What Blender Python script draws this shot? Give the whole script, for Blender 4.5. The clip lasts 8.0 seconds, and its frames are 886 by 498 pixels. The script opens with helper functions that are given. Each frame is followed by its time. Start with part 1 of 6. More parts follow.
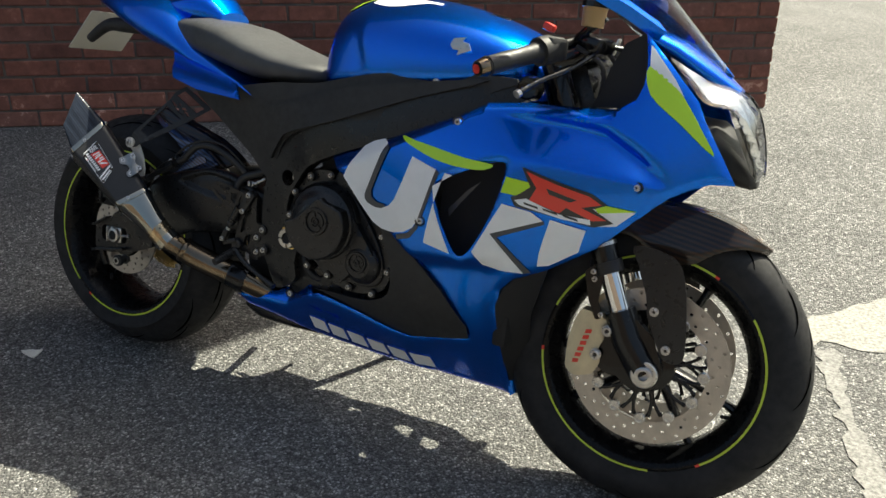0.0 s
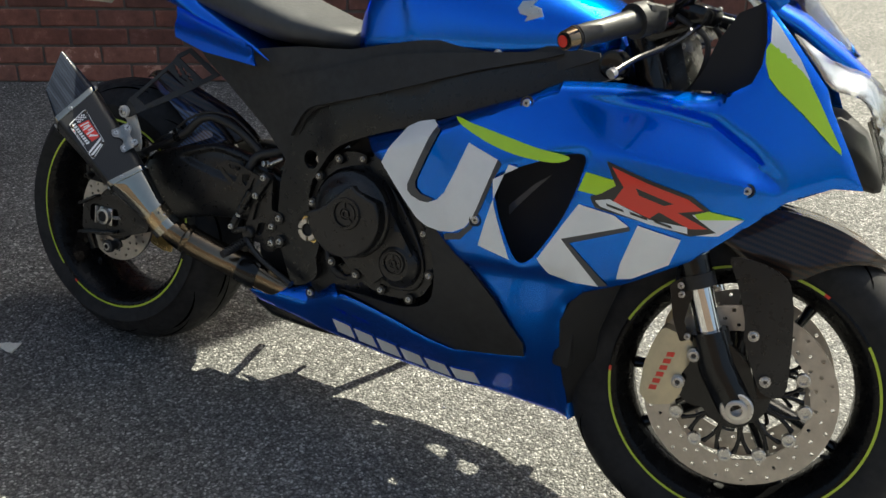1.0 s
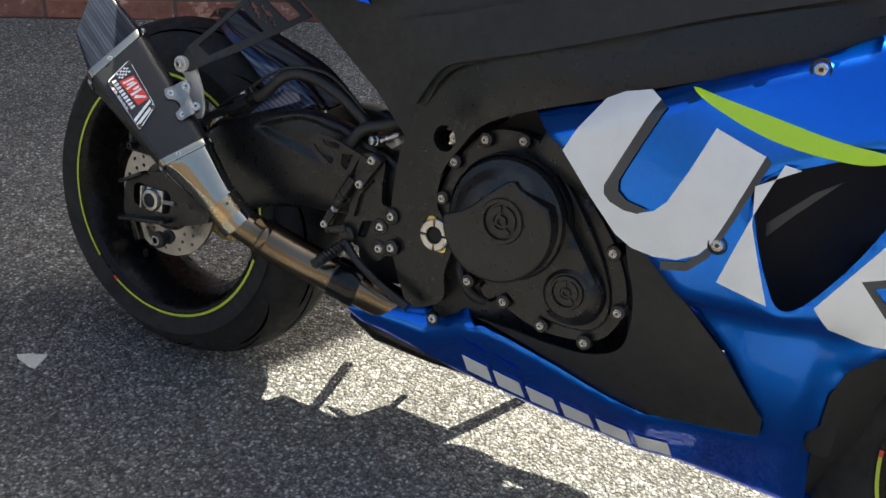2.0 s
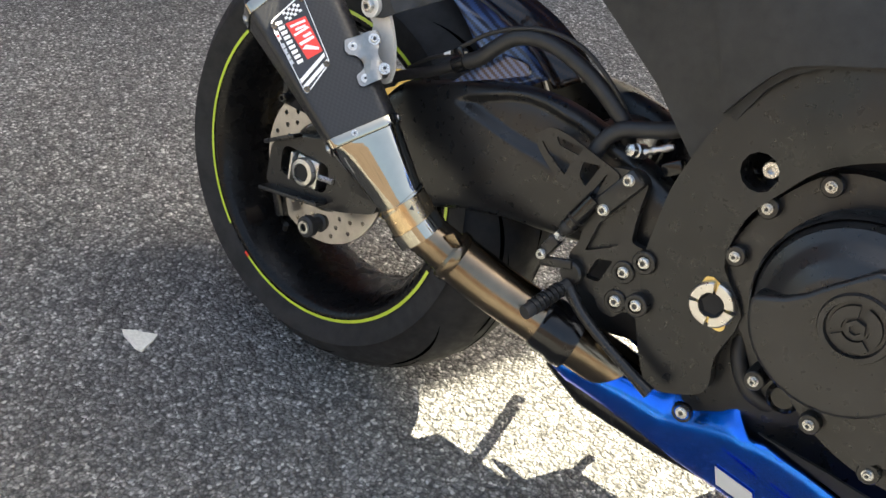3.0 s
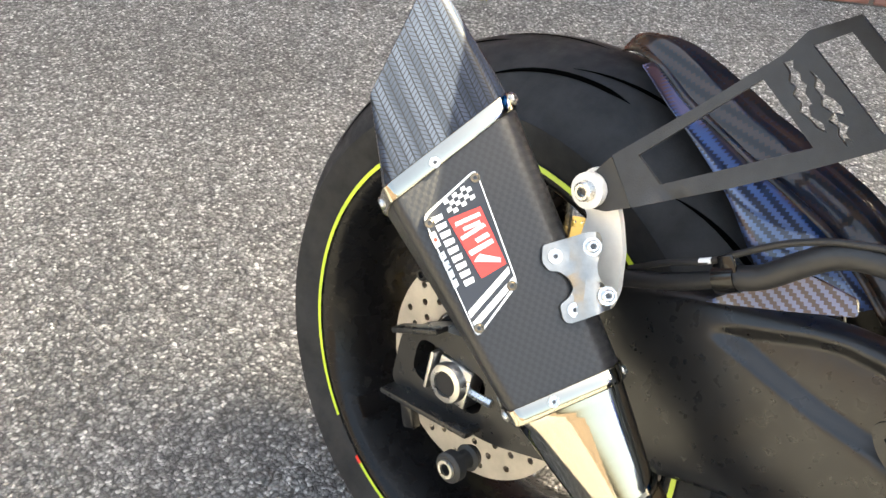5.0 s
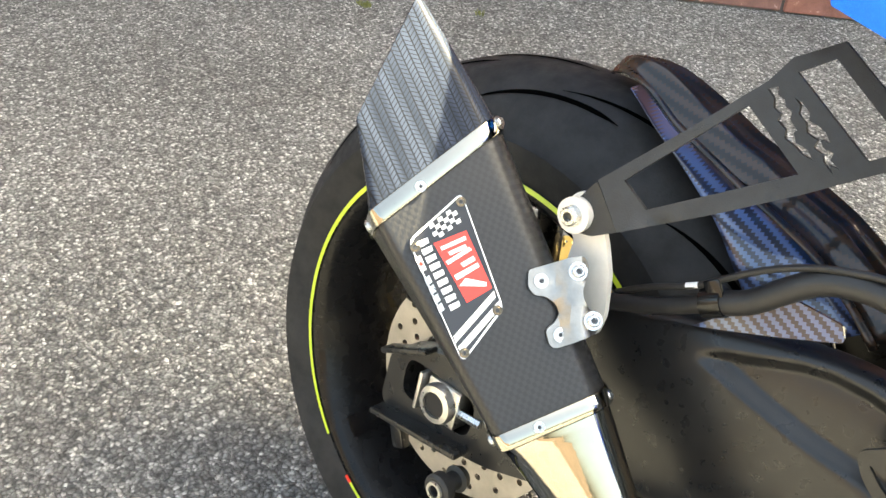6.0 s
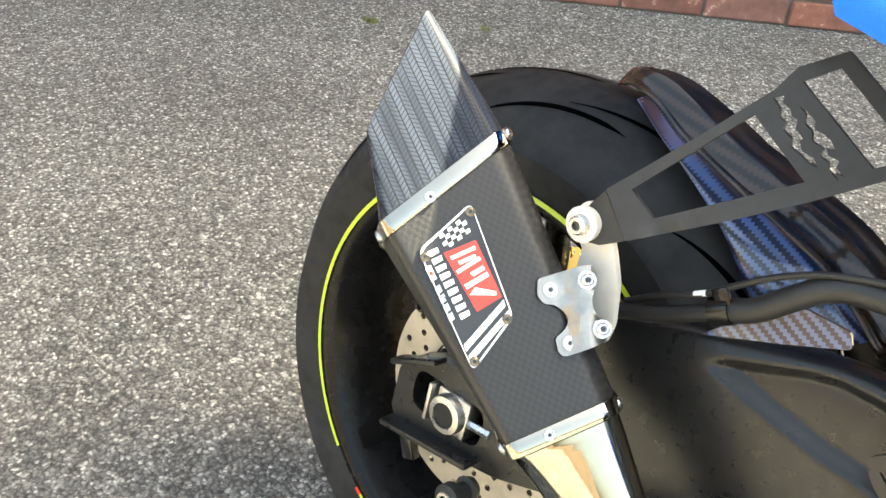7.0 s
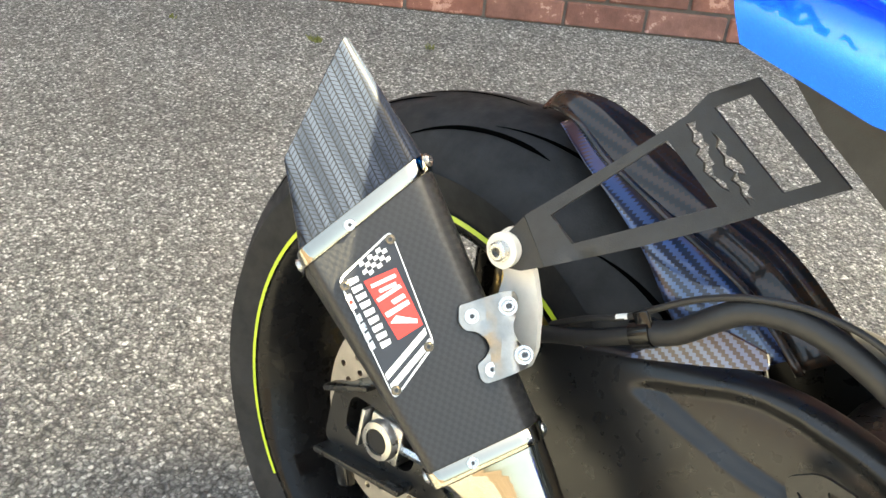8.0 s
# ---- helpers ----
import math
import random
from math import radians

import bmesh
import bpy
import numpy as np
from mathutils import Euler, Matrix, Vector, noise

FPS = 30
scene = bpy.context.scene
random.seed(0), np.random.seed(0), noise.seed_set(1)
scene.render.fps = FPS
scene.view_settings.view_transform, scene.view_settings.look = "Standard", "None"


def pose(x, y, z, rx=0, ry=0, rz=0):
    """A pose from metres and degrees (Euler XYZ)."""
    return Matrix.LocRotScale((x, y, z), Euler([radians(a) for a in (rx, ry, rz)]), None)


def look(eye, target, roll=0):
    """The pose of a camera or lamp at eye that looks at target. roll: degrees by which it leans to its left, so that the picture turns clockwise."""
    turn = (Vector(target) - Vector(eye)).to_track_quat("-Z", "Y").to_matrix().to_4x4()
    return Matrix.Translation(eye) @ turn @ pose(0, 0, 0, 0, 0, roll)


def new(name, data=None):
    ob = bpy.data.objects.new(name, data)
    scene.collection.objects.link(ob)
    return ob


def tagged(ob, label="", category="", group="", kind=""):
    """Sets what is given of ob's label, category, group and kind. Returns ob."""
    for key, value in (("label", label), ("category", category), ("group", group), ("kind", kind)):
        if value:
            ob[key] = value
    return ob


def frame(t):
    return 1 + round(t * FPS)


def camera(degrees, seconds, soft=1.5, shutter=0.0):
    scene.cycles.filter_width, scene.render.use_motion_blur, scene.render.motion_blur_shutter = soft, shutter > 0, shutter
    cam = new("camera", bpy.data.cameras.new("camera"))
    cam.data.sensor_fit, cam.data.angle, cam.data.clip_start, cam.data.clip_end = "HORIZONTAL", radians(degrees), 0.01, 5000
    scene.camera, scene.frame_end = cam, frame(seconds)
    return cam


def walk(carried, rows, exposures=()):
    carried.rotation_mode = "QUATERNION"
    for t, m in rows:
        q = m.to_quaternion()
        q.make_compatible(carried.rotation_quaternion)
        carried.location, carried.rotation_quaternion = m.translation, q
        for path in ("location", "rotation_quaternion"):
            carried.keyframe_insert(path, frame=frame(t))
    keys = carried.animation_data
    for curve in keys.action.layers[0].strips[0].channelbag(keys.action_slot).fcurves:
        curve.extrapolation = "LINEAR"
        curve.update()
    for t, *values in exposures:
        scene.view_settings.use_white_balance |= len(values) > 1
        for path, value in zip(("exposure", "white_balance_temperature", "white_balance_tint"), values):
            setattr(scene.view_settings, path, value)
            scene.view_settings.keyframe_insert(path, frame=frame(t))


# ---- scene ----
from mathutils.geometry import delaunay_2d_cdt

cam = camera(53.4, 8.0)
PATH = [
    (0, (1.748, -1.591, 1.169), (0.88, 0.045, 0.413), 0.6),
    (0.5, (1.63, -1.538, 1.167), (0.808, 0.093, 0.351), 0.5),
    (1, (1.504, -1.401, 1.132), (0.691, 0.221, 0.29), 2.4),
    (1.2, (1.438, -1.344, 1.113), (0.632, 0.272, 0.254), 3.1),
    (2.3, (0.987, -0.986, 0.983), (0.114, 0.503, -0.027), 3.8),
    (2.5, (0.927, -0.935, 0.973), (0.018, 0.504, -0.077), 5.0),
    (3, (0.742, -0.825, 0.939), (-0.204, 0.512, -0.207), 6.6),
    (3.5, (0.573, -0.707, 0.922), (-0.357, 0.588, -0.286), 6.2),
    (4, (0.492, -0.61, 0.88), (-0.453, 0.638, -0.365), 7.0),
    (4.5, (0.427, -0.571, 0.864), (-0.602, 0.647, -0.344), 5.9),
    (5, (0.393, -0.563, 0.888), (-0.725, 0.649, -0.243), 4.6),
    (5.2, (0.393, -0.553, 0.891), (-0.739, 0.653, -0.233), 5.1),
    (6.5, (0.396, -0.553, 0.896), (-0.732, 0.677, -0.206), 4.6),
    (7, (0.398, -0.56, 0.895), (-0.754, 0.665, -0.187), 4.2),
    (7.5, (0.405, -0.559, 0.899), (-0.735, 0.694, -0.164), 4.8),
    (8, (0.41, -0.538, 0.902), (-0.687, 0.766, -0.146), 5.0),
]
walk(cam, [(t, look(eye, target, roll)) for t, eye, target, roll in PATH],
     exposures=[(0, 1.05, 6500, 1), (1.2, 1.17, 6500, 1), (2.5, 2.28, 6700, 4), (3.5, 3.13, 7300, 3), (4.5, 3.68, 7600, 3), (5.2, 3.8, 7800, 1), (8, 3.79, 8100, -3)])

# ---- light ----
SUN_EL, SUN_AZ = radians(52.4), radians(68.3)
to_sun = Vector((math.cos(SUN_EL) * math.cos(SUN_AZ), math.cos(SUN_EL) * math.sin(SUN_AZ), math.sin(SUN_EL)))
world = bpy.data.worlds.new("sky")
world.use_nodes = True
scene.world = world
sky = world.node_tree.nodes.new("ShaderNodeTexSky")
sky.sky_type, sky.sun_disc = "NISHITA", False
sky.sun_elevation, sky.sun_rotation = SUN_EL, radians(90) - SUN_AZ
sky.air_density, sky.dust_density, sky.ozone_density = 1.0, 6.0, 0.6
background = world.node_tree.nodes["Background"]
background.inputs["Strength"].default_value = 0.080
world.node_tree.links.new(sky.outputs[0], background.inputs["Color"])
sun_data = bpy.data.lights.new("sun", "SUN")
sun_data.energy, sun_data.angle, sun_data.color = 5.0, radians(0.53), (1.0, 0.915, 0.77)
sun = new("sun", sun_data)
sun.matrix_world = look(to_sun * 20, (0, 0, 0))


# ---- materials ----
def material(name, colour, rough=0.5, metal=0.0, coat=0.0, spec=0.5):
    m = bpy.data.materials.new(name)
    m.use_nodes = True
    b = m.node_tree.nodes["Principled BSDF"]
    b.inputs["Base Color"].default_value = (*colour, 1)
    b.inputs["Roughness"].default_value = rough
    b.inputs["Metallic"].default_value = metal
    b.inputs["Coat Weight"].default_value = coat
    b.inputs["Coat Roughness"].default_value = 0.03
    b.inputs["Specular IOR Level"].default_value = spec
    return m


def node(m, kind, **values):
    n = m.node_tree.nodes.new(kind)
    for key, value in values.items():
        n.inputs[key].default_value = value
    return n


def link(m, a, b):
    m.node_tree.links.new(a, b)


def shader(m):
    return m.node_tree.nodes["Principled BSDF"]


def coords(m, scale=(1, 1, 1), rot=(0, 0, 0), which="Object"):
    c = node(m, "ShaderNodeTexCoord")
    mp = node(m, "ShaderNodeMapping")
    mp.inputs["Scale"].default_value = scale
    mp.inputs["Rotation"].default_value = rot
    link(m, c.outputs[which], mp.inputs["Vector"])
    return mp.outputs["Vector"]


def ramp(m, source, stops):
    r = node(m, "ShaderNodeValToRGB")
    e = r.color_ramp.elements
    while len(e) < len(stops):
        e.new(0.5)
    for s, (p, c) in zip(e, stops):
        s.position = p
        s.color = (*c, 1) if len(c) == 3 else c
    link(m, source, r.inputs["Fac"])
    return r.outputs["Color"]


def grey(v):
    return (v, v, v)


def wear(m, base, scale=30.0, amount=0.25, bump=0.0, bump_scale=400.0, rough=None):
    """Uneven colour and gloss at two scales, with a fine relief."""
    v = coords(m)
    big = node(m, "ShaderNodeTexNoise", Scale=scale, Detail=6.0, Roughness=0.65)
    link(m, v, big.inputs["Vector"])
    lo = tuple(c * (1 - amount) for c in base)
    hi = tuple(min(1, c * (1 + amount)) for c in base)
    link(m, ramp(m, big.outputs["Fac"], [(0.3, lo), (0.7, hi)]), shader(m).inputs["Base Color"])
    if rough:
        mid = node(m, "ShaderNodeTexNoise", Scale=scale * 3.3, Detail=8.0)
        link(m, v, mid.inputs["Vector"])
        link(m, ramp(m, mid.outputs["Fac"], [(0.3, grey(rough[0])), (0.72, grey(rough[1]))]), shader(m).inputs["Roughness"])
    if bump:
        fine = node(m, "ShaderNodeTexNoise", Scale=bump_scale, Detail=3.0)
        link(m, v, fine.inputs["Vector"])
        b = node(m, "ShaderNodeBump", Strength=bump, Distance=0.001)
        link(m, fine.outputs["Fac"], b.inputs["Height"])
        link(m, b.outputs["Normal"], shader(m).inputs["Normal"])
    return m


def carbon(name, lo, hi, size, rot=(0, 0, 0), coat=1.0, rough=0.3, axes=(1, 1, 1)):
    """A twill weave: checks in which the tows shine by turns."""
    m = material(name, lo, rough, 0.0, coat)
    v = coords(m, (axes[0] / size, axes[1] / size, axes[2] / size), rot)
    sep = node(m, "ShaderNodeSeparateXYZ")
    link(m, v, sep.inputs[0])
    add = node(m, "ShaderNodeMath")
    add.operation = "ADD"
    link(m, sep.outputs[0], add.inputs[0])
    half = node(m, "ShaderNodeMath")
    half.operation, half.inputs[1].default_value = "FLOOR", 0
    link(m, sep.outputs[2], half.inputs[0])
    step = node(m, "ShaderNodeMath")
    step.operation, step.inputs[1].default_value = "MULTIPLY", 0.5
    link(m, half.outputs[0], step.inputs[0])
    link(m, step.outputs[0], add.inputs[1])
    fr = node(m, "ShaderNodeMath")
    fr.operation = "FRACT"
    link(m, add.outputs[0], fr.inputs[0])
    link(m, ramp(m, fr.outputs[0], [(0.44, lo), (0.56, hi)]), shader(m).inputs["Base Color"])
    link(m, ramp(m, fr.outputs[0], [(0.44, grey(rough + 0.15)), (0.56, grey(rough - 0.1))]), shader(m).inputs["Roughness"])
    return m


def maths(m, op, a, b=None):
    n = node(m, "ShaderNodeMath")
    n.operation = op
    for k, v in enumerate((a, b)):
        if v is None:
            continue
        if isinstance(v, (int, float)):
            n.inputs[k].default_value = v
        else:
            link(m, v, n.inputs[k])
    return n.outputs[0]


def along(m, direction):
    """The place of a point along a direction of the object."""
    c = node(m, "ShaderNodeTexCoord")
    d = node(m, "ShaderNodeVectorMath")
    d.operation = "DOT_PRODUCT"
    d.inputs[1].default_value = direction
    link(m, c.outputs["Object"], d.inputs[0])
    return d.outputs["Value"]


def twill(name, lo, hi, size, rot, coat=1.0, rough=0.3):
    """A two-by-two twill: each light tow steps one cell on in the next row."""
    m = material(name, lo, rough, 0.0, coat)
    sep = node(m, "ShaderNodeSeparateXYZ")
    link(m, coords(m, (1 / size, 1 / size, 1 / size), rot), sep.inputs[0])
    step = maths(m, "ADD", maths(m, "FLOOR", sep.outputs[0]), maths(m, "FLOOR", sep.outputs[2]))
    f = maths(m, "FRACT", maths(m, "MULTIPLY", step, 0.25))
    link(m, ramp(m, f, [(0.36, lo), (0.40, hi)]), shader(m).inputs["Base Color"])
    link(m, ramp(m, f, [(0.36, grey(rough + 0.12)), (0.40, grey(rough - 0.08))]), shader(m).inputs["Roughness"])
    return m


def herringbone(name, lo, hi, across, down, wide, tall, coat=1.0, rough=0.3):
    """Columns of slanted tows that lean left and right by turns."""
    m = material(name, lo, rough, 0.0, coat)
    u = maths(m, "MULTIPLY", along(m, across), 1 / wide)
    v = maths(m, "MULTIPLY", along(m, down), 1 / tall)
    fu = maths(m, "SUBTRACT", maths(m, "FRACT", u), 0.5)
    sign = maths(m, "SUBTRACT", maths(m, "MULTIPLY", maths(m, "FLOORED_MODULO", maths(m, "FLOOR", u), 2.0), 2.0), 1.0)
    fv = maths(m, "SUBTRACT", maths(m, "FRACT", maths(m, "ADD", v, maths(m, "MULTIPLY", maths(m, "MULTIPLY", fu, sign), 1.1))), 0.5)
    edge = maths(m, "MAXIMUM", maths(m, "ABSOLUTE", fu), maths(m, "ABSOLUTE", fv))
    streak = node(m, "ShaderNodeTexNoise", Scale=1.0, Detail=2.0)
    place = node(m, "ShaderNodeCombineXYZ")
    link(m, maths(m, "MULTIPLY", u, 0.45), place.inputs[0])
    link(m, maths(m, "MULTIPLY", v, 0.03), place.inputs[1])
    link(m, place.outputs[0], streak.inputs["Vector"])
    light = ramp(m, streak.outputs["Fac"], [(0.4, tuple(0.75 * c for c in hi)), (0.6, tuple(1.35 * c for c in hi))])
    mix = node(m, "ShaderNodeMix")
    mix.data_type = "RGBA"
    mix.inputs["B"].default_value = (*lo, 1)
    link(m, light, mix.inputs["A"])
    link(m, ramp(m, edge, [(0.36, grey(0)), (0.45, grey(1))]), mix.inputs["Factor"])
    link(m, mix.outputs["Result"], shader(m).inputs["Base Color"])
    link(m, ramp(m, edge, [(0.36, grey(rough - 0.08)), (0.45, grey(rough + 0.15))]), shader(m).inputs["Roughness"])
    return m


def paint(name, colour):
    m = material(name, colour, 0.27, 0.95, 0.7)
    v = coords(m)
    flake = node(m, "ShaderNodeTexVoronoi", Scale=2500.0)
    link(m, v, flake.inputs["Vector"])
    lo, hi = tuple(c * 0.85 for c in colour), tuple(min(1, c * 1.15) for c in colour)
    link(m, ramp(m, flake.outputs["Color"], [(0.2, lo), (0.8, hi)]), shader(m).inputs["Base Color"])
    shader(m).inputs["Specular Tint"].default_value = (0.05, 0.30, 1.0, 1)
    dust = node(m, "ShaderNodeTexNoise", Scale=14.0, Detail=6.0)
    link(m, v, dust.inputs["Vector"])
    link(m, ramp(m, dust.outputs["Fac"], [(0.35, grey(0.01)), (0.8, grey(0.05))]), shader(m).inputs["Coat Roughness"])
    return m


BLUE = paint("blue_metallic_paint", (0.0002, 0.165, 0.86))
WHITE = wear(material("white_vinyl", (0.84, 0.86, 0.88), 0.35, 0, 0.6), (0.84, 0.86, 0.88), 20, 0.04)
LIME = material("lime_vinyl", (0.50, 0.80, 0.02), 0.35, 0, 0.6)
TAPE = material("lime_rim_tape", (0.52, 0.64, 0.05), 0.4, 0, 0.3)
RED = material("red_vinyl", (0.75, 0.035, 0.02), 0.35, 0, 0.6)
INK = material("black_vinyl", (0.012, 0.012, 0.014), 0.35, 0, 0.5)
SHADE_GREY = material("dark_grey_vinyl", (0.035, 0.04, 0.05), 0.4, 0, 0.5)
PLASTIC = wear(material("black_grained_plastic", (0.021, 0.021, 0.0215), 0.55), (0.021, 0.021, 0.0215), 25, 0.25, 0.35, 900, (0.48, 0.66))
FRAME = wear(material("black_satin_frame_paint", (0.013, 0.013, 0.0135), 0.30, 0, 0, 0.45), (0.013, 0.013, 0.0135), 25, 0.2, 0.10, 700, (0.24, 0.38))
ENGINE = wear(material("black_engine_paint", (0.014, 0.014, 0.0145), 0.32), (0.014, 0.014, 0.0145), 30, 0.3, 0.15, 800, (0.24, 0.40))
GLOSS = wear(material("gloss_black_enamel", (0.006, 0.006, 0.0065), 0.18, 0, 0.2, 0.35), (0.006, 0.006, 0.0065), 20, 0.2, 0, 0, (0.12, 0.3))
RUBBER = wear(material("tyre_rubber", (0.022, 0.022, 0.023), 0.7, 0, 0, 0.25), (0.022, 0.022, 0.023), 18, 0.35, 0.3, 500, (0.55, 0.85))
RIM = wear(material("satin_black_rim", (0.005, 0.005, 0.0055), 0.3, 0, 0, 0.22), (0.005, 0.005, 0.0055), 20, 0.2, 0, 0, (0.2, 0.36))
# near black: the shade deep in a tread cut, put into the colour
GROOVE_SHADE = material("groove_shade_black", (0.0015, 0.0015, 0.0015), 0.95, 0, 0, 0.0)
HOSE = wear(material("hose_rubber", (0.016, 0.016, 0.017), 0.5), (0.016, 0.016, 0.017), 40, 0.2, 0.1, 600, (0.42, 0.6))
STEEL = wear(material("polished_steel", (0.40, 0.38, 0.325), 0.06, 1.0), (0.40, 0.38, 0.325), 60, 0.05, 0, 0, (0.03, 0.09))
BRUSHED = wear(material("brushed_aluminium", (0.60, 0.59, 0.57), 0.36, 1.0), (0.60, 0.59, 0.57), 60, 0.1, 0.1, 900, (0.25, 0.42))
BRONZE = wear(material("heat_browned_steel", (0.21, 0.165, 0.115), 0.24, 1.0), (0.21, 0.165, 0.115), 14, 0.22, 0.03, 500, (0.17, 0.28))
STRAW = wear(material("straw_tinted_steel", (0.55, 0.42, 0.26), 0.22, 1.0), (0.55, 0.42, 0.26), 30, 0.25, 0, 0, (0.15, 0.3))
DISC = wear(material("brake_disc_steel", (0.50, 0.47, 0.43), 0.36, 1.0), (0.50, 0.47, 0.43), 40, 0.15, 0.1, 900, (0.3, 0.48))
GOLD = wear(material("champagne_anodised", (0.62, 0.55, 0.38), 0.42, 0.7), (0.62, 0.55, 0.38), 40, 0.1, 0.1, 600)
CHAIN_GOLD = material("gold_chain", (0.66, 0.50, 0.20), 0.3, 1.0)
BOLT = wear(material("zinc_bolt", (0.58, 0.58, 0.57), 0.30, 1.0), (0.58, 0.58, 0.57), 200, 0.15, 0, 0, (0.2, 0.4))
GRILLE = material("dark_mesh", (0.008, 0.008, 0.009), 0.7)
SUEDE = wear(material("seat_vinyl", (0.055, 0.057, 0.060), 0.5), (0.055, 0.057, 0.060), 30, 0.15, 0.3, 700, (0.42, 0.6))
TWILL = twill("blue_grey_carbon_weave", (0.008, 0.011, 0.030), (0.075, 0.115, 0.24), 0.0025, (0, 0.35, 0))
# the brighter brown tows also carry the ridges' glints as colour
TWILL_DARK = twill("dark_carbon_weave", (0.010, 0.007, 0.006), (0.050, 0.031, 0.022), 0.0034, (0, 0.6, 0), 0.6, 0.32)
shader(TWILL_DARK).inputs["Specular IOR Level"].default_value = 0.25
MUFFLER_CF = carbon("satin_carbon_weave", (0.012, 0.012, 0.013), (0.0155, 0.0155, 0.0165), 0.0034, (0, 0.79, 0), 0.1, 0.40)
LENS = material("clear_lens", (0.9, 0.93, 0.95), 0.04)
shader(LENS).inputs["Transmission Weight"].default_value = 1.0
shader(LENS).inputs["IOR"].default_value = 1.3
SCREEN = material("smoked_screen", (0.55, 0.57, 0.6), 0.05)
shader(SCREEN).inputs["Transmission Weight"].default_value = 1.0
shader(SCREEN).inputs["IOR"].default_value = 1.15
AMBER = material("amber_reservoir", (0.42, 0.27, 0.11), 0.35)
REFLECTOR = wear(material("smoky_chrome", (0.38, 0.40, 0.43), 0.16, 1.0), (0.38, 0.40, 0.43), 60, 0.5, 0, 0, (0.08, 0.3))
PLATE = material("number_plate_white", (0.62, 0.60, 0.52), 0.4)
STAMPED = wear(material("stamped_steel", (0.34, 0.325, 0.30), 0.36, 1.0), (0.34, 0.325, 0.30), 90, 0.15, 0.1, 700, (0.28, 0.42))
# paler than the other metal: sun on lug and washer, put into the colour
SUNLIT_CAST = wear(material("sunlit_cast_aluminium", (0.72, 0.71, 0.68), 0.42, 0.35), (0.72, 0.71, 0.68), 80, 0.08, 0.1, 800)
CHROME = material("chrome", (0.85, 0.85, 0.85), 0.06, 1.0)


def asphalt():
    m = material("coarse_asphalt", (0.06, 0.06, 0.06), 0.8)
    v = coords(m)
    chips = node(m, "ShaderNodeTexVoronoi", Scale=180.0, Randomness=1.0)
    fine = node(m, "ShaderNodeTexVoronoi", Scale=420.0, Randomness=1.0)
    patch = node(m, "ShaderNodeTexNoise", Scale=2.2, Detail=6.0, Roughness=0.6)
    warp = node(m, "ShaderNodeTexNoise", Scale=60.0, Detail=2.0)
    mixv = node(m, "ShaderNodeMix")
    mixv.data_type = "RGBA"
    mixv.inputs["Factor"].default_value = 0.012
    link(m, v, warp.inputs["Vector"])
    link(m, v, mixv.inputs["A"])
    link(m, warp.outputs["Color"], mixv.inputs["B"])
    for n in (chips, fine):
        link(m, mixv.outputs["Result"], n.inputs["Vector"])
    link(m, v, patch.inputs["Vector"])
    sepc = node(m, "ShaderNodeSeparateColor")
    link(m, chips.outputs["Color"], sepc.inputs[0])
    stone = ramp(m, sepc.outputs[0], [(0.0, (0.098, 0.097, 0.094)), (0.48, (0.170, 0.168, 0.163)), (0.78, (0.235, 0.232, 0.224)), (0.90, (0.37, 0.364, 0.348)), (1.0, (0.52, 0.51, 0.485))])
    gap = ramp(m, chips.outputs["Distance"], [(0.40, grey(1)), (0.70, grey(0.42))])
    mul = node(m, "ShaderNodeMix")
    mul.data_type, mul.blend_type = "RGBA", "MULTIPLY"
    mul.inputs["Factor"].default_value = 1.0
    link(m, stone, mul.inputs["A"])
    link(m, gap, mul.inputs["B"])
    small = ramp(m, fine.outputs["Color"], [(0.2, grey(0.6)), (0.8, grey(1.4))])
    mul2 = node(m, "ShaderNodeMix")
    mul2.data_type, mul2.blend_type = "RGBA", "MULTIPLY"
    mul2.inputs["Factor"].default_value = 0.5
    link(m, mul.outputs["Result"], mul2.inputs["A"])
    link(m, small, mul2.inputs["B"])
    tone = ramp(m, patch.outputs["Fac"], [(0.3, grey(0.85)), (0.7, grey(1.2))])
    mul3 = node(m, "ShaderNodeMix")
    mul3.data_type, mul3.blend_type = "RGBA", "MULTIPLY"
    mul3.inputs["Factor"].default_value = 1.0
    link(m, mul2.outputs["Result"], mul3.inputs["A"])
    link(m, tone, mul3.inputs["B"])
    clump = node(m, "ShaderNodeTexNoise", Scale=42.0, Detail=3.0, Roughness=0.7)
    link(m, v, clump.inputs["Vector"])
    mul4 = node(m, "ShaderNodeMix")
    mul4.data_type, mul4.blend_type = "RGBA", "MULTIPLY"
    mul4.inputs["Factor"].default_value = 1.0
    link(m, mul3.outputs["Result"], mul4.inputs["A"])
    link(m, ramp(m, clump.outputs["Fac"], [(0.34, grey(0.74)), (0.52, grey(1.0)), (0.68, grey(1.24))]), mul4.inputs["B"])
    link(m, mul4.outputs["Result"], shader(m).inputs["Base Color"])
    inv = node(m, "ShaderNodeMath")
    inv.operation, inv.inputs[0].default_value = "SUBTRACT", 1.0
    link(m, chips.outputs["Distance"], inv.inputs[1])
    b = node(m, "ShaderNodeBump", Strength=1.0, Distance=0.005)
    link(m, inv.outputs[0], b.inputs["Height"])
    b2 = node(m, "ShaderNodeBump", Strength=0.4, Distance=0.002)
    link(m, fine.outputs["Distance"], b2.inputs["Height"])
    link(m, b.outputs["Normal"], b2.inputs["Normal"])
    link(m, b2.outputs["Normal"], shader(m).inputs["Normal"])
    return m


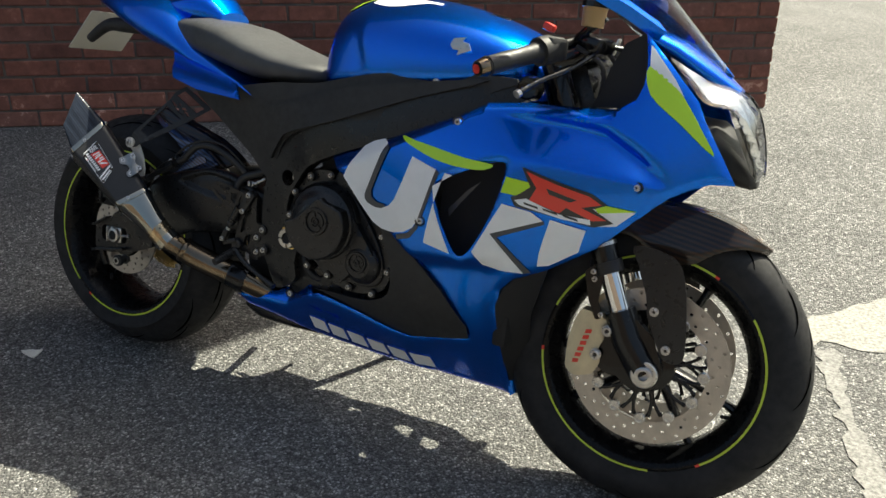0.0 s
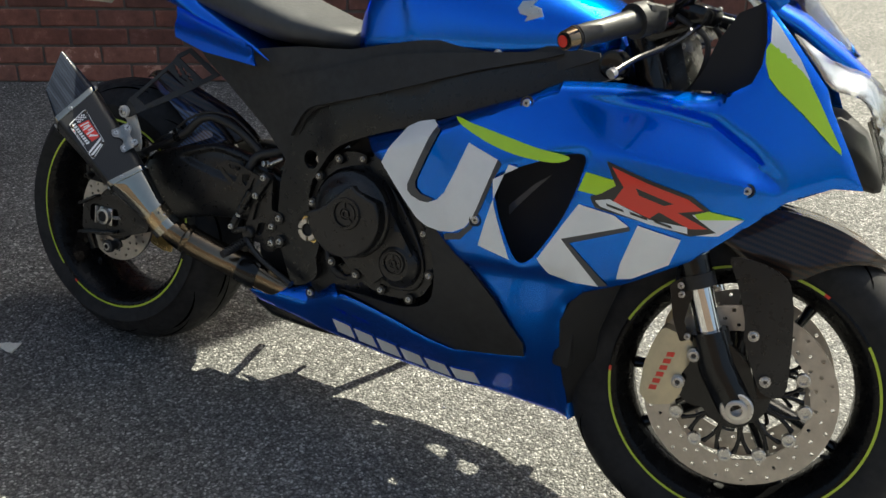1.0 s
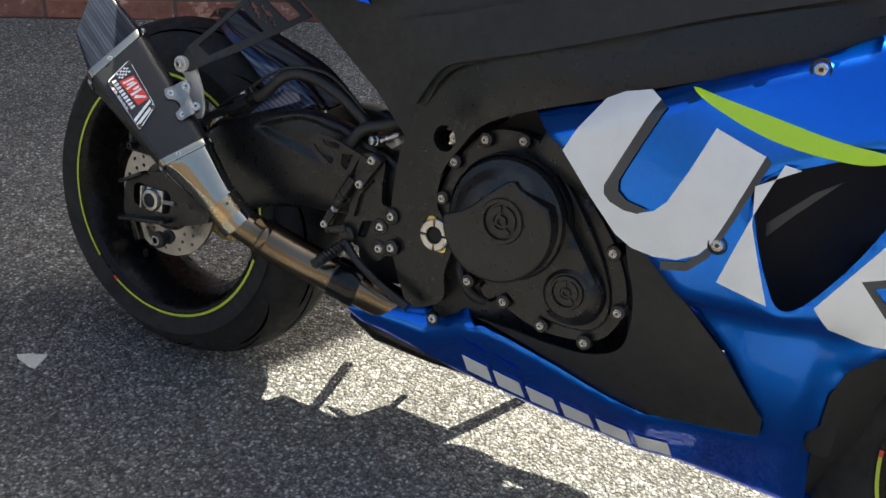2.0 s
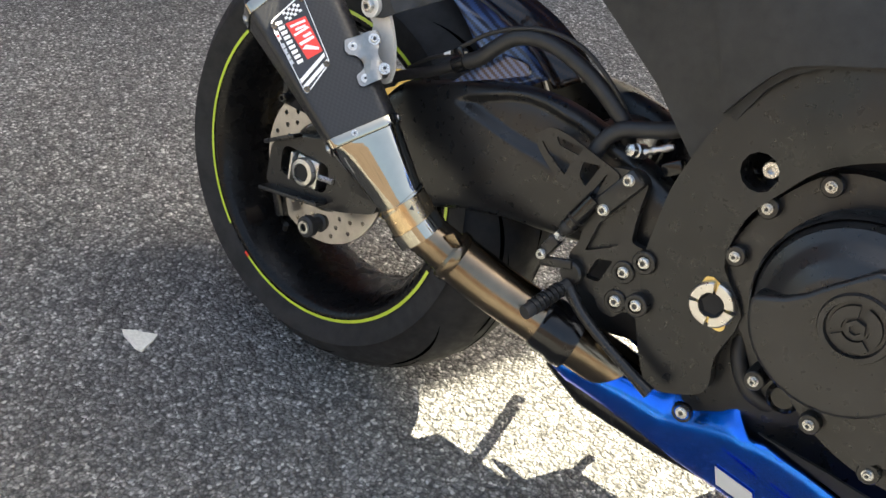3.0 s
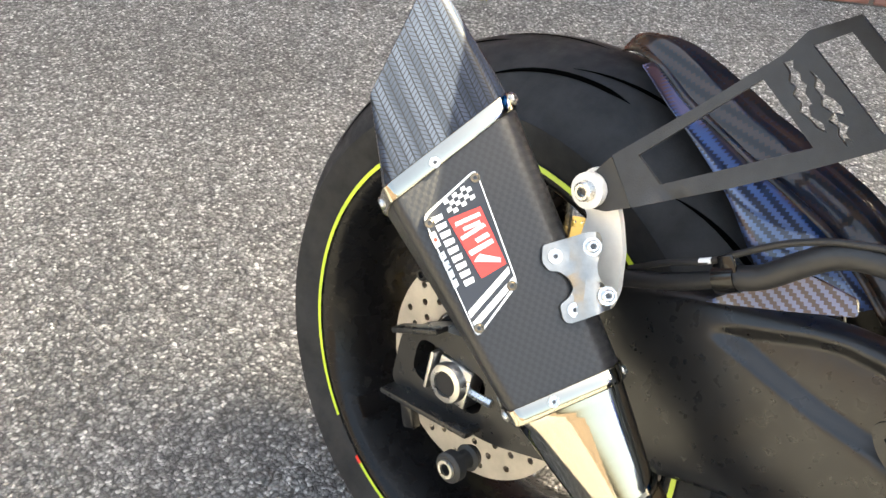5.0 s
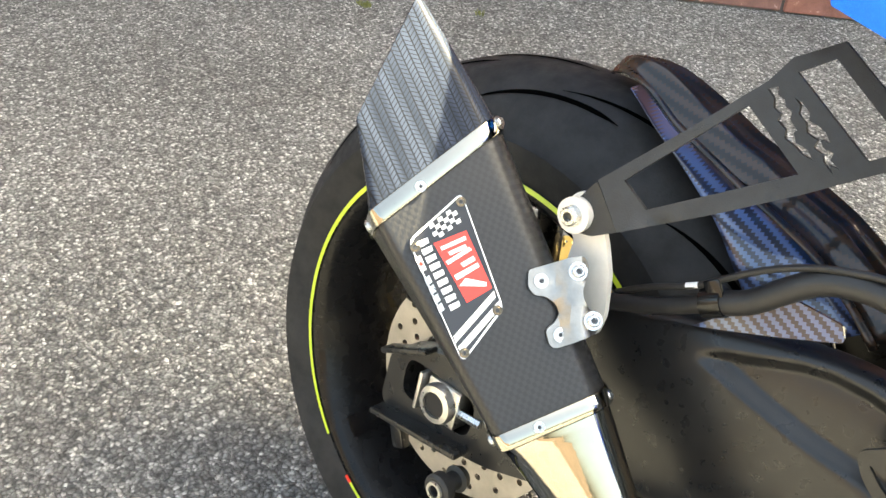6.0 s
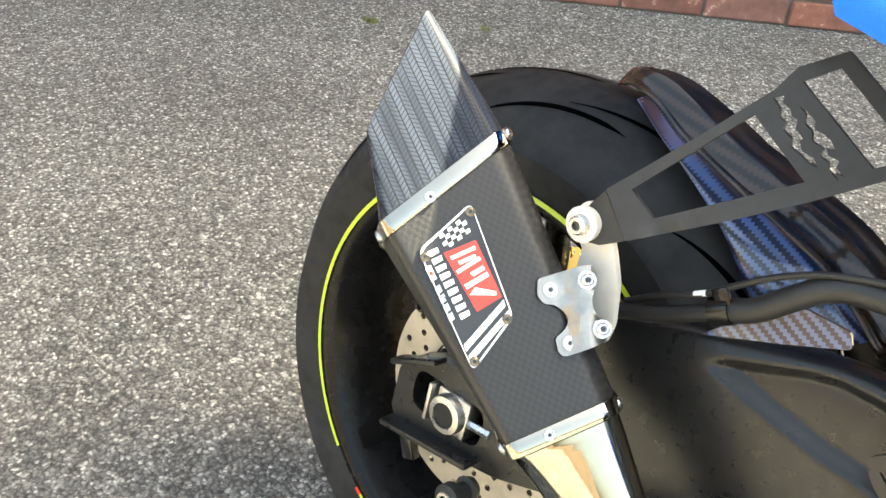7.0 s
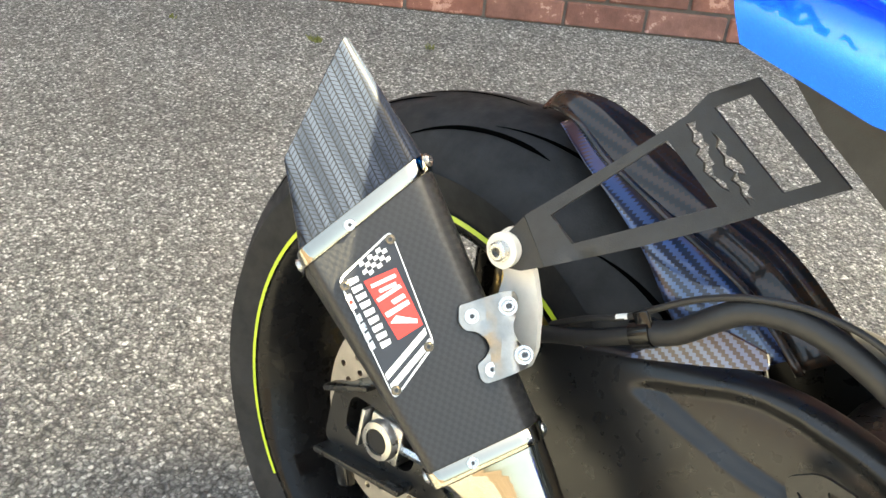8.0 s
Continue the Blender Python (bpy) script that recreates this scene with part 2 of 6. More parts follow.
ASPHALT = asphalt()


def brick_material(name, tint, bloom):
    """Fired brick; bloom: how far down the pale salt stains start."""
    m = material(name, (0.25, 0.09, 0.06), 0.85)
    info = node(m, "ShaderNodeObjectInfo")
    v = coords(m)
    n1 = node(m, "ShaderNodeTexNoise", Scale=16.0, Detail=8.0, Roughness=0.7)
    n1.noise_dimensions = "4D"
    link(m, v, n1.inputs["Vector"])
    w = node(m, "ShaderNodeMath")
    w.operation, w.inputs[1].default_value = "MULTIPLY", 60
    link(m, info.outputs["Random"], w.inputs[0])
    link(m, w.outputs[0], n1.inputs["W"])
    base = ramp(m, info.outputs["Random"], [(p, tuple(a * b for a, b in zip(c, tint))) for p, c in ((0.0, (0.10, 0.052, 0.042)), (0.35, (0.145, 0.068, 0.050)), (0.7, (0.18, 0.086, 0.063)), (1.0, (0.125, 0.072, 0.060)))])
    blot = ramp(m, n1.outputs["Fac"], [(0.3, grey(0.6)), (0.58, grey(1.15)), (0.72 - bloom, (1.9, 2.3, 2.4)), (0.8 - bloom, (2.4, 3.4, 3.6))])
    mul = node(m, "ShaderNodeMix")
    mul.data_type, mul.blend_type = "RGBA", "MULTIPLY"
    mul.inputs["Factor"].default_value = 1.0
    link(m, base, mul.inputs["A"])
    link(m, blot, mul.inputs["B"])
    link(m, mul.outputs["Result"], shader(m).inputs["Base Color"])
    n2 = node(m, "ShaderNodeTexNoise", Scale=220.0, Detail=4.0)
    link(m, v, n2.inputs["Vector"])
    b = node(m, "ShaderNodeBump", Strength=0.6, Distance=0.002)
    link(m, n2.outputs["Fac"], b.inputs["Height"])
    link(m, b.outputs["Normal"], shader(m).inputs["Normal"])
    return m


BRICK = brick_material("red_brick", (1.25, 1.0, 0.95), 0.0)
BLOOM_BRICK = brick_material("salt_stained_brick", (1.65, 1.45, 1.4), 0.13)
MORTAR = wear(material("lime_mortar", (0.125, 0.105, 0.09), 0.9), (0.125, 0.105, 0.09), 12, 0.35, 0.6, 250)
# dark tone for the added wall that the bodywork reflects
REFLECTION_DARK = wear(material("reflection_wall_dark", (0.10, 0.075, 0.06), 0.9), (0.10, 0.075, 0.06), 3, 0.4, 0.5, 60)
MOSS_GREEN = wear(material("moss_green", (0.17, 0.18, 0.06), 0.9), (0.17, 0.18, 0.06), 150, 0.4)
LINE = wear(material("worn_road_paint", (0.28, 0.272, 0.25), 0.85), (0.28, 0.272, 0.25), 110, 0.55, 0.8, 160)
LINE_FAINT = wear(material("faint_road_paint", (0.215, 0.21, 0.20), 0.85), (0.215, 0.21, 0.20), 110, 0.6, 0.8, 160)


# ---- mesh helpers ----
def mesh_object(name, bm, mat, parent=None, label="", smooth=35.0):
    me = bpy.data.meshes.new(name)
    bmesh.ops.recalc_face_normals(bm, faces=bm.faces)
    for f in bm.faces:
        f.smooth = smooth > 0
    if smooth > 0:
        for e in bm.edges:
            if len(e.link_faces) == 2 and e.calc_face_angle(0) > radians(smooth):
                e.smooth = False
    bm.to_mesh(me)
    bm.free()
    me.materials.append(mat)
    ob = new(name, me)
    if parent:
        ob.parent = parent
    if label:
        tagged(ob, label)
    return ob


def part(name, bm, mat, parent, label="", smooth=35.0):
    return mesh_object(name, bm, mat, parent, label, smooth)


def spline(points, n=6, closed=True):
    """A smooth line through a few points."""
    p = [Vector(q) for q in points]
    out, k = [], len(p)
    for i in range(k if closed else k - 1):
        a, b, c, d = (p[(i + j) % k] if closed else p[min(max(i + j, 0), k - 1)] for j in (-1, 0, 1, 2))
        for s in range(n):
            t = s / n
            out.append(0.5 * (2 * b + (c - a) * t + (2 * a - 5 * b + 4 * c - d) * t * t + (3 * b - a - 3 * c + d) * t ** 3))
    if not closed:
        out.append(p[-1])
    return out


def inside(x, z, poly):
    hit, j = False, len(poly) - 1
    for i in range(len(poly)):
        (xi, zi), (xj, zj) = poly[i][:2], poly[j][:2]
        if (zi > z) != (zj > z) and x < (xj - xi) * (z - zi) / (zj - zi) + xi:
            hit = not hit
        j = i
    return hit


def sheet(outline, depth, thick=0.004, holes=(), step=0.02, offset=0.0, side=-1, edge_roll=None):
    """A curved sheet with the given outline in x and z, at y = side * (depth(x, z) + offset)."""
    loops = [list(map(lambda q: (q[0], q[1]), outline))] + [[(q[0], q[1]) for q in h] for h in holes]
    verts, edges = [], []
    for lp in loops:
        dense = []
        for i, a in enumerate(lp):
            b = lp[(i + 1) % len(lp)]
            k = max(1, int(math.dist(a, b) / step))
            dense += [(a[0] + (b[0] - a[0]) * s / k, a[1] + (b[1] - a[1]) * s / k) for s in range(k)]
        base = len(verts)
        verts += dense
        edges += [(base + i, base + (i + 1) % len(dense)) for i in range(len(dense))]
    xs, zs = [q[0] for q in loops[0]], [q[1] for q in loops[0]]
    rim = list(verts)
    x = min(xs) + step / 2
    row = 0
    while x < max(xs):
        z = min(zs) + step / 2 + (row % 2) * step / 2
        while z < max(zs):
            if inside(x, z, loops[0]) and not any(inside(x, z, h) for h in loops[1:]):
                if min((x - q[0]) ** 2 + (z - q[1]) ** 2 for q in rim) > (0.45 * step) ** 2:
                    verts.append((x, z))
            z += step
        x += step * 0.87
        row += 1
    vs, _, fs, *_ = delaunay_2d_cdt([Vector(q) for q in verts], edges, [], 0, 1e-6)
    bm = bmesh.new()
    made = [bm.verts.new((q[0], side * (depth(q[0], q[1]) + offset), q[1])) for q in vs]
    for f in fs:
        cx, cz = sum(vs[i][0] for i in f) / len(f), sum(vs[i][1] for i in f) / len(f)
        if inside(cx, cz, loops[0]) and not any(inside(cx, cz, h) for h in loops[1:]):
            try:
                bm.faces.new([made[i] for i in f])
            except ValueError:
                pass
    if edge_roll:
        reach, depth_in = edge_roll
        border = np.array(rim)
        for v in bm.verts:
            gap = math.sqrt(((border - (v.co.x, v.co.z)) ** 2).sum(1).min())
            if gap < reach:
                v.co.y -= side * depth_in * (1 - gap / reach) ** 2
    loose = [w for w in bm.verts if not w.link_faces]
    bmesh.ops.delete(bm, geom=loose, context="VERTS")
    bmesh.ops.recalc_face_normals(bm, faces=bm.faces)
    if thick:
        up = sum((f.normal.y * f.calc_area() for f in bm.faces))
        if up * side < 0:
            bmesh.ops.reverse_faces(bm, faces=bm.faces)
        front = list(bm.faces)
        back = {w: bm.verts.new(w.co - Vector((0, side * thick, 0))) for w in list(bm.verts)}
        border = [e for e in bm.edges if len(e.link_faces) == 1]
        for f in front:
            bm.faces.new([back[w] for w in reversed(f.verts)])
        for e in border:
            a, b = e.verts
            bm.faces.new((a, b, back[b], back[a]))
    return bm


def lathe(profile, n=64, centre=(0, 0, 0), closed=False, start=0.0, sweep=360.0):
    """Turns (y, radius) pairs about the y axis."""
    bm = bmesh.new()
    full = abs(sweep - 360) < 1e-6
    rings = []
    for i in range(n if full else n + 1):
        a = radians(start + sweep * i / n)
        rings.append([bm.verts.new((centre[0] + r * math.cos(a), centre[1] + y, centre[2] + r * math.sin(a))) for y, r in profile])
    count = len(profile)
    for i in range(n):
        a, b = rings[i], rings[(i + 1) % len(rings)]
        for j in range(count if closed else count - 1):
            k = (j + 1) % count
            try:
                bm.faces.new((a[j], a[k], b[k], b[j]))
            except ValueError:
                pass
    if closed and not full:
        bm.faces.new(rings[0])
        bm.faces.new(list(reversed(rings[-1])))
    bmesh.ops.remove_doubles(bm, verts=bm.verts, dist=1e-6)
    return bm


def loft(rings, cap=True, closed_ring=True):
    bm = bmesh.new()
    rows = [[bm.verts.new(p) for p in ring] for ring in rings]
    k = len(rows[0])
    for a, b in zip(rows, rows[1:]):
        for j in range(k if closed_ring else k - 1):
            bm.faces.new((a[j], a[(j + 1) % k], b[(j + 1) % k], b[j]))
    if cap:
        bm.faces.new(list(reversed(rows[0])))
        bm.faces.new(rows[-1])
    return bm


def tube(points, radius, n=16, smooth_n=6, cap=True, hollow=False):
    """A round bar along a smooth line; radius is one number or one for each point."""
    path = spline(points, smooth_n, False) if smooth_n > 1 else [Vector(p) for p in points]
    m = len(path)
    rings, up = [], None
    for i, p in enumerate(path):
        t = (path[min(i + 1, m - 1)] - path[max(i - 1, 0)]).normalized()
        if up is None:
            up = t.orthogonal().normalized()
        up = (up - t * up.dot(t)).normalized()
        w = t.cross(up)
        if isinstance(radius, (list, tuple)):
            f = i / (m - 1) * (len(radius) - 1)
            k = min(int(f), len(radius) - 2)
            r = radius[k] + (radius[k + 1] - radius[k]) * (f - k)
        else:
            r = radius
        rings.append([p + r * (math.cos(2 * math.pi * j / n) * up + math.sin(2 * math.pi * j / n) * w) for j in range(n)])
    return loft(rings, cap)


def box(cx, cy, cz, sx, sy, sz, bevel=0.002, m=None):
    bm = bmesh.new()
    bmesh.ops.create_cube(bm, size=1, matrix=(m or Matrix()) @ Matrix.Translation((cx, cy, cz)) @ Matrix.Diagonal((sx, sy, sz, 1)))
    if bevel:
        bmesh.ops.bevel(bm, geom=list(bm.edges), offset=bevel, segments=2, affect="EDGES", profile=0.5)
    return bm


def bent(bm, m):
    bmesh.ops.transform(bm, matrix=m, verts=bm.verts)
    return bm


def smooth_field(rows):
    """A smooth surface through a few known depths (thin plate)."""
    a = np.array(rows, float)
    n = len(a)
    d = np.hypot(a[:, None, 0] - a[None, :, 0], a[:, None, 1] - a[None, :, 1])
    k = np.where(d > 0, d * d * np.log(d + 1e-12), 0) + np.eye(n) * 1e-4
    p = np.c_[np.ones(n), a[:, :2]]
    w = np.linalg.solve(np.block([[k, p], [p.T, np.zeros((3, 3))]]), np.r_[a[:, 2], 0, 0, 0])

    def depth(x, z):
        r = np.hypot(a[:, 0] - x, a[:, 1] - z)
        return float((w[:n] * np.where(r > 0, r * r * np.log(r + 1e-12), 0)).sum() + w[n] + w[n + 1] * x + w[n + 2] * z)
    return depth


def oval(cx, cz, hw, zb, zt, power=2.4, n=40, skew=0.0, cy=0.0):
    """A ring across the bike at x = cx: half-width hw, from zb to zt, widest at cz."""
    ring = []
    for i in range(n):
        a = 2 * math.pi * i / n
        c, s = math.cos(a), math.sin(a)
        y = hw * math.copysign(abs(c) ** (2 / power), c)
        h = (zt - cz) if s > 0 else (cz - zb)
        z = cz + h * math.copysign(abs(s) ** (2 / power), s)
        ring.append((cx + skew * (z - cz), cy + y, z))
    return ring


def turned(profile, at, direction, n=24, phase=0.0):
    """Turns (height, radius) pairs about a line from at along direction."""
    d = Vector(direction).normalized()
    u = d.orthogonal().normalized()
    w = d.cross(u)
    bm = bmesh.new()
    rows = []
    for h, r in profile:
        if r < 1e-6:
            rows.append([bm.verts.new(Vector(at) + d * h)] * n)
        else:
            rows.append([bm.verts.new(Vector(at) + d * h + r * (math.cos(2 * math.pi * (i + phase) / n) * u + math.sin(2 * math.pi * (i + phase) / n) * w)) for i in range(n)])
    for a, b in zip(rows, rows[1:]):
        for i in range(n):
            j = (i + 1) % n
            vs = []
            for v in (a[i], a[j], b[j], b[i]):
                if v not in vs:
                    vs.append(v)
            if len(vs) > 2:
                bm.faces.new(vs)
    return bm


# ---- ground ----
UPHILL = Vector((-0.599, 0.801))
ALONG = Vector((0.801, 0.599))


def ground_height(x, y):
    s = UPHILL.x * x + UPHILL.y * y
    s = 0.5 * (s + math.sqrt(s * s + 0.02)) - 0.02
    return 0.09 * min(max(s, 0), 3.2)


def ground_sheet():
    bm = bmesh.new()
    axis = sorted({round(v, 4) for v in [i * 0.1 for i in range(-45, 60)] + [s * 6 * 1.7 ** k for k in range(13) for s in (-1, 1)]})
    grid = [[bm.verts.new((x, y, ground_height(x, y) + (0.004 * noise.noise((x * 1.3, y * 1.3, 0)) if abs(x) < 6 and abs(y) < 6 and UPHILL.x * x + UPHILL.y * y > 0.2 else 0))) for y in axis] for x in axis]
    for i in range(len(axis) - 1):
        for j in range(len(axis) - 1):
            bm.faces.new((grid[i][j], grid[i + 1][j], grid[i + 1][j + 1], grid[i][j + 1]))
    return tagged(mesh_object("ground", bm, ASPHALT, smooth=180), "worn grey asphalt driveway with coarse stone chips", "ground", kind="structure")


ground_sheet()

# ---- brick house wall ----
CORNER = Vector((1.115, 3.065))
WALL_BASE = 0.15


def wall_point(a, b, z):
    """a: metres along the wall to the left of its corner; b: metres out of its face."""
    q = CORNER - ALONG * a - UPHILL * b
    return Vector((q.x, q.y, z))


def wall_block(a0, a1, b0, b1, z0, z1):
    bm = bmesh.new()
    v = [bm.verts.new(wall_point(a, b, z)) for a in (a0, a1) for b in (b0, b1) for z in (z0, z1)]
    for f in ((0, 1, 3, 2), (4, 6, 7, 5), (0, 4, 5, 1), (2, 3, 7, 6), (0, 2, 6, 4), (1, 5, 7, 3)):
        bm.faces.new([v[i] for i in f])
    return bm


wall = tagged(mesh_object("wall_front", wall_block(0.006, 9.0, -0.3, -0.006, -0.2, 5.6), MORTAR, smooth=0),
              "red brick house wall with pale mortar joints", "wall", kind="structure")
tagged(mesh_object("wall_side", wall_block(0.006, 0.3, -7.0, -0.3, -0.2, 5.6), MORTAR, smooth=0),
       "brick side wall of the house", "wall", kind="structure")

# unseen block, added to shape the shadow edge on ground and rear wheel
tagged(mesh_object("roof_eaves", wall_block(-0.56, 0.0, -0.3, -0.006, 1.6, 4.95), MORTAR, smooth=0),
       "unseen plain block added at the house corner to cast shade", "eaves", kind="structure")
# unseen wall, added to hide bright low sky from the paint's reflections
opposite = bmesh.new()
bmesh.ops.create_cube(opposite, size=1, matrix=pose(0.5, -11.0, 1.7, 0, 0, 12) @ Matrix.Diagonal((26, 0.3, 4.2, 1)))
tagged(mesh_object("wall_opposite", opposite, REFLECTION_DARK, smooth=0), "unseen plain dark wall added across the drive to darken reflections", "wall", kind="structure")

# ---- motorcycle ----
LEAN_ANGLE = 11.5
bike = tagged(new("motorcycle"), "blue sports motorcycle with white and lime graphics, on its stand", "motorcycle")
bike.matrix_world = pose(0, -0.062, 0.002, -LEAN_ANGLE, 0, 0)

# half-width of the bodywork over its side view: x, z, depth
BODY = smooth_field([
    (0.75, 0.60, 0.215), (0.85, 0.64, 0.234), (0.957, 0.533, 0.246), (1.01, 0.731, 0.235), (1.06, 0.77, 0.220), (1.13, 0.66, 0.248),
    (1.20, 0.70, 0.240), (1.36, 0.657, 0.200), (1.30, 0.78, 0.200), (1.34, 0.86, 0.175), (1.32, 0.93, 0.150), (1.44, 0.79, 0.140),
    (1.51, 0.675, 0.105), (1.14, 0.45, 0.200), (1.25, 0.53, 0.210), (0.94, 0.44, 0.220), (1.05, 0.30, 0.170), (1.11, 0.38, 0.185),
    (1.11, 0.28, 0.130), (1.115, 0.16, 0.060), (0.67, 0.31, 0.155), (0.573, 0.28, 0.125), (0.40, 0.245, 0.110), (0.43, 0.21, 0.085),
    (0.85, 0.17, 0.075), (0.85, 0.26, 0.150), (1.00, 0.165, 0.070)])


def both(name, make, mat, label=""):
    """The same part on the right (-1) and on the left (1)."""
    return [part(name, make(side), mat, bike, label) for side in (-1, 1)]


# upper fairing, with its vent
VENT = spline([(0.982, 0.608), (1.045, 0.645), (1.100, 0.668), (1.122, 0.660), (1.104, 0.579), (1.062, 0.497), (1.034, 0.475), (1.012, 0.508), (0.989, 0.565)], 4)
UPPER = [(0.747, 0.590), (0.720, 0.604), (0.694, 0.620), (0.736, 0.638), (0.808, 0.657), (0.882, 0.691), (0.999, 0.740), (1.054, 0.772), (1.132, 0.781), (1.238, 0.783), (1.300, 0.788),
         (1.328, 0.808), (1.336, 0.835), (1.335, 0.870), (1.320, 0.925), (1.370, 0.877), (1.427, 0.815), (1.442, 0.783), (1.479, 0.723), (1.506, 0.676),
         (1.465, 0.674), (1.408, 0.645), (1.360, 0.597), (1.296, 0.534), (1.206, 0.475), (1.140, 0.443), (1.115, 0.416), (1.106, 0.377),
         (1.106, 0.277), (1.117, 0.160), (1.000, 0.165), (0.850, 0.174), (0.703, 0.184), (0.574, 0.191), (0.427, 0.217), (0.398, 0.245),
         (0.460, 0.258), (0.507, 0.267), (0.545, 0.284), (0.566, 0.316), (0.588, 0.330), (0.606, 0.326), (0.626, 0.308), (0.644, 0.298), (0.662, 0.305), (0.703, 0.303), (0.781, 0.290), (0.850, 0.274), (0.910, 0.262), (1.045, 0.290),
         (1.042, 0.313), (0.991, 0.393), (0.941, 0.440), (0.877, 0.496), (0.800, 0.565)]


def soft(v):
    return 1 / (1 + math.exp(max(-40, min(40, -v))))


def channel(x, z):
    """Bodywork with the hollow that runs back from the nose to the vent, the rolled top edge and the crease above the belly."""
    d = BODY(x, z)
    if 1.06 < x < 1.41:
        brow = float(np.interp(x, [1.06, 1.148, 1.221, 1.287, 1.348, 1.393, 1.41], [0.768, 0.764, 0.762, 0.753, 0.717, 0.683, 0.668]))
        foot = float(np.interp(x, [1.05, 1.079, 1.136, 1.206, 1.274, 1.348, 1.412], [0.713, 0.692, 0.686, 0.680, 0.673, 0.667, 0.656]))
        amount = 0.034 * min(1, max(0, (x - 1.07) / 0.10)) * min(1, max(0, (1.405 - x) / 0.05))
        d -= amount * soft((brow - 0.006 - z) / 0.0045) * max(0, 1 - (brow - z) / (brow - foot))
    top = 0.691 + (x - 0.882) * 0.47 if x < 1.054 else 0.783
    if x < 1.30:
        d -= 0.9 * max(0, z - (top - 0.022)) * soft((1.29 - x) / 0.01)
    if x < 0.68:
        roll = 0.246 + 0.0 * x if x < 0.55 else 0.246 + 0.55 * (x - 0.55)
        d -= 1.1 * 0.005 * math.log(1 + math.exp(max(-40, min(40, (z - roll) / 0.005))))
    fold = 0.452 + 0.10 * (x - 0.95)
    d -= 0.016 * soft((fold - z) / 0.005) * soft((x - 0.92) / 0.01) * max(0, min(1, (1.13 - x) / 0.05))
    return d


fairing_right, fairing_left = both("side_fairing", lambda side: sheet(UPPER, channel, 0.004, [VENT], 0.0065 if side < 0 else 0.012, side=side, edge_roll=(0.014, 0.005)), BLUE)


def decal(name, outline, mat, lift=0.0012, label="", parent=None):
    part(name, sheet(outline, channel, 0.0006, (), 0.009, lift + 0.0006), mat, parent or fairing_right, label)


# large graphics on the right side
decal("graphic_shadow", [(0.858, 0.670), (0.869, 0.664), (0.850, 0.618), (0.832, 0.572), (0.834, 0.560), (0.846, 0.552), (0.872, 0.549), (0.862, 0.541), (0.845, 0.540), (0.826, 0.545), (0.817, 0.552), (0.815, 0.562), (0.838, 0.620)], SHADE_GREY, 0.0024)
decal("white_graphic", [(0.754, 0.588), (0.770, 0.622), (0.789, 0.656), (0.810, 0.668), (0.842, 0.677), (0.858, 0.670), (0.838, 0.620), (0.826, 0.590), (0.816, 0.562), (0.818, 0.552), (0.827, 0.545), (0.845, 0.541),
                        (0.863, 0.542), (0.880, 0.550), (0.893, 0.565), (0.910, 0.605), (0.927, 0.655), (0.983, 0.638), (0.972, 0.600), (0.960, 0.560), (0.950, 0.532), (0.938, 0.515), (0.916, 0.502), (0.890, 0.497), (0.862, 0.499), (0.840, 0.509), (0.800, 0.544)], WHITE, 0.0018)
decal("graphic_shadow", [(0.983, 0.638), (0.990, 0.632), (0.966, 0.558), (0.950, 0.515), (0.930, 0.492), (0.900, 0.484), (0.898, 0.494), (0.925, 0.502), (0.944, 0.520), (0.960, 0.560)], SHADE_GREY)
decal("white_graphic", [(1.003, 0.634), (1.020, 0.632), (0.980, 0.606), (0.987, 0.565), (1.020, 0.478), (0.964, 0.490), (0.984, 0.570)], WHITE, 0.0018)
decal("white_graphic", [(1.066, 0.490), (1.124, 0.595), (1.180, 0.588), (1.203, 0.574), (1.102, 0.533), (1.165, 0.462), (1.121, 0.460), (1.085, 0.466)], WHITE, 0.0018)
decal("graphic_shadow", [(1.102, 0.533), (1.203, 0.574), (1.206, 0.568), (1.115, 0.528), (1.180, 0.466), (1.165, 0.462)], SHADE_GREY)
decal("white_graphic", [(1.216, 0.579), (1.280, 0.568), (1.268, 0.524), (1.215, 0.488), (1.192, 0.482), (1.196, 0.510)], WHITE, 0.0018)
decal("white_graphic", [(1.282, 0.612), (1.360, 0.612), (1.330, 0.583), (1.296, 0.578)], WHITE, 0.0018)
decal("lime_stripe", spline([(0.888, 0.690), (0.960, 0.681), (1.040, 0.668), (1.098, 0.663), (1.074, 0.650), (1.010, 0.651), (0.950, 0.664)], 4), LIME, 0.0018)
decal("lime_stripe", [(1.128, 0.646), (1.188, 0.640), (1.184, 0.612), (1.120, 0.616)], LIME, 0.0018)
decal("lime_stripe", [(1.282, 0.622), (1.362, 0.614), (1.300, 0.604)], LIME, 0.0024)
decal("black_badge_edge", [(1.156, 0.668), (1.226, 0.650), (1.286, 0.637), (1.314, 0.620), (1.290, 0.610), (1.326, 0.588), (1.292, 0.576), (1.240, 0.584), (1.150, 0.594), (1.140, 0.610), (1.156, 0.618), (1.176, 0.634)], INK, 0.0026)
decal("red_badge", [(1.166, 0.661), (1.224, 0.645), (1.282, 0.632), (1.304, 0.619), (1.270, 0.610), (1.314, 0.592), (1.290, 0.588), (1.244, 0.606), (1.232, 0.594), (1.176, 0.610), (1.188, 0.634)], RED, 0.0034)
decal("red_badge_gap", [(1.206, 0.636), (1.262, 0.622), (1.250, 0.617), (1.212, 0.626)], INK, 0.0042)
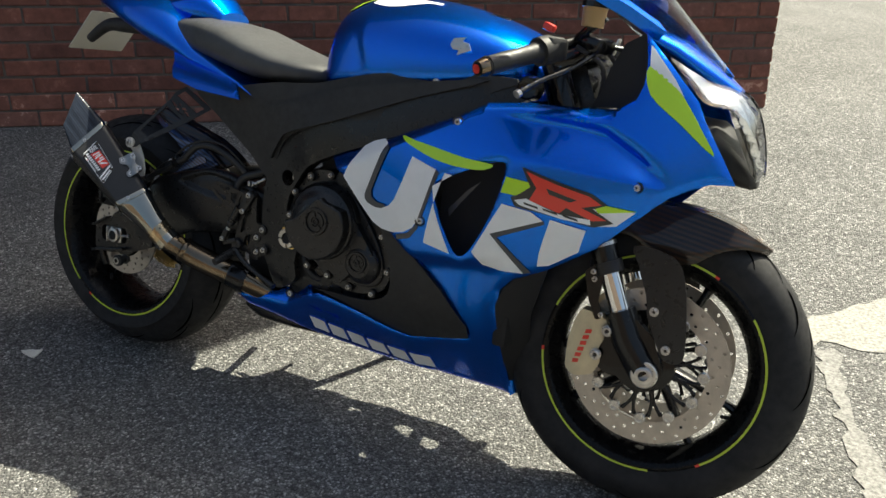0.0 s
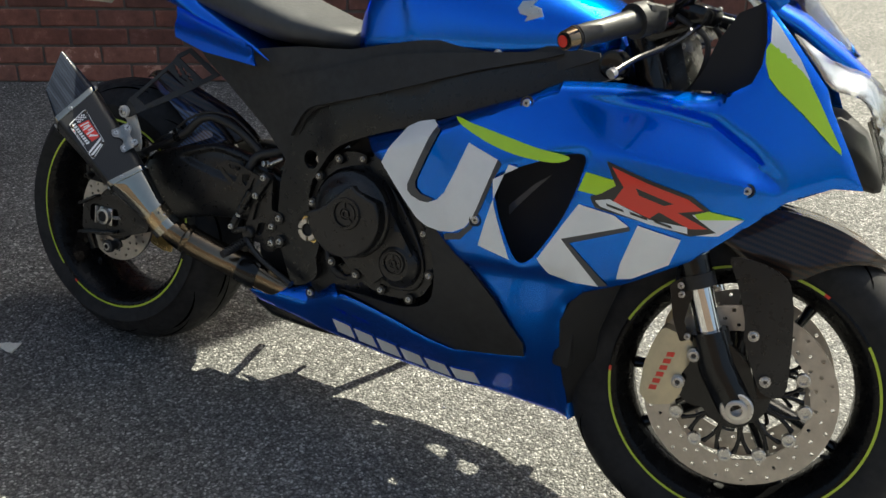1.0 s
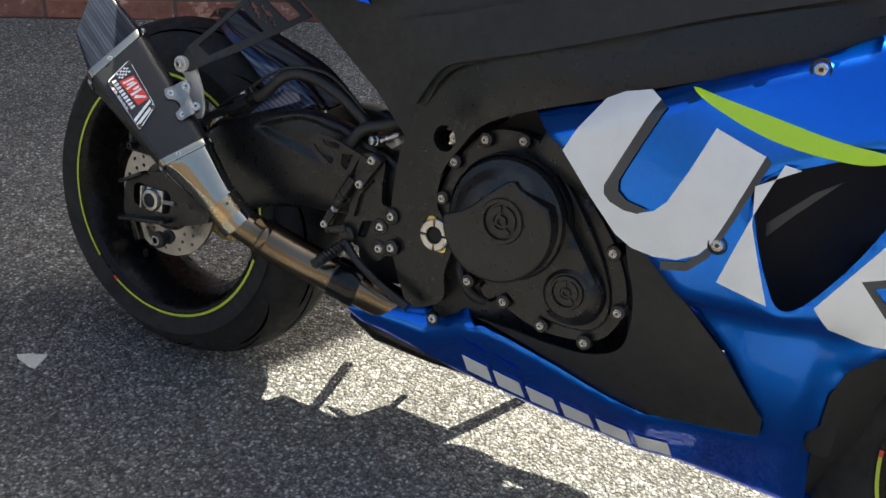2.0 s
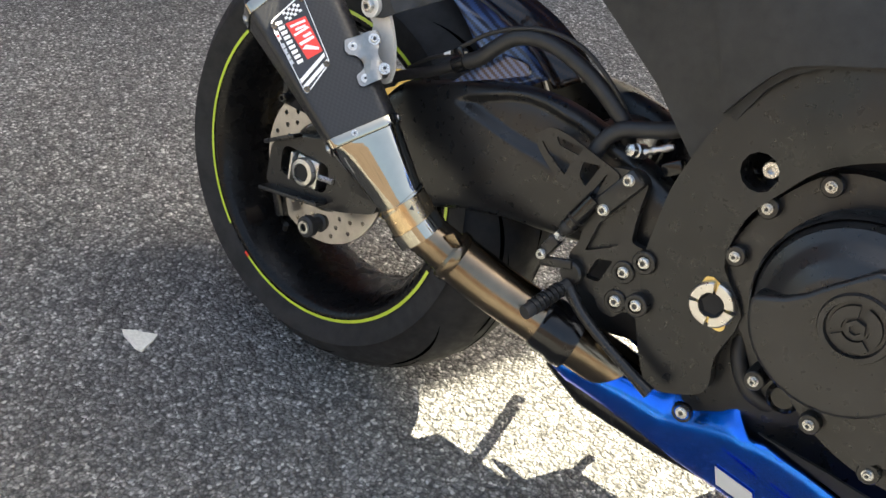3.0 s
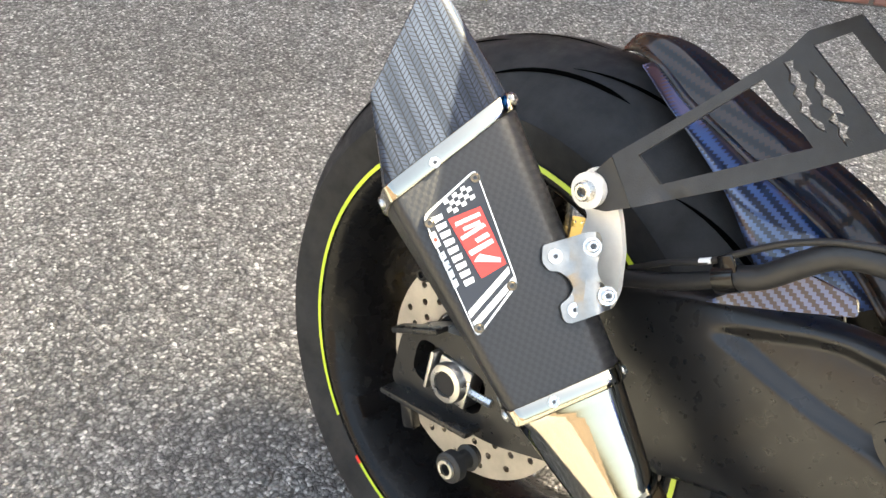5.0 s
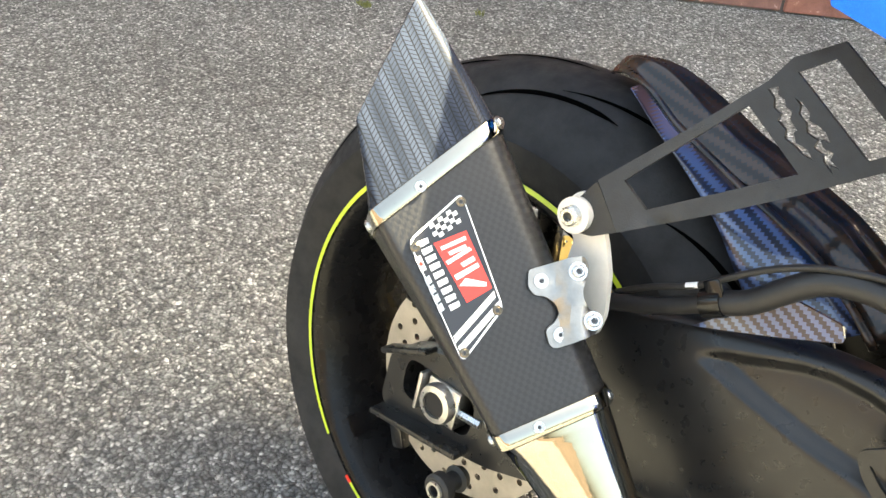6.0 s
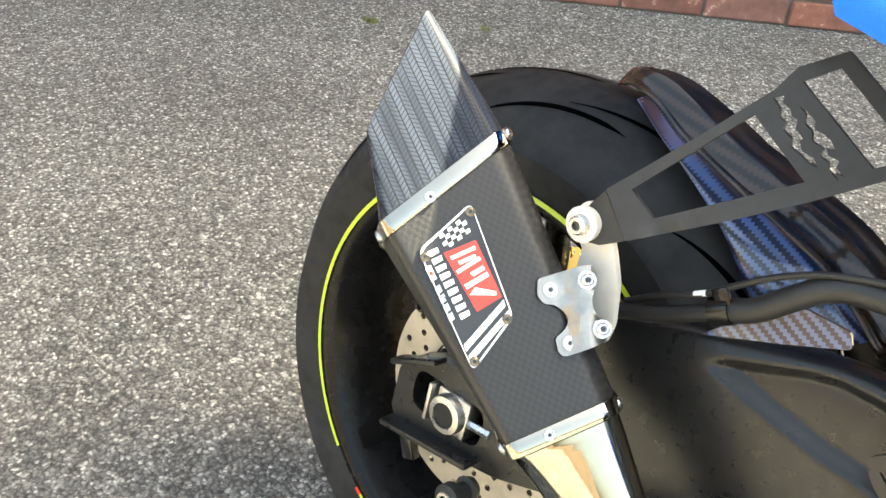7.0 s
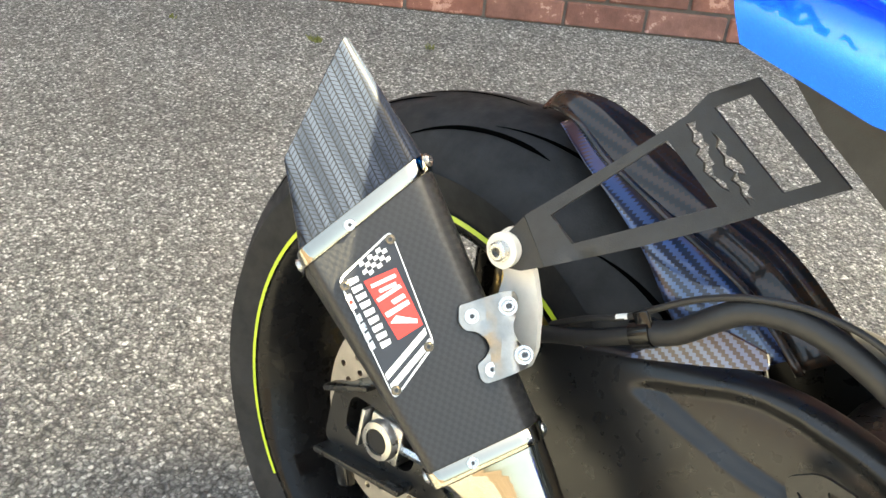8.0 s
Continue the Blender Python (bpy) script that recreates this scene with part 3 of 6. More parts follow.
decal("badge_bar", [(1.148, 0.606), (1.170, 0.612), (1.232, 0.592), (1.286, 0.590), (1.288, 0.580), (1.236, 0.584), (1.158, 0.598)], WHITE, 0.0034)
for k in range(3):
    x0 = 1.166 + 0.036 * k
    decal("badge_mark", [(x0, 0.605 - 0.006 * k), (x0 + 0.026, 0.600 - 0.006 * k), (x0 + 0.028, 0.596 - 0.006 * k), (x0 + 0.002, 0.601 - 0.006 * k)], INK, 0.0042)
decal("lime_stripe", spline([(1.340, 0.868), (1.390, 0.835), (1.415, 0.805), (1.440, 0.768), (1.466, 0.725), (1.405, 0.775), (1.350, 0.820)], 3), LIME, 0.0018)
decal("white_graphic", [(1.334, 0.905), (1.345, 0.895), (1.385, 0.850), (1.404, 0.822), (1.392, 0.833), (1.341, 0.868)], WHITE, 0.0018)
# six slanted blocks low on the belly fairing
for k in range(6):
    x0, z0 = 0.624 + 0.0540 * k, 0.2215 - 0.0042 * k
    decal("white_block", [(x0 - 0.002, z0 + 0.014), (x0 + 0.042, z0 + 0.011), (x0 + 0.048, z0 - 0.019), (x0 + 0.004, z0 - 0.016)], WHITE, 0.0018)

# dark inner bodywork behind the vent and the engine opening
# dark sheet added to close the bright slit between spar and fairing
part("inner_cover", sheet([(0.600, 0.560), (0.690, 0.640), (0.800, 0.690), (0.880, 0.660), (0.860, 0.560), (0.760, 0.520), (0.680, 0.540)], lambda x, z: 0.112, 0.004, (), 0.03), GRILLE, bike)
part("inner_duct", sheet([(0.96, 0.45), (1.14, 0.45), (1.16, 0.69), (0.96, 0.66)], lambda x, z: 0.17 - 0.06 * (x - 0.96) / 0.2, 0.004, (), 0.03), GRILLE, bike)
part("warning_label", sheet([(0.995, 0.56), (1.035, 0.605), (1.058, 0.622), (1.02, 0.575), (0.998, 0.545)], lambda x, z: 0.205, 0.001, (), 0.03), SHADE_GREY, bike)
INSERT = [(0.650, 0.312), (0.668, 0.312), (0.734, 0.300), (0.825, 0.272), (0.910, 0.262), (1.045, 0.292), (1.045, 0.320), (0.991, 0.393), (0.941, 0.440), (0.877, 0.496), (0.845, 0.522)]
OPENING = spline([(0.845, 0.522), (0.857, 0.475), (0.870, 0.435), (0.873, 0.393), (0.862, 0.352), (0.818, 0.327), (0.759, 0.319), (0.715, 0.318), (0.674, 0.315)], 4, False)
both("belly_insert", lambda side: sheet(INSERT + [tuple(q) for q in OPENING[1:]], lambda x, z: BODY(x, z) - 0.012, 0.004, (), 0.012, side=side), PLASTIC)
part("radiator_duct", sheet([(1.112, 0.16), (1.106, 0.28), (1.106, 0.38), (1.118, 0.418), (1.142, 0.446), (1.185, 0.466), (1.158, 0.36), (1.145, 0.22), (1.13, 0.16)],
                            lambda x, z: max(0.03, channel(min(x, 1.11), z) - 1.1 * (x - 1.105)), 0.004, (), 0.015), GRILLE, bike)

# fuel tank
TANK = [(0.600, 0.775, 0.050, 0.745, 0.795), (0.614, 0.80, 0.100, 0.735, 0.845), (0.634, 0.815, 0.130, 0.73, 0.915), (0.662, 0.82, 0.150, 0.73, 0.944), (0.72, 0.83, 0.168, 0.735, 0.962), (0.80, 0.835, 0.180, 0.745, 0.966),
        (0.88, 0.84, 0.187, 0.75, 0.960), (0.96, 0.845, 0.186, 0.76, 0.944), (1.03, 0.855, 0.172, 0.77, 0.922), (1.08, 0.86, 0.150, 0.78, 0.898), (1.105, 0.855, 0.115, 0.80, 0.872)]


def tank_shape():
    """The tank, hollowed at the rider's knees behind a crease."""
    bm = loft([oval(x, c - 0.02, w, b, t, 2.5, 96) for x, c, w, b, t in spline(TANK, 6, False)])
    for v in bm.verts:
        x, y, z = v.co
        edge = 0.745 + 0.35 * (0.85 - z)
        dent = soft((edge - x) / 0.006) * soft((x - 0.645) / 0.012) * math.exp(-((z - 0.84) / 0.055) ** 2)
        brow = soft((x - edge) / 0.006) * math.exp(-((x - edge) / 0.06) ** 2) * math.exp(-((z - 0.85) / 0.06) ** 2)
        if abs(y) > 0.03:
            v.co.y -= math.copysign(0.008 * dent - 0.003 * brow, y)
    return bm


part("fuel_tank", tank_shape(), BLUE, bike)


def tank_patch(x0, x1, a0, a1, lift):
    """A thin band on the tank between two stations and two angles about its length."""
    rows = [r for r in spline(TANK, 6, False) if x0 <= r[0] <= x1]
    rings = []
    for n, (x, c, w, b, t) in enumerate(rows):
        f = n / (len(rows) - 1)
        ring = []
        for k in range(7):
            a = radians(a0 + (a1 - a0) * k / 6 * (0.3 + 0.7 * math.sin(math.pi * min(1, 0.15 + f))))
            cz = c - 0.02
            ring.append((x, (w + lift) * math.copysign(abs(math.cos(a)) ** 0.8, math.cos(a)), cz + (t - cz + lift) * abs(math.sin(a)) ** 0.8))
        rings.append(ring)
    return loft(rings, False, False)


part("white_graphic", tank_patch(0.71, 0.88, 112, 130, 0.0012), WHITE, bike)
part("lime_stripe", tank_patch(0.65, 0.73, 112, 126, 0.0020), LIME, bike)
# rider's seat
SEAT = [(0.158, 0.845, 0.075, 0.81, 0.862), (0.175, 0.85, 0.105, 0.795, 0.880), (0.24, 0.84, 0.125, 0.785, 0.884), (0.32, 0.825, 0.138, 0.772, 0.872), (0.40, 0.800, 0.142, 0.755, 0.846),
        (0.48, 0.785, 0.138, 0.752, 0.822), (0.55, 0.78, 0.125, 0.752, 0.810), (0.60, 0.78, 0.105, 0.755, 0.803), (0.618, 0.78, 0.080, 0.765, 0.795)]
part("seat", loft([oval(x, c, w, b, t, 3.0, 44) for x, c, w, b, t in SEAT]), SUEDE, bike, "grey rider's seat")
# tail cowl
TAIL = [(-0.20, 0.965, 0.034, 0.940, 0.982), (-0.12, 0.930, 0.078, 0.884, 0.970), (-0.02, 0.895, 0.103, 0.840, 0.953), (0.08, 0.865, 0.122, 0.802, 0.934), (0.16, 0.835, 0.130, 0.784, 0.900), (0.24, 0.800, 0.132, 0.765, 0.830),
        (0.32, 0.775, 0.138, 0.752, 0.792), (0.40, 0.742, 0.142, 0.730, 0.756), (0.44, 0.722, 0.142, 0.716, 0.728)]
part("tail_cowl", loft([oval(x, b + 0.30 * (t - b), w, b, t, 2.2, 44) for x, c, w, b, t in TAIL]), BLUE, bike)
part("tail_panel", sheet([(0.150, 0.820), (0.172, 0.792), (0.190, 0.766), (0.215, 0.736), (0.300, 0.718), (0.438, 0.709), (0.40, 0.740), (0.30, 0.776), (0.215, 0.812)], lambda x, z: 0.124 + 0.05 * (x - 0.2) + 0.55 * (0.765 - z) + 0.012 * soft((0.762 - 0.16 * (x - 0.2) - z) / 0.003), 0.006, (), 0.008), BLUE, bike)
part("seat_hump", loft([oval(x, c, w, b, t, 2.6, 40) for x, c, w, b, t in [(0.08, 0.90, 0.06, 0.86, 0.925), (0.16, 0.90, 0.075, 0.865, 0.945), (0.22, 0.895, 0.070, 0.86, 0.940), (0.262, 0.88, 0.050, 0.86, 0.90)]]), BLUE, bike)

# frame covers and frame
both("frame_cover", lambda side: sheet(spline([(0.424, 0.741), (0.520, 0.757), (0.631, 0.766), (0.780, 0.800), (0.927, 0.815), (1.060, 0.822), (1.098, 0.812), (0.980, 0.765), (0.861, 0.724), (0.700, 0.690), (0.640, 0.672),
     (0.575, 0.652), (0.538, 0.620), (0.514, 0.565), (0.494, 0.530), (0.434, 0.587), (0.320, 0.665), (0.235, 0.722), (0.34, 0.728)], 2),
     smooth_field([(0.25, 0.72, 0.11), (0.42, 0.74, 0.14), (0.42, 0.60, 0.125), (0.50, 0.56, 0.13), (0.63, 0.76, 0.158), (0.63, 0.65, 0.17), (0.80, 0.72, 0.19), (0.93, 0.80, 0.182), (1.09, 0.81, 0.175)]), 0.006, (), 0.012, side=side), PLASTIC)
SPAR = spline([(1.115, 0.815), (1.118, 0.785), (1.000, 0.735), (0.861, 0.684), (0.770, 0.648), (0.700, 0.622), (0.645, 0.598), (0.609, 0.574), (0.585, 0.542), (0.566, 0.512), (0.559, 0.484), (0.560, 0.450), (0.592, 0.412), (0.583, 0.358), (0.588, 0.324),
               (0.572, 0.304), (0.534, 0.286), (0.516, 0.300), (0.494, 0.343), (0.484, 0.376), (0.478, 0.420), (0.480, 0.463), (0.483, 0.498), (0.491, 0.531), (0.505, 0.572), (0.528, 0.615), (0.552, 0.642), (0.575, 0.653), (0.620, 0.667), (0.703, 0.693), (0.790, 0.724), (0.973, 0.785)], 3)
both("frame_spar", lambda side: sheet(SPAR, smooth_field([(1.115, 0.80, 0.165), (0.97, 0.76, 0.190), (0.86, 0.70, 0.197), (0.76, 0.66, 0.19), (0.62, 0.60, 0.165), (0.55, 0.50, 0.140), (0.53, 0.42, 0.128), (0.56, 0.30, 0.125), (0.78, 0.72, 0.186), (0.575, 0.633, 0.150), (0.63, 0.575, 0.155)]),
     0.035, [[(0.559 + 0.0185 * math.cos(a / 2), 0.550 + 0.0185 * math.sin(a / 2)) for a in range(12)]], 0.010, side=side), FRAME)

# raised side covers over the frame, with a seam all round
COVER = smooth_field([(0.25, 0.72, 0.11), (0.42, 0.74, 0.14), (0.42, 0.60, 0.125), (0.50, 0.56, 0.13), (0.63, 0.76, 0.158), (0.63, 0.65, 0.17), (0.80, 0.72, 0.19), (0.93, 0.80, 0.182), (1.09, 0.81, 0.175)])
both("side_cover", lambda side: sheet(spline([(0.478, 0.690), (0.560, 0.716), (0.635, 0.739), (0.746, 0.772), (0.904, 0.796), (1.040, 0.812), (0.900, 0.766), (0.790, 0.726), (0.703, 0.696), (0.620, 0.670), (0.575, 0.656), (0.548, 0.642), (0.522, 0.608), (0.505, 0.586), (0.496, 0.625)], 3),
     lambda x, z: COVER(x, z) + 0.010, 0.012, (), 0.012, side=side), PLASTIC)

for ob in list(bike.children):
    if ob.name.split(".")[0] in ("tail_panel", "frame_cover", "frame_spar", "side_cover", "belly_insert"):
        edge = ob.modifiers.new("soft_edge", "BEVEL")
        edge.width, edge.segments, edge.limit_method, edge.angle_limit = 0.003, 2, "ANGLE", radians(55)

# ---- wheels ----
def crown_drop(q):
    """How far the round tread falls at a share q of the half-width."""
    return 1.02 - math.sqrt(1.02 ** 2 - q * q)


def wheel(name, cx, cz, big, half, rim, lip, label):
    w = new(name)
    w.parent = bike
    tagged(w, label)
    w.matrix_local = pose(cx, 0, cz)
    k = half
    crown = [(lip - 0.001, rim - 0.004), (0.97 * k, rim + 0.020), (k, rim + 0.034), (0.955 * k, big - crown_drop(0.955) * k), (0.88 * k, big - crown_drop(0.88) * k), (0.78 * k, big - crown_drop(0.78) * k), (0.66 * k, big - crown_drop(0.66) * k), (0.52 * k, big - crown_drop(0.52) * k), (0.36 * k, big - crown_drop(0.36) * k), (0.18 * k, big - crown_drop(0.18) * k), (0, big)]
    prof = crown + [(-y, r) for y, r in reversed(crown[:-1])]
    tyre = part("tyre", lathe(prof, 96), RUBBER, w, "", 60)
    section = [(-lip, rim + 0.004), (-lip - 0.003, rim + 0.001), (-lip - 0.003, rim - 0.006), (-lip + 0.006, rim - 0.014), (-lip * 0.62, rim - 0.024), (-lip * 0.4, rim - 0.034), (lip * 0.4, rim - 0.034), (lip * 0.62, rim - 0.024),
               (lip - 0.006, rim - 0.014), (lip + 0.003, rim - 0.006), (lip + 0.003, rim + 0.001), (lip, rim + 0.004)]
    part("rim", lathe(section, 96), RIM, w, "black cast rim", 60)
    return w, lip


rear_wheel, REAR_LIP = wheel("rear_wheel", 0.0, 0.3135, 0.3085, 0.0985, 0.216, 0.0868, "rear wheel with lime rim tape")
front_wheel, FRONT_LIP = wheel("front_wheel", 1.403, 0.303, 0.301, 0.058, 0.216, 0.050, "front wheel with lime rim tape")


def tape(w, lip, arcs):
    for start, sweep in arcs:
        part("rim_tape", lathe([(-lip - 0.0045, 0.2190), (-lip - 0.0045, 0.2145)], 40, start=start, sweep=sweep), TAPE, w, "lime tape")
        for at in (start,):
            part("tape_tip", lathe([(-lip - 0.0047, 0.2193), (-lip - 0.0047, 0.2142)], 3, start=at - 1.0, sweep=2.4), RED, w, "red tape end")


tape(rear_wheel, REAR_LIP, [(119, 106), (239, 106), (359, 106)])
tape(front_wheel, FRONT_LIP, [(63, 95), (183, 95), (304, 92)])

# ---- silencer ----
AXIS = Vector((0.70, 0.10, -0.707)).normalized()
OUTWARD = Vector((0.57, -0.63, 0.53))
OUTWARD = (OUTWARD - AXIS * OUTWARD.dot(AXIS)).normalized()
ACROSS = OUTWARD.cross(AXIS).normalized()
MID = Vector((0.042, -0.254, 0.569))


# corners of its six-sided section, across and outwards, at the upper and at the lower band
UPPER_END = [(-0.0375, 0), (0.064, 0), (0.074, -0.047), (0.052, -0.112), (-0.024, -0.112), (-0.041, -0.047)]
LOWER_END = [(-0.0235, 0), (0.056, 0), (0.064, -0.039), (0.042, -0.092), (-0.016, -0.092), (-0.0215, -0.039)]
MOUTH_END = [(-0.0215, 0), (0.0525, 0), (0.058, -0.043), (0.040, -0.102), (-0.014, -0.102), (-0.022, -0.043)]
ROUNDING = (0.45, 1.0, 1.0, 1.0, 1.0, 0.6)


def hexagon(corners, round_, lift=0.0):
    """The section as (across, outwards) pairs with rounded corners, grown by lift."""
    mid = Vector((0.015, -0.05))
    grown = []
    for c in corners:
        d = Vector(c) - mid
        grown.append(Vector(c) + d.normalized() * lift * 1.25)
    out = []
    for i, c in enumerate(grown):
        a, b, r = grown[i - 1], grown[(i + 1) % 6], round_ * ROUNDING[i]
        p, q = c + (a - c).normalized() * r, c + (b - c).normalized() * r
        for k in range(7):
            t = k / 6
            out.append((1 - t) ** 2 * p + 2 * t * (1 - t) * c + t * t * q)
    return out


def muffler_ring(s, slant=0.0, lift=0.0, round_=0.018):
    """A rounded six-sided ring s metres down the axis from the upper band, its flat face outwards."""
    f = min(1, max(0, s / 0.176))
    corners = [(a[0] + (b[0] - a[0]) * f, a[1] + (b[1] - a[1]) * f) for a, b in zip(UPPER_END, LOWER_END)]
    return [MID + AXIS * (s + slant * (e + 0.2 * o)) + ACROSS * e + OUTWARD * o for e, o in hexagon(corners, round_, lift)]


muffler = new("silencer")
muffler.parent = bike
tagged(muffler, "carbon silencer with polished steel bands")


def muffler_part(name, rows, mat, label="", cap=True):
    return part(name, loft([muffler_ring(*r) for r in rows], cap), mat, muffler, label, 50)


muffler_part("sleeve", [(0.0, -0.25), (0.05, -0.15), (0.10, -0.05), (0.176, 0.04)], MUFFLER_CF)
muffler_part("upper_band", [(-0.0070, -0.25, 0.0005), (-0.0060, -0.25, 0.0016), (0.0046, -0.25, 0.0016), (0.0056, -0.25, 0.0005)], STEEL)
muffler_part("lower_band", [(0.1695, 0.04, 0.0005), (0.1705, 0.04, 0.0016), (0.1808, 0.04, 0.0016), (0.1818, 0.04, 0.0005)], STEEL)


TIP_CF = herringbone("gloss_carbon_weave", (0.009, 0.010, 0.013), (0.032, 0.040, 0.060), ACROSS - OUTWARD * 0.6, AXIS, 0.0050, 0.0033, 0.0, 0.26)
shader(TIP_CF).inputs["Specular IOR Level"].default_value = 0.12


def tip_ring(f, inset=0.0, back=0.0):
    """A ring of the end cap from the band (0) to its slash-cut mouth (1), whose right side reaches furthest."""
    low, high = hexagon(UPPER_END, 0.018), hexagon(MOUTH_END, 0.007, -inset)
    out = []
    for a, b in zip(low, high):
        start = -0.002 - 0.25 * (a.x + 0.2 * a.y)
        mouth = -0.0745 - 0.85 * b.x - 0.95 * b.y * (1.0 if b.x > 0.0 else 0.6)
        c = a.lerp(b, f)
        out.append(MID + AXIS * (start + (min(mouth, start - 0.006) - start) * f + back) + ACROSS * c.x + OUTWARD * c.y)
    return out


part("end_cap", loft([tip_ring(0), tip_ring(0.33), tip_ring(0.67), tip_ring(0.985), tip_ring(1.0, 0.0008), tip_ring(1.0, 0.0022), tip_ring(0.985, 0.0032), tip_ring(0.3, 0.006)], False),
     TIP_CF, muffler, "glossy carbon slash-cut end cap", 40)
END = Vector((0.2135, -0.1865, 0.3805))
CONE_DOWN = (Vector((0.247, -0.17, 0.350)) - Vector((0.165, -0.21, 0.42))).normalized()


def cone_ring(f, swell=0.0):
    """From the six-sided band to the round collar; it is round from a third of the way on."""
    ring = muffler_ring(0.1755, 0.04)
    u = (ACROSS - CONE_DOWN * ACROSS.dot(CONE_DOWN)).normalized()
    v = u.cross(CONE_DOWN)
    c = sum(ring, Vector()) / len(ring)
    n, reach = len(ring), [(p - c).length for p in ring]
    out = []
    for i, p in enumerate(ring):
        a = math.atan2((p - c).dot(v), (p - c).dot(u))
        spoke_dir = math.cos(a) * u + math.sin(a) * v
        rounded_off = sum(reach[(i + d) % n] for d in range(-7, 8)) / 15
        flat = c + (p - c).normalized() * min(reach[i], rounded_off)
        start = p.lerp(flat, min(1, 6 * f))
        out.append(start.lerp(END + 0.0275 * spoke_dir, f) + spoke_dir * swell)
    return out


part("cone", loft([cone_ring(k / 14) for k in range(15)] + [cone_ring(1.0, 0.003), cone_ring(1.03, 0.003)], False), STEEL, muffler, "polished steel cone", 60)
part("collar", tube([END, Vector((0.226, -0.181, 0.3655)), Vector((0.236, -0.176, 0.353))], 0.0285, 32, 2), STRAW, muffler)
part("collar_mark", turned([(0.0275, 0.0035), (0.0292, 0.0032), (0.0292, 0)], (0.2225, -0.1835, 0.3695), OUTWARD, 3), INK, muffler)
part("clamp_ring", tube([Vector((0.231, -0.1785, 0.358)), Vector((0.243, -0.1725, 0.346))], 0.0305, 32, 1), STEEL, muffler)
pipe = part("exhaust_pipe", tube([(0.236, -0.176, 0.353), (0.258, -0.164, 0.341), (0.280, -0.154, 0.330)], [0.025, 0.0255, 0.026], 28), BRONZE, bike, "heat-browned exhaust pipe")
part("link_pipe", tube([(0.276, -0.156, 0.332), (0.284, -0.152, 0.328), (0.306, -0.143, 0.318), (0.342, -0.131, 0.305), (0.380, -0.118, 0.293), (0.420, -0.100, 0.279), (0.50, -0.05, 0.240)], [0.027, 0.0295, 0.0300, 0.0298, 0.0298, 0.030, 0.030], 28), BRONZE, pipe, "wider browned link pipe")
part("pipe_joint", tube([(0.272, -0.158, 0.334), (0.275, -0.1565, 0.3325), (0.281, -0.1535, 0.3295), (0.284, -0.152, 0.328)], [0.028, 0.0315, 0.0315, 0.029], 28, 1), BRONZE, pipe)
part("joint_tab", box(0, 0, 0, 0.016, 0.008, 0.020, 0.003, pose(0.284, -0.172, 0.358, 20, -35, 0)), BRONZE, pipe)
part("pipe_flange", tube([(0.386, -0.1155, 0.291), (0.390, -0.1137, 0.2897), (0.408, -0.1057, 0.2832), (0.412, -0.104, 0.2818), (0.424, -0.098, 0.278)], [0.0310, 0.0335, 0.0335, 0.0365, 0.0365], 28, 1), GLOSS, pipe, "black clamp at the end of the link pipe")

# ---- swingarm ----
SWING = [(0.050, 0.330, 0.085, 0.030), (0.107, 0.385, 0.165, 0.040), (0.160, 0.412, 0.168, 0.046), (0.230, 0.436, 0.160, 0.048), (0.290, 0.450, 0.156, 0.048), (0.345, 0.452, 0.146, 0.048), (0.419, 0.446, 0.118, 0.048), (0.500, 0.430, 0.088, 0.046), (0.560, 0.420, 0.070, 0.044)]


RECESS = [(0.202, 0.489), (0.206, 0.481), (0.216, 0.478), (0.248, 0.471), (0.289, 0.463), (0.330, 0.459), (0.42, 0.44), (0.44, 0.49), (0.36, 0.515), (0.312, 0.523), (0.286, 0.523), (0.264, 0.518), (0.214, 0.498)]


def recess_depth(x, z):
    """0 outside the pressed hollow of the swingarm, 1 well inside it."""
    if not inside(x, z, RECESS):
        return 0.0
    gap = 1.0
    for a, b in zip(RECESS, RECESS[1:] + RECESS[:1]):
        a, b, p = Vector(a), Vector(b), Vector((x, z))
        t = max(0, min(1, (p - a).dot(b - a) / (b - a).length_squared))
        gap = min(gap, (p - a - (b - a) * t).length)
    gap = min(1, gap / 0.013)
    return gap * gap * (3 - 2 * gap)


def swing_side(side):
    rings = []
    for x, c, h, w in spline(SWING, 16 if side < 0 else 4, False):
        rings.append(oval(x, c, w / 2, c - h / 2, c + h / 2, 3.2, 260 if side < 0 else 48, cy=side * (0.094 - 0.018 * x / 0.5)))
    bm = loft(rings)
    for v in bm.verts:
        if v.co.y * side > 0.085:
            v.co.y -= side * 0.009 * recess_depth(v.co.x, v.co.z)
    return bm


swing_right, swing_left = both("swingarm", swing_side, FRAME)
part("chain_slider", box(0.385, 0.105, 0.352, 0.11, 0.020, 0.095, 0.006), HOSE, swing_left)
part("cross_brace", tube([(0.36, -0.07, 0.46), (0.36, 0.07, 0.46)], 0.045, 20, 1), FRAME, bike)

# ---- fixings and plates ----
RIGHT = (0, -1, 0)


def bolt(parent, at, r=0.006, h=0.005, direction=RIGHT, mat=None, name="bolt", washer=1.3):
    prof = [(-0.004, r * washer), (0.0012, r * washer), (0.0012, r), (h * 0.8, r), (h, r * 0.82), (h, r * 0.52), (h * 0.45, r * 0.48), (h * 0.45, 0)]
    if r > 0.0025:
        part("socket", turned([(h * 0.45 + 0.0004, r * 0.47), (h * 0.45 + 0.0005, 0)], at, direction, 6), INK, parent)
    return part(name, turned(prof, at, direction, 18), mat or BOLT, parent, "", 30)


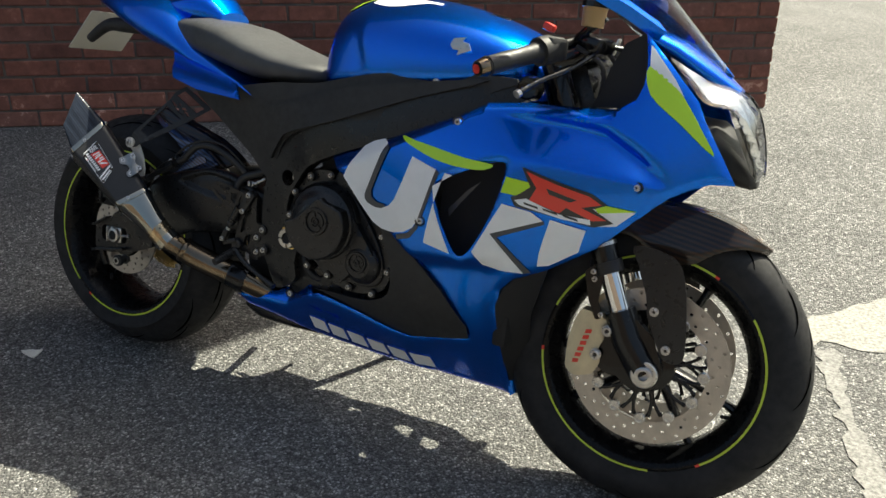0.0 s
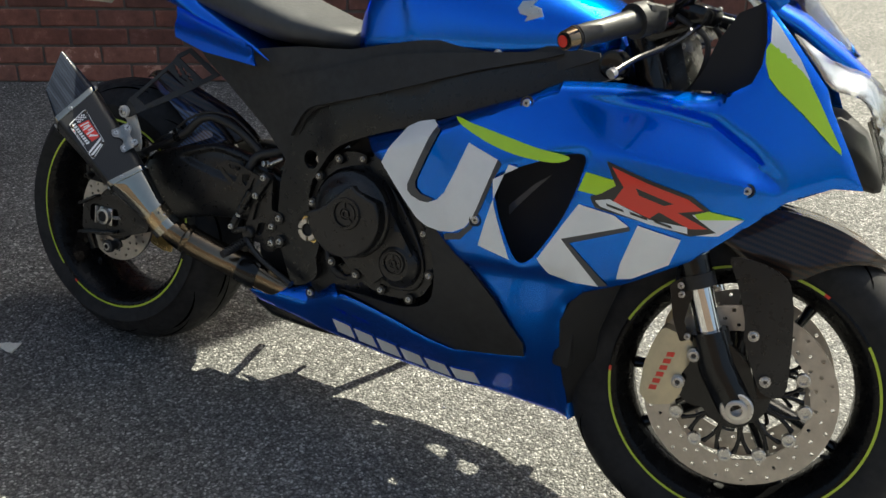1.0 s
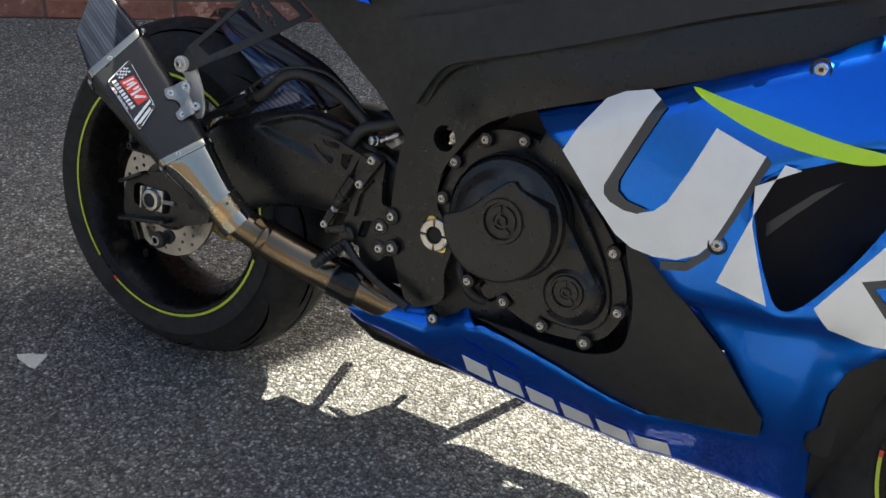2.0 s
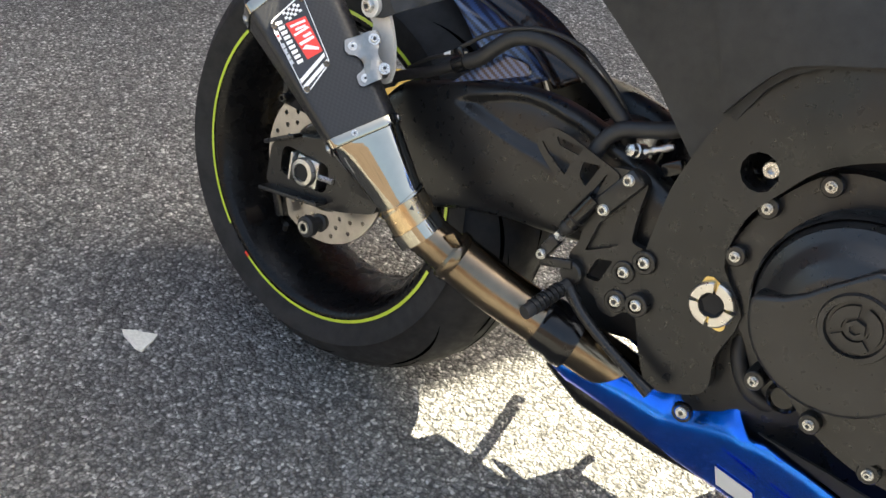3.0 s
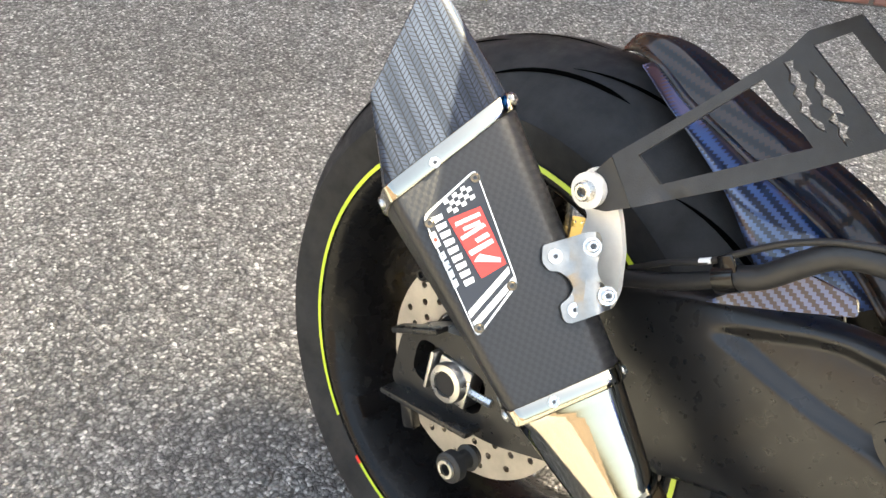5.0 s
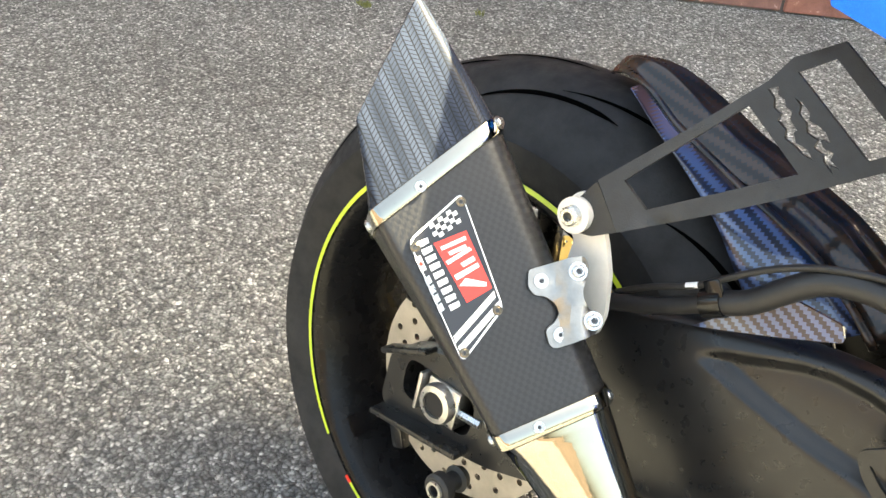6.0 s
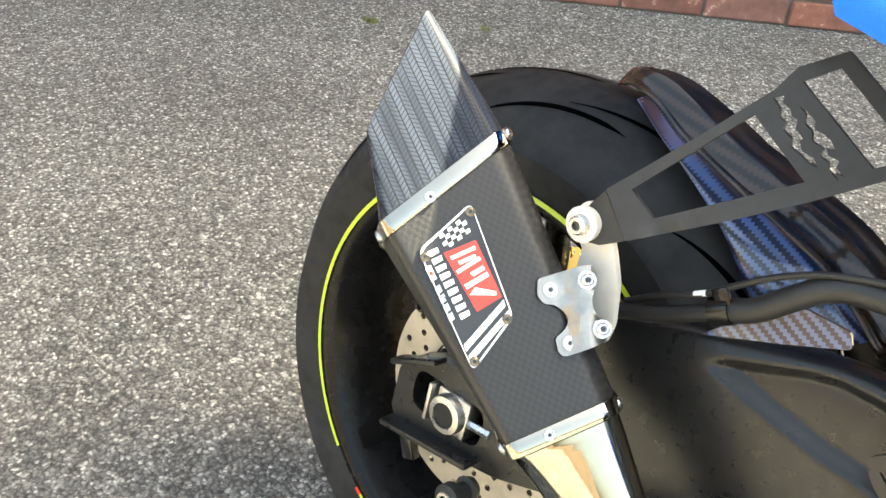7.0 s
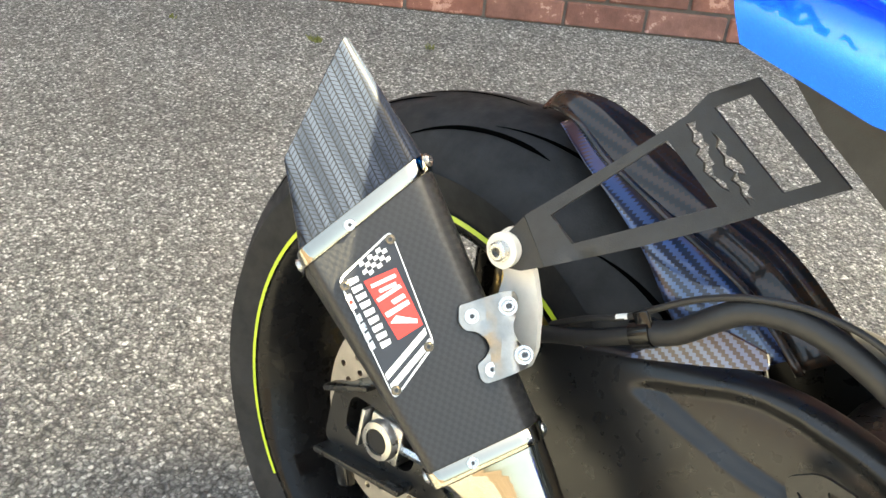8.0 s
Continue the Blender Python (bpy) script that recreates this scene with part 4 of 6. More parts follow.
def circle(cx, cz, r, n=10, start=0.0):
    return [(cx + r * math.cos(start + 2 * math.pi * i / n), cz + r * math.sin(start + 2 * math.pi * i / n)) for i in range(n)]


def drilled_disc(outer, inner, y_out, thick, rows, n):
    holes = [circle(0, 0, inner, 40)]
    for k, r in enumerate(rows):
        for i in range(n):
            a = 2 * math.pi * (i + k / len(rows)) / n + 0.9 * (r - inner) / outer
            holes.append(circle(r * math.cos(a), r * math.sin(a), 0.0035, 8))
    return sheet(circle(0, 0, outer, 72), lambda x, z: y_out, thick, holes, 0.013)


# ---- silencer details: s metres down the axis, e across its flat face ----
def on_face(s, e, lift):
    return MID + AXIS * s + ACROSS * e + OUTWARD * lift


def face_plate(outline, lift, thick, holes=()):
    bm = sheet([(s, e) for s, e in outline], lambda x, z: 0.0, thick, holes, 0.02)
    for v in bm.verts:
        v.co = on_face(v.co.x, v.co.z, lift - v.co.y)
    return bm


def rounded(points, r=0.003, n=4):
    out = []
    for i, c in enumerate(points):
        a, b, c = Vector(points[i - 1]), Vector(points[(i + 1) % len(points)]), Vector(c)
        p, q = c + (a - c).normalized() * r, c + (b - c).normalized() * r
        for k in range(n + 1):
            t = k / n
            out.append(tuple((1 - t) ** 2 * p + 2 * t * (1 - t) * c + t * t * q))
    return out


def shrink(points, k):
    c = sum((Vector(p) for p in points), Vector((0, 0))) / len(points)
    return [tuple(c + (Vector(p) - c).normalized() * ((Vector(p) - c).length - k)) for p in points]


BADGE = [(0.030, -0.0235), (0.015, 0.0225), (0.097, 0.0165), (0.118, -0.0235)]
part("badge_plate", face_plate(rounded(BADGE, 0.006), 0.0016, 0.0016), INK, muffler, "black riveted name plate with white border")
outer, inner = rounded(shrink(BADGE, 0.001), 0.0055), rounded(shrink(BADGE, 0.0026), 0.005)
part("badge_border", face_plate(outer, 0.0024, 0.0006, [inner]), WHITE, muffler)
part("red_field", face_plate([(0.039, -0.0085), (0.040, 0.0145), (0.081, 0.0145), (0.083, -0.0045)], 0.0024, 0.0006), RED, muffler, "red badge field")
for quad in ([(0.043, -0.0055), (0.043, 0.012), (0.0455, 0.012), (0.0455, -0.0055)], [(0.048, -0.002), (0.048, 0.010), (0.0505, 0.010), (0.0505, -0.002)],
             [(0.053, -0.0060), (0.0505, 0.0115), (0.053, 0.0125), (0.0555, -0.0055)], [(0.058, 0.002), (0.057, 0.0115), (0.060, 0.0120), (0.061, 0.003)],
             [(0.0635, -0.0050), (0.062, 0.0125), (0.065, 0.0125), (0.067, -0.0045)], [(0.071, -0.0045), (0.068, 0.0010), (0.076, 0.0125), (0.0785, 0.0115)]):
    part("badge_stroke", face_plate(quad, 0.0030, 0.0006), WHITE, muffler)
for i in range(6):
    for j in range(4):
        if (i + j) % 2 == 0:
            s0, e0 = 0.0235 + 0.0028 * j - 0.0008 * i + 0.0035, -0.0065 + 0.0034 * i
            part("check", face_plate([(s0, e0), (s0 - 0.0006, e0 + 0.0033), (s0 + 0.0021, e0 + 0.0034), (s0 + 0.0027, e0)], 0.0024, 0.0006), WHITE, muffler)
for i in range(9):
    s0 = 0.034 + 0.0057 * i
    part("badge_block", face_plate([(s0, -0.0178 + 0.0002 * i), (s0, -0.0105 + 0.0002 * i), (s0 + 0.0034, -0.0110 + 0.0002 * i), (s0 + 0.0040, -0.0178 + 0.0002 * i)], 0.0024, 0.0006), WHITE, muffler)
part("badge_flag", face_plate([(0.043, -0.0235), (0.0425, -0.0195), (0.0525, -0.0195), (0.053, -0.0235)], 0.0024, 0.0006), WHITE, muffler)
part("flag_dot", face_plate(circle(0.0478, -0.0215, 0.0014, 10), 0.0030, 0.0004), RED, muffler)
for i in range(4):
    s0 = 0.0575 + 0.0065 * i
    part("badge_block", face_plate([(s0, -0.0235), (s0 - 0.001, -0.0195), (s0 + 0.004, -0.0195), (s0 + 0.005, -0.0235)], 0.0024, 0.0006), BRUSHED, muffler)
for a, b in (((0.099, 0.083), 0.0045), ((0.1065, 0.0905), 0.0045)):
    part("badge_stripe", face_plate([(a[0], -0.0215), (a[1], 0.0148), (a[1] + b, 0.0140), (a[0] + b, -0.0218)], 0.0024, 0.0006), WHITE, muffler)
for s0, e0 in ((0.0215, 0.019), (0.0365, -0.0205), (0.0955, 0.0115), (0.1115, -0.0195)):
    bolt(muffler, on_face(s0, e0, 0.002), 0.0026, 0.0014, OUTWARD, BRONZE, "rivet")
for s0, e0 in ((0.002, -0.001), (0.175, 0.005)):
    bolt(muffler, on_face(s0, e0, 0.0025), 0.0028, 0.0018, OUTWARD, BOLT, "band_bolt")
SIDE_OUT = (ACROSS * 0.8 + OUTWARD * 0.6).normalized()
for s0, e0, o0 in ((-0.0175, 0.0660, -0.0085), (0.1785, 0.0575, -0.0105)):
    bolt(muffler, on_face(s0, e0, o0), 0.0036, 0.0030, SIDE_OUT, BOLT, "band_bolt")
for s0, e0 in ((0.0095, -0.0405), (0.175, -0.0240)):
    bolt(muffler, on_face(s0, e0, -0.028), 0.0036, 0.0022, -ACROSS, BOLT, "band_bolt")

# steel hanger on the silencer
hanger = new("silencer_hanger")
hanger.parent = bike
tagged(hanger, "brushed steel silencer hanger with four fixings")


def face_bm(outline, depth, thick):
    bm = sheet(outline, depth, thick, (), 0.006)
    for v in bm.verts:
        v.co = on_face(v.co.x, v.co.z, -v.co.y)
    return bm


def clamp_depth(s, e):
    """Flat ears on the sleeve, then a raised shelf along the fold."""
    fold = 0.066 - 0.35 * (s - 0.090)
    return 0.0035 + 0.006 * min(1, max(0, (e - fold + 0.010) / 0.006)) - 0.9 * max(0, e - fold - 0.008)


CLAMP = rounded([(0.080, 0.041), (0.084, 0.070), (0.087, 0.078), (0.093, 0.079), (0.098, 0.076), (0.106, 0.067), (0.112, 0.065), (0.120, 0.066), (0.124, 0.072), (0.130, 0.072), (0.136, 0.065), (0.134, 0.036), (0.130, 0.033), (0.120, 0.035), (0.118, 0.043), (0.114, 0.048), (0.107, 0.048), (0.100, 0.044), (0.097, 0.038), (0.090, 0.036)], 0.0025)
part("clamp_plate", face_bm(CLAMP, clamp_depth, 0.0025), STAMPED, hanger)
for s0, e0 in ((0.090, 0.0455), (0.127, 0.0425)):
    bolt(hanger, on_face(s0, e0, 0.0035), 0.0034, 0.0018, OUTWARD, BRUSHED, "rivet", 1.45)
# the upright lug behind it, between the flange and the bike's bracket
LUG = rounded([(0.108, 0.578), (0.108, 0.560), (0.120, 0.552), (0.119, 0.536), (0.128, 0.515), (0.148, 0.492), (0.157, 0.496), (0.159, 0.512), (0.153, 0.540), (0.144, 0.559), (0.137, 0.570), (0.128, 0.584), (0.114, 0.585)], 0.004)
part("lug", sheet(LUG, lambda x, z: 0.178, 0.005, [circle(0.121, 0.572, 0.005)], 0.02), SUNLIT_CAST, hanger, "cast lug with its sunlit paleness put into the colour")
for s0, e0 in ((0.094, 0.069), (0.127, 0.0645)):
    bolt(hanger, on_face(s0, e0, 0.0095), 0.0042, 0.004, OUTWARD, BOLT, "flange_bolt", 1.5)
part("washer", turned([(-0.012, 0.0105), (0, 0.0122), (0.003, 0.0122), (0.003, 0.006), (-0.012, 0.006)], (0.121, -0.188, 0.572), RIGHT, 28), SUNLIT_CAST, hanger)
bolt(hanger, (0.121, -0.191, 0.572), 0.0066, 0.006, RIGHT, BOLT, "hanger_bolt", 1.1)


# black bracket plate up to the subframe
def bracket_depth(x, z):
    d = (x - 0.126) * 0.72 + (z - 0.572) * 0.69
    return 0.184 - 0.52 * max(0, d - 0.0185)


JAG_A = [(0.1894, 0.6785), (0.1957, 0.6745), (0.1975, 0.6690), (0.2027, 0.6670), (0.2025, 0.6625), (0.2093, 0.6593), (0.2106, 0.6544), (0.2187, 0.6517), (0.2238, 0.6491), (0.2301, 0.6480), (0.2245, 0.6536), (0.2170, 0.6554), (0.2135, 0.6607), (0.2155, 0.6625), (0.2090, 0.6668), (0.2082, 0.6720), (0.2039, 0.6728), (0.2016, 0.6768), (0.1965, 0.6780), (0.1954, 0.6826)]
JAG_B = [(0.2045, 0.6790), (0.2094, 0.6756), (0.2107, 0.6706), (0.2169, 0.6666), (0.2189, 0.6615), (0.2265, 0.6597), (0.2270, 0.6545), (0.2337, 0.6524), (0.2347, 0.6484), (0.2437, 0.6434), (0.2384, 0.6486), (0.2454, 0.6478), (0.2377, 0.6521), (0.2386, 0.6562), (0.2315, 0.6571), (0.2287, 0.6611), (0.2348, 0.6603), (0.2305, 0.6653), (0.2246, 0.6677), (0.2191, 0.6684), (0.2174, 0.6728), (0.2106, 0.6771)]


def thinned(points, k):
    """Draws the two sides of a cut closer to each other."""
    return [(x + (u - x) * k, z + (v - z) * k) for (x, z), (u, v) in zip(points, reversed(points))]


FOOT = [(0.110, 0.566), (0.117, 0.581), (0.127, 0.5982), (0.1515, 0.5727), (0.136, 0.563), (0.121, 0.560)]
BRACKET = [(0.127, 0.5988), (0.1626, 0.6466), (0.1885, 0.6838), (0.1946, 0.6998), (0.2156, 0.7158), (0.2878, 0.6698), (0.2577, 0.6470), (0.2344, 0.6287), (0.1971, 0.6022), (0.1515, 0.5727)]
bracket = part("hanger_bracket", sheet(BRACKET, bracket_depth, 0.003, [[(0.1411, 0.6036), (0.1849, 0.6671), (0.2270, 0.6385), (0.1605, 0.5912)], [(0.2005, 0.6925), (0.2158, 0.7054), (0.2715, 0.6689), (0.2558, 0.6567)], thinned(JAG_A, 0.10), thinned(JAG_B, 0.10)], 0.012),
     PLASTIC, bike, "black laser-cut hanger bracket")
part("bracket_foot", sheet(rounded(FOOT, 0.002), lambda x, z: 0.184 + 0.25 * max(0, 0.572 - z), 0.003, [circle(0.121, 0.572, 0.005)], 0.01), PLASTIC, bracket)

# ---- rear mudguard ----
def profile_at(rows, a):
    """Reads a table of (angle, value) at an angle, falling along it."""
    for (a0, v0), (a1, v1) in zip(rows, rows[1:]):
        if a0 >= a >= a1:
            return v0 + (v1 - v0) * (a0 - a) / (a0 - a1)
    return rows[-1][1] if a < rows[-1][0] else rows[0][1]


CREST = [(88, 0.334), (82, 0.336), (72, 0.331), (65, 0.331), (57, 0.342), (50, 0.357), (46, 0.364), (36, 0.379)]
RIDGE = [(88, 0.320), (80, 0.322), (72, 0.317), (66, 0.318), (59, 0.3215), (53, 0.332), (47, 0.344), (36, 0.360)]
HEM = [(88, 0.318), (80, 0.321), (71, 0.3155), (66, 0.311), (61, 0.3075), (57, 0.3055), (51, 0.300), (47, 0.2985), (36, 0.292)]


def spread(a):
    """How wide the mudguard is at an angle: it narrows to its rounded rear end."""
    return 1 - 0.62 * min(1, max(0, (a - 70) / 17)) ** 1.2


def hug_point(a, y, r):
    a = radians(a)
    return (r * math.cos(a), y, 0.3135 + r * math.sin(a))


def hugger():
    rings = []
    for i in range(41):
        a = 87 - 51 * i / 40
        top, side_r, wide = profile_at(CREST, a), profile_at(RIDGE, a), spread(a)
        deep = min(1, (87 - a) / 8)
        ring = []
        for k in range(49):
            u = -1 + k / 24
            q = abs(u)
            r = top + (side_r - top) * q ** 1.6
            r += deep * (0.006 * math.exp(-((q - 0.42) / 0.07) ** 2) - 0.008 * math.exp(-((q - 0.68) / 0.11) ** 2) + 0.003 * math.exp(-((q - 0.93) / 0.05) ** 2) - 0.004 * math.exp(-((q - 0.16) / 0.10) ** 2))
            if i < 3:
                r -= 0.006 * (1 - i / 3) ** 2
            ring.append(hug_point(a, u * 0.053 * wide, r))
        rings.append(ring)
    return loft(rings, False, False)


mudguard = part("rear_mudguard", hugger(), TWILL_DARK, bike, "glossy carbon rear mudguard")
mod = mudguard.modifiers.new("thickness", "SOLIDIFY")
mod.thickness = 0.0022


def hug_side():
    """The woven side panel, from a point at the rear down to a wide flap above the swingarm."""
    rings = []
    for i in range(31):
        a = 80 - 42 * i / 30
        wide = spread(a)
        r0, r1 = profile_at(RIDGE, a) + 0.001, min(profile_at(HEM, a), profile_at(RIDGE, a) - 0.002)
        rings.append([hug_point(a, -(0.0535 + 0.022 * math.sin(0.5 * math.pi * k / 8)) * wide, r0 + (r1 - r0) * k / 8) for k in range(9)])
    return loft(rings, False, False)


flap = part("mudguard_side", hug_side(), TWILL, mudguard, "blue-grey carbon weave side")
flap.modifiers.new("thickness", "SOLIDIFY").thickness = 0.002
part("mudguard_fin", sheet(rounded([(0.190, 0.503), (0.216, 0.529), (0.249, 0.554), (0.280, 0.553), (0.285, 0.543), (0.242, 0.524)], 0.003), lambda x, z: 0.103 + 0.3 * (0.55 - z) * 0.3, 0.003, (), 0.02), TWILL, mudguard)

# brake hose with its thin cable
part("brake_hose", tube([(0.105, -0.112, 0.478), (0.130, -0.114, 0.492), (0.167, -0.115, 0.509), (0.206, -0.115, 0.533)], 0.0066, 14), HOSE, bike, "black rubber brake hose")
part("hose_sleeve", tube([(0.204, -0.115, 0.532), (0.224, -0.115, 0.543), (0.243, -0.115, 0.562), (0.259, -0.114, 0.576), (0.276, -0.113, 0.583), (0.296, -0.111, 0.585), (0.322, -0.108, 0.580), (0.356, -0.102, 0.565), (0.386, -0.096, 0.544), (0.402, -0.090, 0.528), (0.41, -0.075, 0.50)], 0.0088, 16), HOSE, bike)
part("sensor_cable", tube([(0.130, -0.112, 0.500), (0.159, -0.117, 0.521), (0.186, -0.118, 0.536), (0.206, -0.119, 0.553), (0.226, -0.119, 0.569), (0.246, -0.118, 0.581), (0.267, -0.118, 0.590), (0.300, -0.115, 0.597), (0.340, -0.110, 0.592), (0.375, -0.104, 0.570), (0.40, -0.09, 0.54), (0.41, -0.085, 0.515)], 0.0024, 10), HOSE, bike)
part("cable_tag", tube([(0.181, -0.118, 0.5335), (0.189, -0.1185, 0.5385)], 0.0024, 8, 1), WHITE, bike)
part("hose_clip", tube([(0.196, -0.115, 0.527), (0.209, -0.115, 0.535)], 0.0108, 14, 1), GLOSS, bike)
part("hose_clip_ear", box(0, 0, 0, 0.012, 0.004, 0.022, 0.001, pose(0.203, -0.120, 0.538, 0, -35, 0)), GLOSS, bike)
part("hose_end", tube([(0.085, -0.104, 0.468), (0.108, -0.112, 0.480)], 0.0105, 12, 1), HOSE, bike)
part("reservoir_hose", tube([(0.386, -0.108, 0.494), (0.392, -0.104, 0.512), (0.405, -0.100, 0.526), (0.430, -0.098, 0.535), (0.456, -0.095, 0.545), (0.48, -0.08, 0.56)], 0.009, 14), HOSE, bike)

# ---- swingarm end, axle and adjuster ----
SLOT = rounded([(-0.050, 0.292), (-0.050, 0.334), (0.036, 0.334), (0.036, 0.292)], 0.015)
end_plate = part("axle_plate", sheet(rounded([(-0.073, 0.268), (-0.072, 0.328), (-0.036, 0.350), (0.060, 0.378), (0.120, 0.350), (0.120, 0.300), (0.060, 0.278), (-0.030, 0.262)], 0.012), lambda x, z: 0.112 - 0.06 * max(0, x), 0.026, [SLOT], 0.02), FRAME, bike, "black swingarm end plate")
part("adjuster_ledge", box(0, 0, 0, 0.112, 0.022, 0.006, 0.002, pose(-0.014, -0.119, 0.274, 0, -10, 0)), FRAME, end_plate)
part("adjuster_ledge", box(0, 0, 0, 0.060, 0.018, 0.006, 0.002, pose(-0.048, -0.117, 0.343, 0, -28, 0)), FRAME, end_plate)
part("adjuster_block", box(0.001, -0.104, 0.313, 0.040, 0.022, 0.040, 0.003), BRUSHED, bike, "bright chain adjuster block")
part("adjuster_plate", box(-0.024, -0.108, 0.313, 0.004, 0.026, 0.040, 0.001), BRUSHED, bike)
part("axle_nut", turned([(-0.02, 0.0195), (0.002, 0.0195), (0.006, 0.0180), (0.007, 0.0125), (-0.03, 0.0120), (-0.03, 0)], (0.0, -0.117, 0.313), RIGHT, 36), BRUSHED, bike, "hollow axle nut")
part("axle_bore", turned([(0.0045, 0.0124), (0.0046, 0)], (0.0, -0.117, 0.313), RIGHT, 24), GRILLE, bike)
part("adjuster_bolt", tube([(0.018, -0.110, 0.312), (0.046, -0.110, 0.316)], 0.0042, 6, 1), BOLT, bike)
bobbin = part("paddock_bobbin", turned([(0, 0.010), (0.008, 0.013), (0.010, 0.009), (0.022, 0.009), (0.025, 0.0145), (0.034, 0.0145), (0.036, 0.012), (0.036, 0.0055), (0.030, 0.0055), (0.030, 0)], (0.043, -0.112, 0.257), RIGHT, 28), PLASTIC, bike, "black paddock-stand bobbin")
part("bobbin_ring", turned([(0.0365, 0.009), (0.0385, 0.0085), (0.0385, 0.0058), (0.0365, 0.0055)], (0.043, -0.112, 0.257), RIGHT, 24), BRUSHED, bobbin)
rear_caliper = part("rear_caliper", box(-0.035, -0.088, 0.405, 0.075, 0.040, 0.045, 0.008, Matrix()), GLOSS, bike, "small black rear brake caliper")
bolt(rear_caliper, (-0.060, -0.110, 0.395), 0.0065, 0.008, RIGHT, GLOSS)
bolt(rear_caliper, (-0.010, -0.110, 0.415), 0.006, 0.006)
part("caliper_hose", tube([(-0.062, -0.105, 0.390), (-0.062, -0.108, 0.425), (-0.03, -0.104, 0.46), (0.03, -0.100, 0.465), (0.09, -0.10, 0.470)], 0.0045, 10), HOSE, bike)
part("sensor_bracket", box(0, 0, 0, 0.016, 0.012, 0.05, 0.003, pose(-0.055, -0.098, 0.245, 0, -25, 0)), GLOSS, bike)

# ---- rear wheel details ----
part("brake_disc", drilled_disc(0.108, 0.062, 0.080, 0.005, (0.074, 0.085, 0.097), 18), DISC, rear_wheel, "drilled steel rear brake disc")
part("hub", lathe([(-0.085, 0.030), (-0.085, 0.058), (-0.06, 0.062), (-0.03, 0.045), (0.03, 0.045), (0.06, 0.062), (0.085, 0.058), (0.085, 0.03)], 40), GLOSS, rear_wheel)


def spoke(angle, r0, r1, w0, w1, d0, d1, y0=0.0, bend=0.0):
    u = Vector((math.cos(angle), 0, math.sin(angle)))
    v = Vector((-math.sin(angle), 0, math.cos(angle)))
    rings = []
    for k in range(6):
        f = k / 5
        c = u * (r0 + (r1 - r0) * f) + v * bend * math.sin(math.pi * f) + Vector((0, y0, 0))
        w, d = w0 + (w1 - w0) * f, d0 + (d1 - d0) * f
        if k == 5:
            w *= 1.5
        rings.append([c + v * (w * math.cos(t)) + Vector((0, d * math.sin(t), 0)) for t in (2 * math.pi * j / 12 for j in range(12))])
    return loft(rings)


for k in range(3):
    for off in (-0.16, 0.16):
        a = radians(-16 + 120 * k)
        part("spoke", spoke(a + off, 0.045, 0.188, 0.014, 0.009, 0.024, 0.016, 0, 0.004 if off > 0 else -0.004), RIM, rear_wheel)
chain = part("sprocket", drilled_disc(0.108, 0.05, -0.088, 0.006, (0.085,), 9), CHAIN_GOLD, rear_wheel, "gold sprocket beyond the wheel")
part("chain", tube([(0.02, 0.092, 0.412), (0.12, 0.092, 0.425), (0.25, 0.09, 0.44), (0.48, 0.085, 0.45)], 0.0085, 8), CHAIN_GOLD, bike, "gold drive chain")
for k in range(24):
    a = radians(84 + 8.2 * k)
    part("chain_link", bent(sheet(rounded([(-0.006, -0.009), (0.006, -0.009), (0.006, 0.009), (-0.006, 0.009)], 0.004), lambda x, z: -0.010 if k % 2 else -0.008, 0.002, [circle(0, -0.0045, 0.002, 8), circle(0, 0.0045, 0.002, 8)], 0.02), Matrix.Translation((0.114 * math.cos(a), 0.078, 0.3135 + 0.114 * math.sin(a))) @ Matrix.Rotation(-a, 4, "Y")), CHAIN_GOLD, bike)
part("chain_lower", tube([(0.0, 0.092, 0.215), (0.2, 0.09, 0.29), (0.48, 0.085, 0.39)], 0.0085, 8), CHAIN_GOLD, bike)
part("valve", tube([(-0.10, -0.03, -0.155), (-0.085, -0.045, -0.135)], 0.004, 8, 1), HOSE, rear_wheel)
part("balance_weight", lathe([(-0.074, 0.1985), (-0.050, 0.1925), (-0.050, 0.1895), (-0.074, 0.1955)], 6, closed=True, start=222, sweep=7), GLOSS, rear_wheel, "stick-on balance weight")


def grooves(w, big, half, count, rows, length):
    """Long tread cuts, flat strips coloured with their shade, that run round the tyre and drift to its shoulders."""
    for k in range(count):
        for n, (q0, q1) in enumerate(rows):
            for side in (-1, 1):
                a0 = 2 * math.pi * (k + 0.37 * n + (0.5 if side > 0 else 0)) / count
                left, right = [], []
                for i in range(15):
                    f = i / 14
                    q = q0 + (q1 - q0) * f * f
                    wide = 0.0021 * min(1, 6 * f + 0.1) * min(1, 2.2 * (1 - f) + 0.12)
                    for row, dq in ((left, -wide), (right, wide)):
                        p = q + dq / half
                        r = big - crown_drop(p) * half + 0.0007
                        row.append((r * math.cos(a0 + length * f), side * p * half, r * math.sin(a0 + length * f)))
                part("tread_groove", loft([left, right], False, False), GROOVE_SHADE, w)


grooves(rear_wheel, 0.3085, 0.0985, 8, [(0.10, 0.28), (0.34, 0.55), (0.58, 0.80)], 0.50)
grooves(front_wheel, 0.301, 0.058, 12, [(0.12, 0.55), (0.50, 0.88)], -0.30)

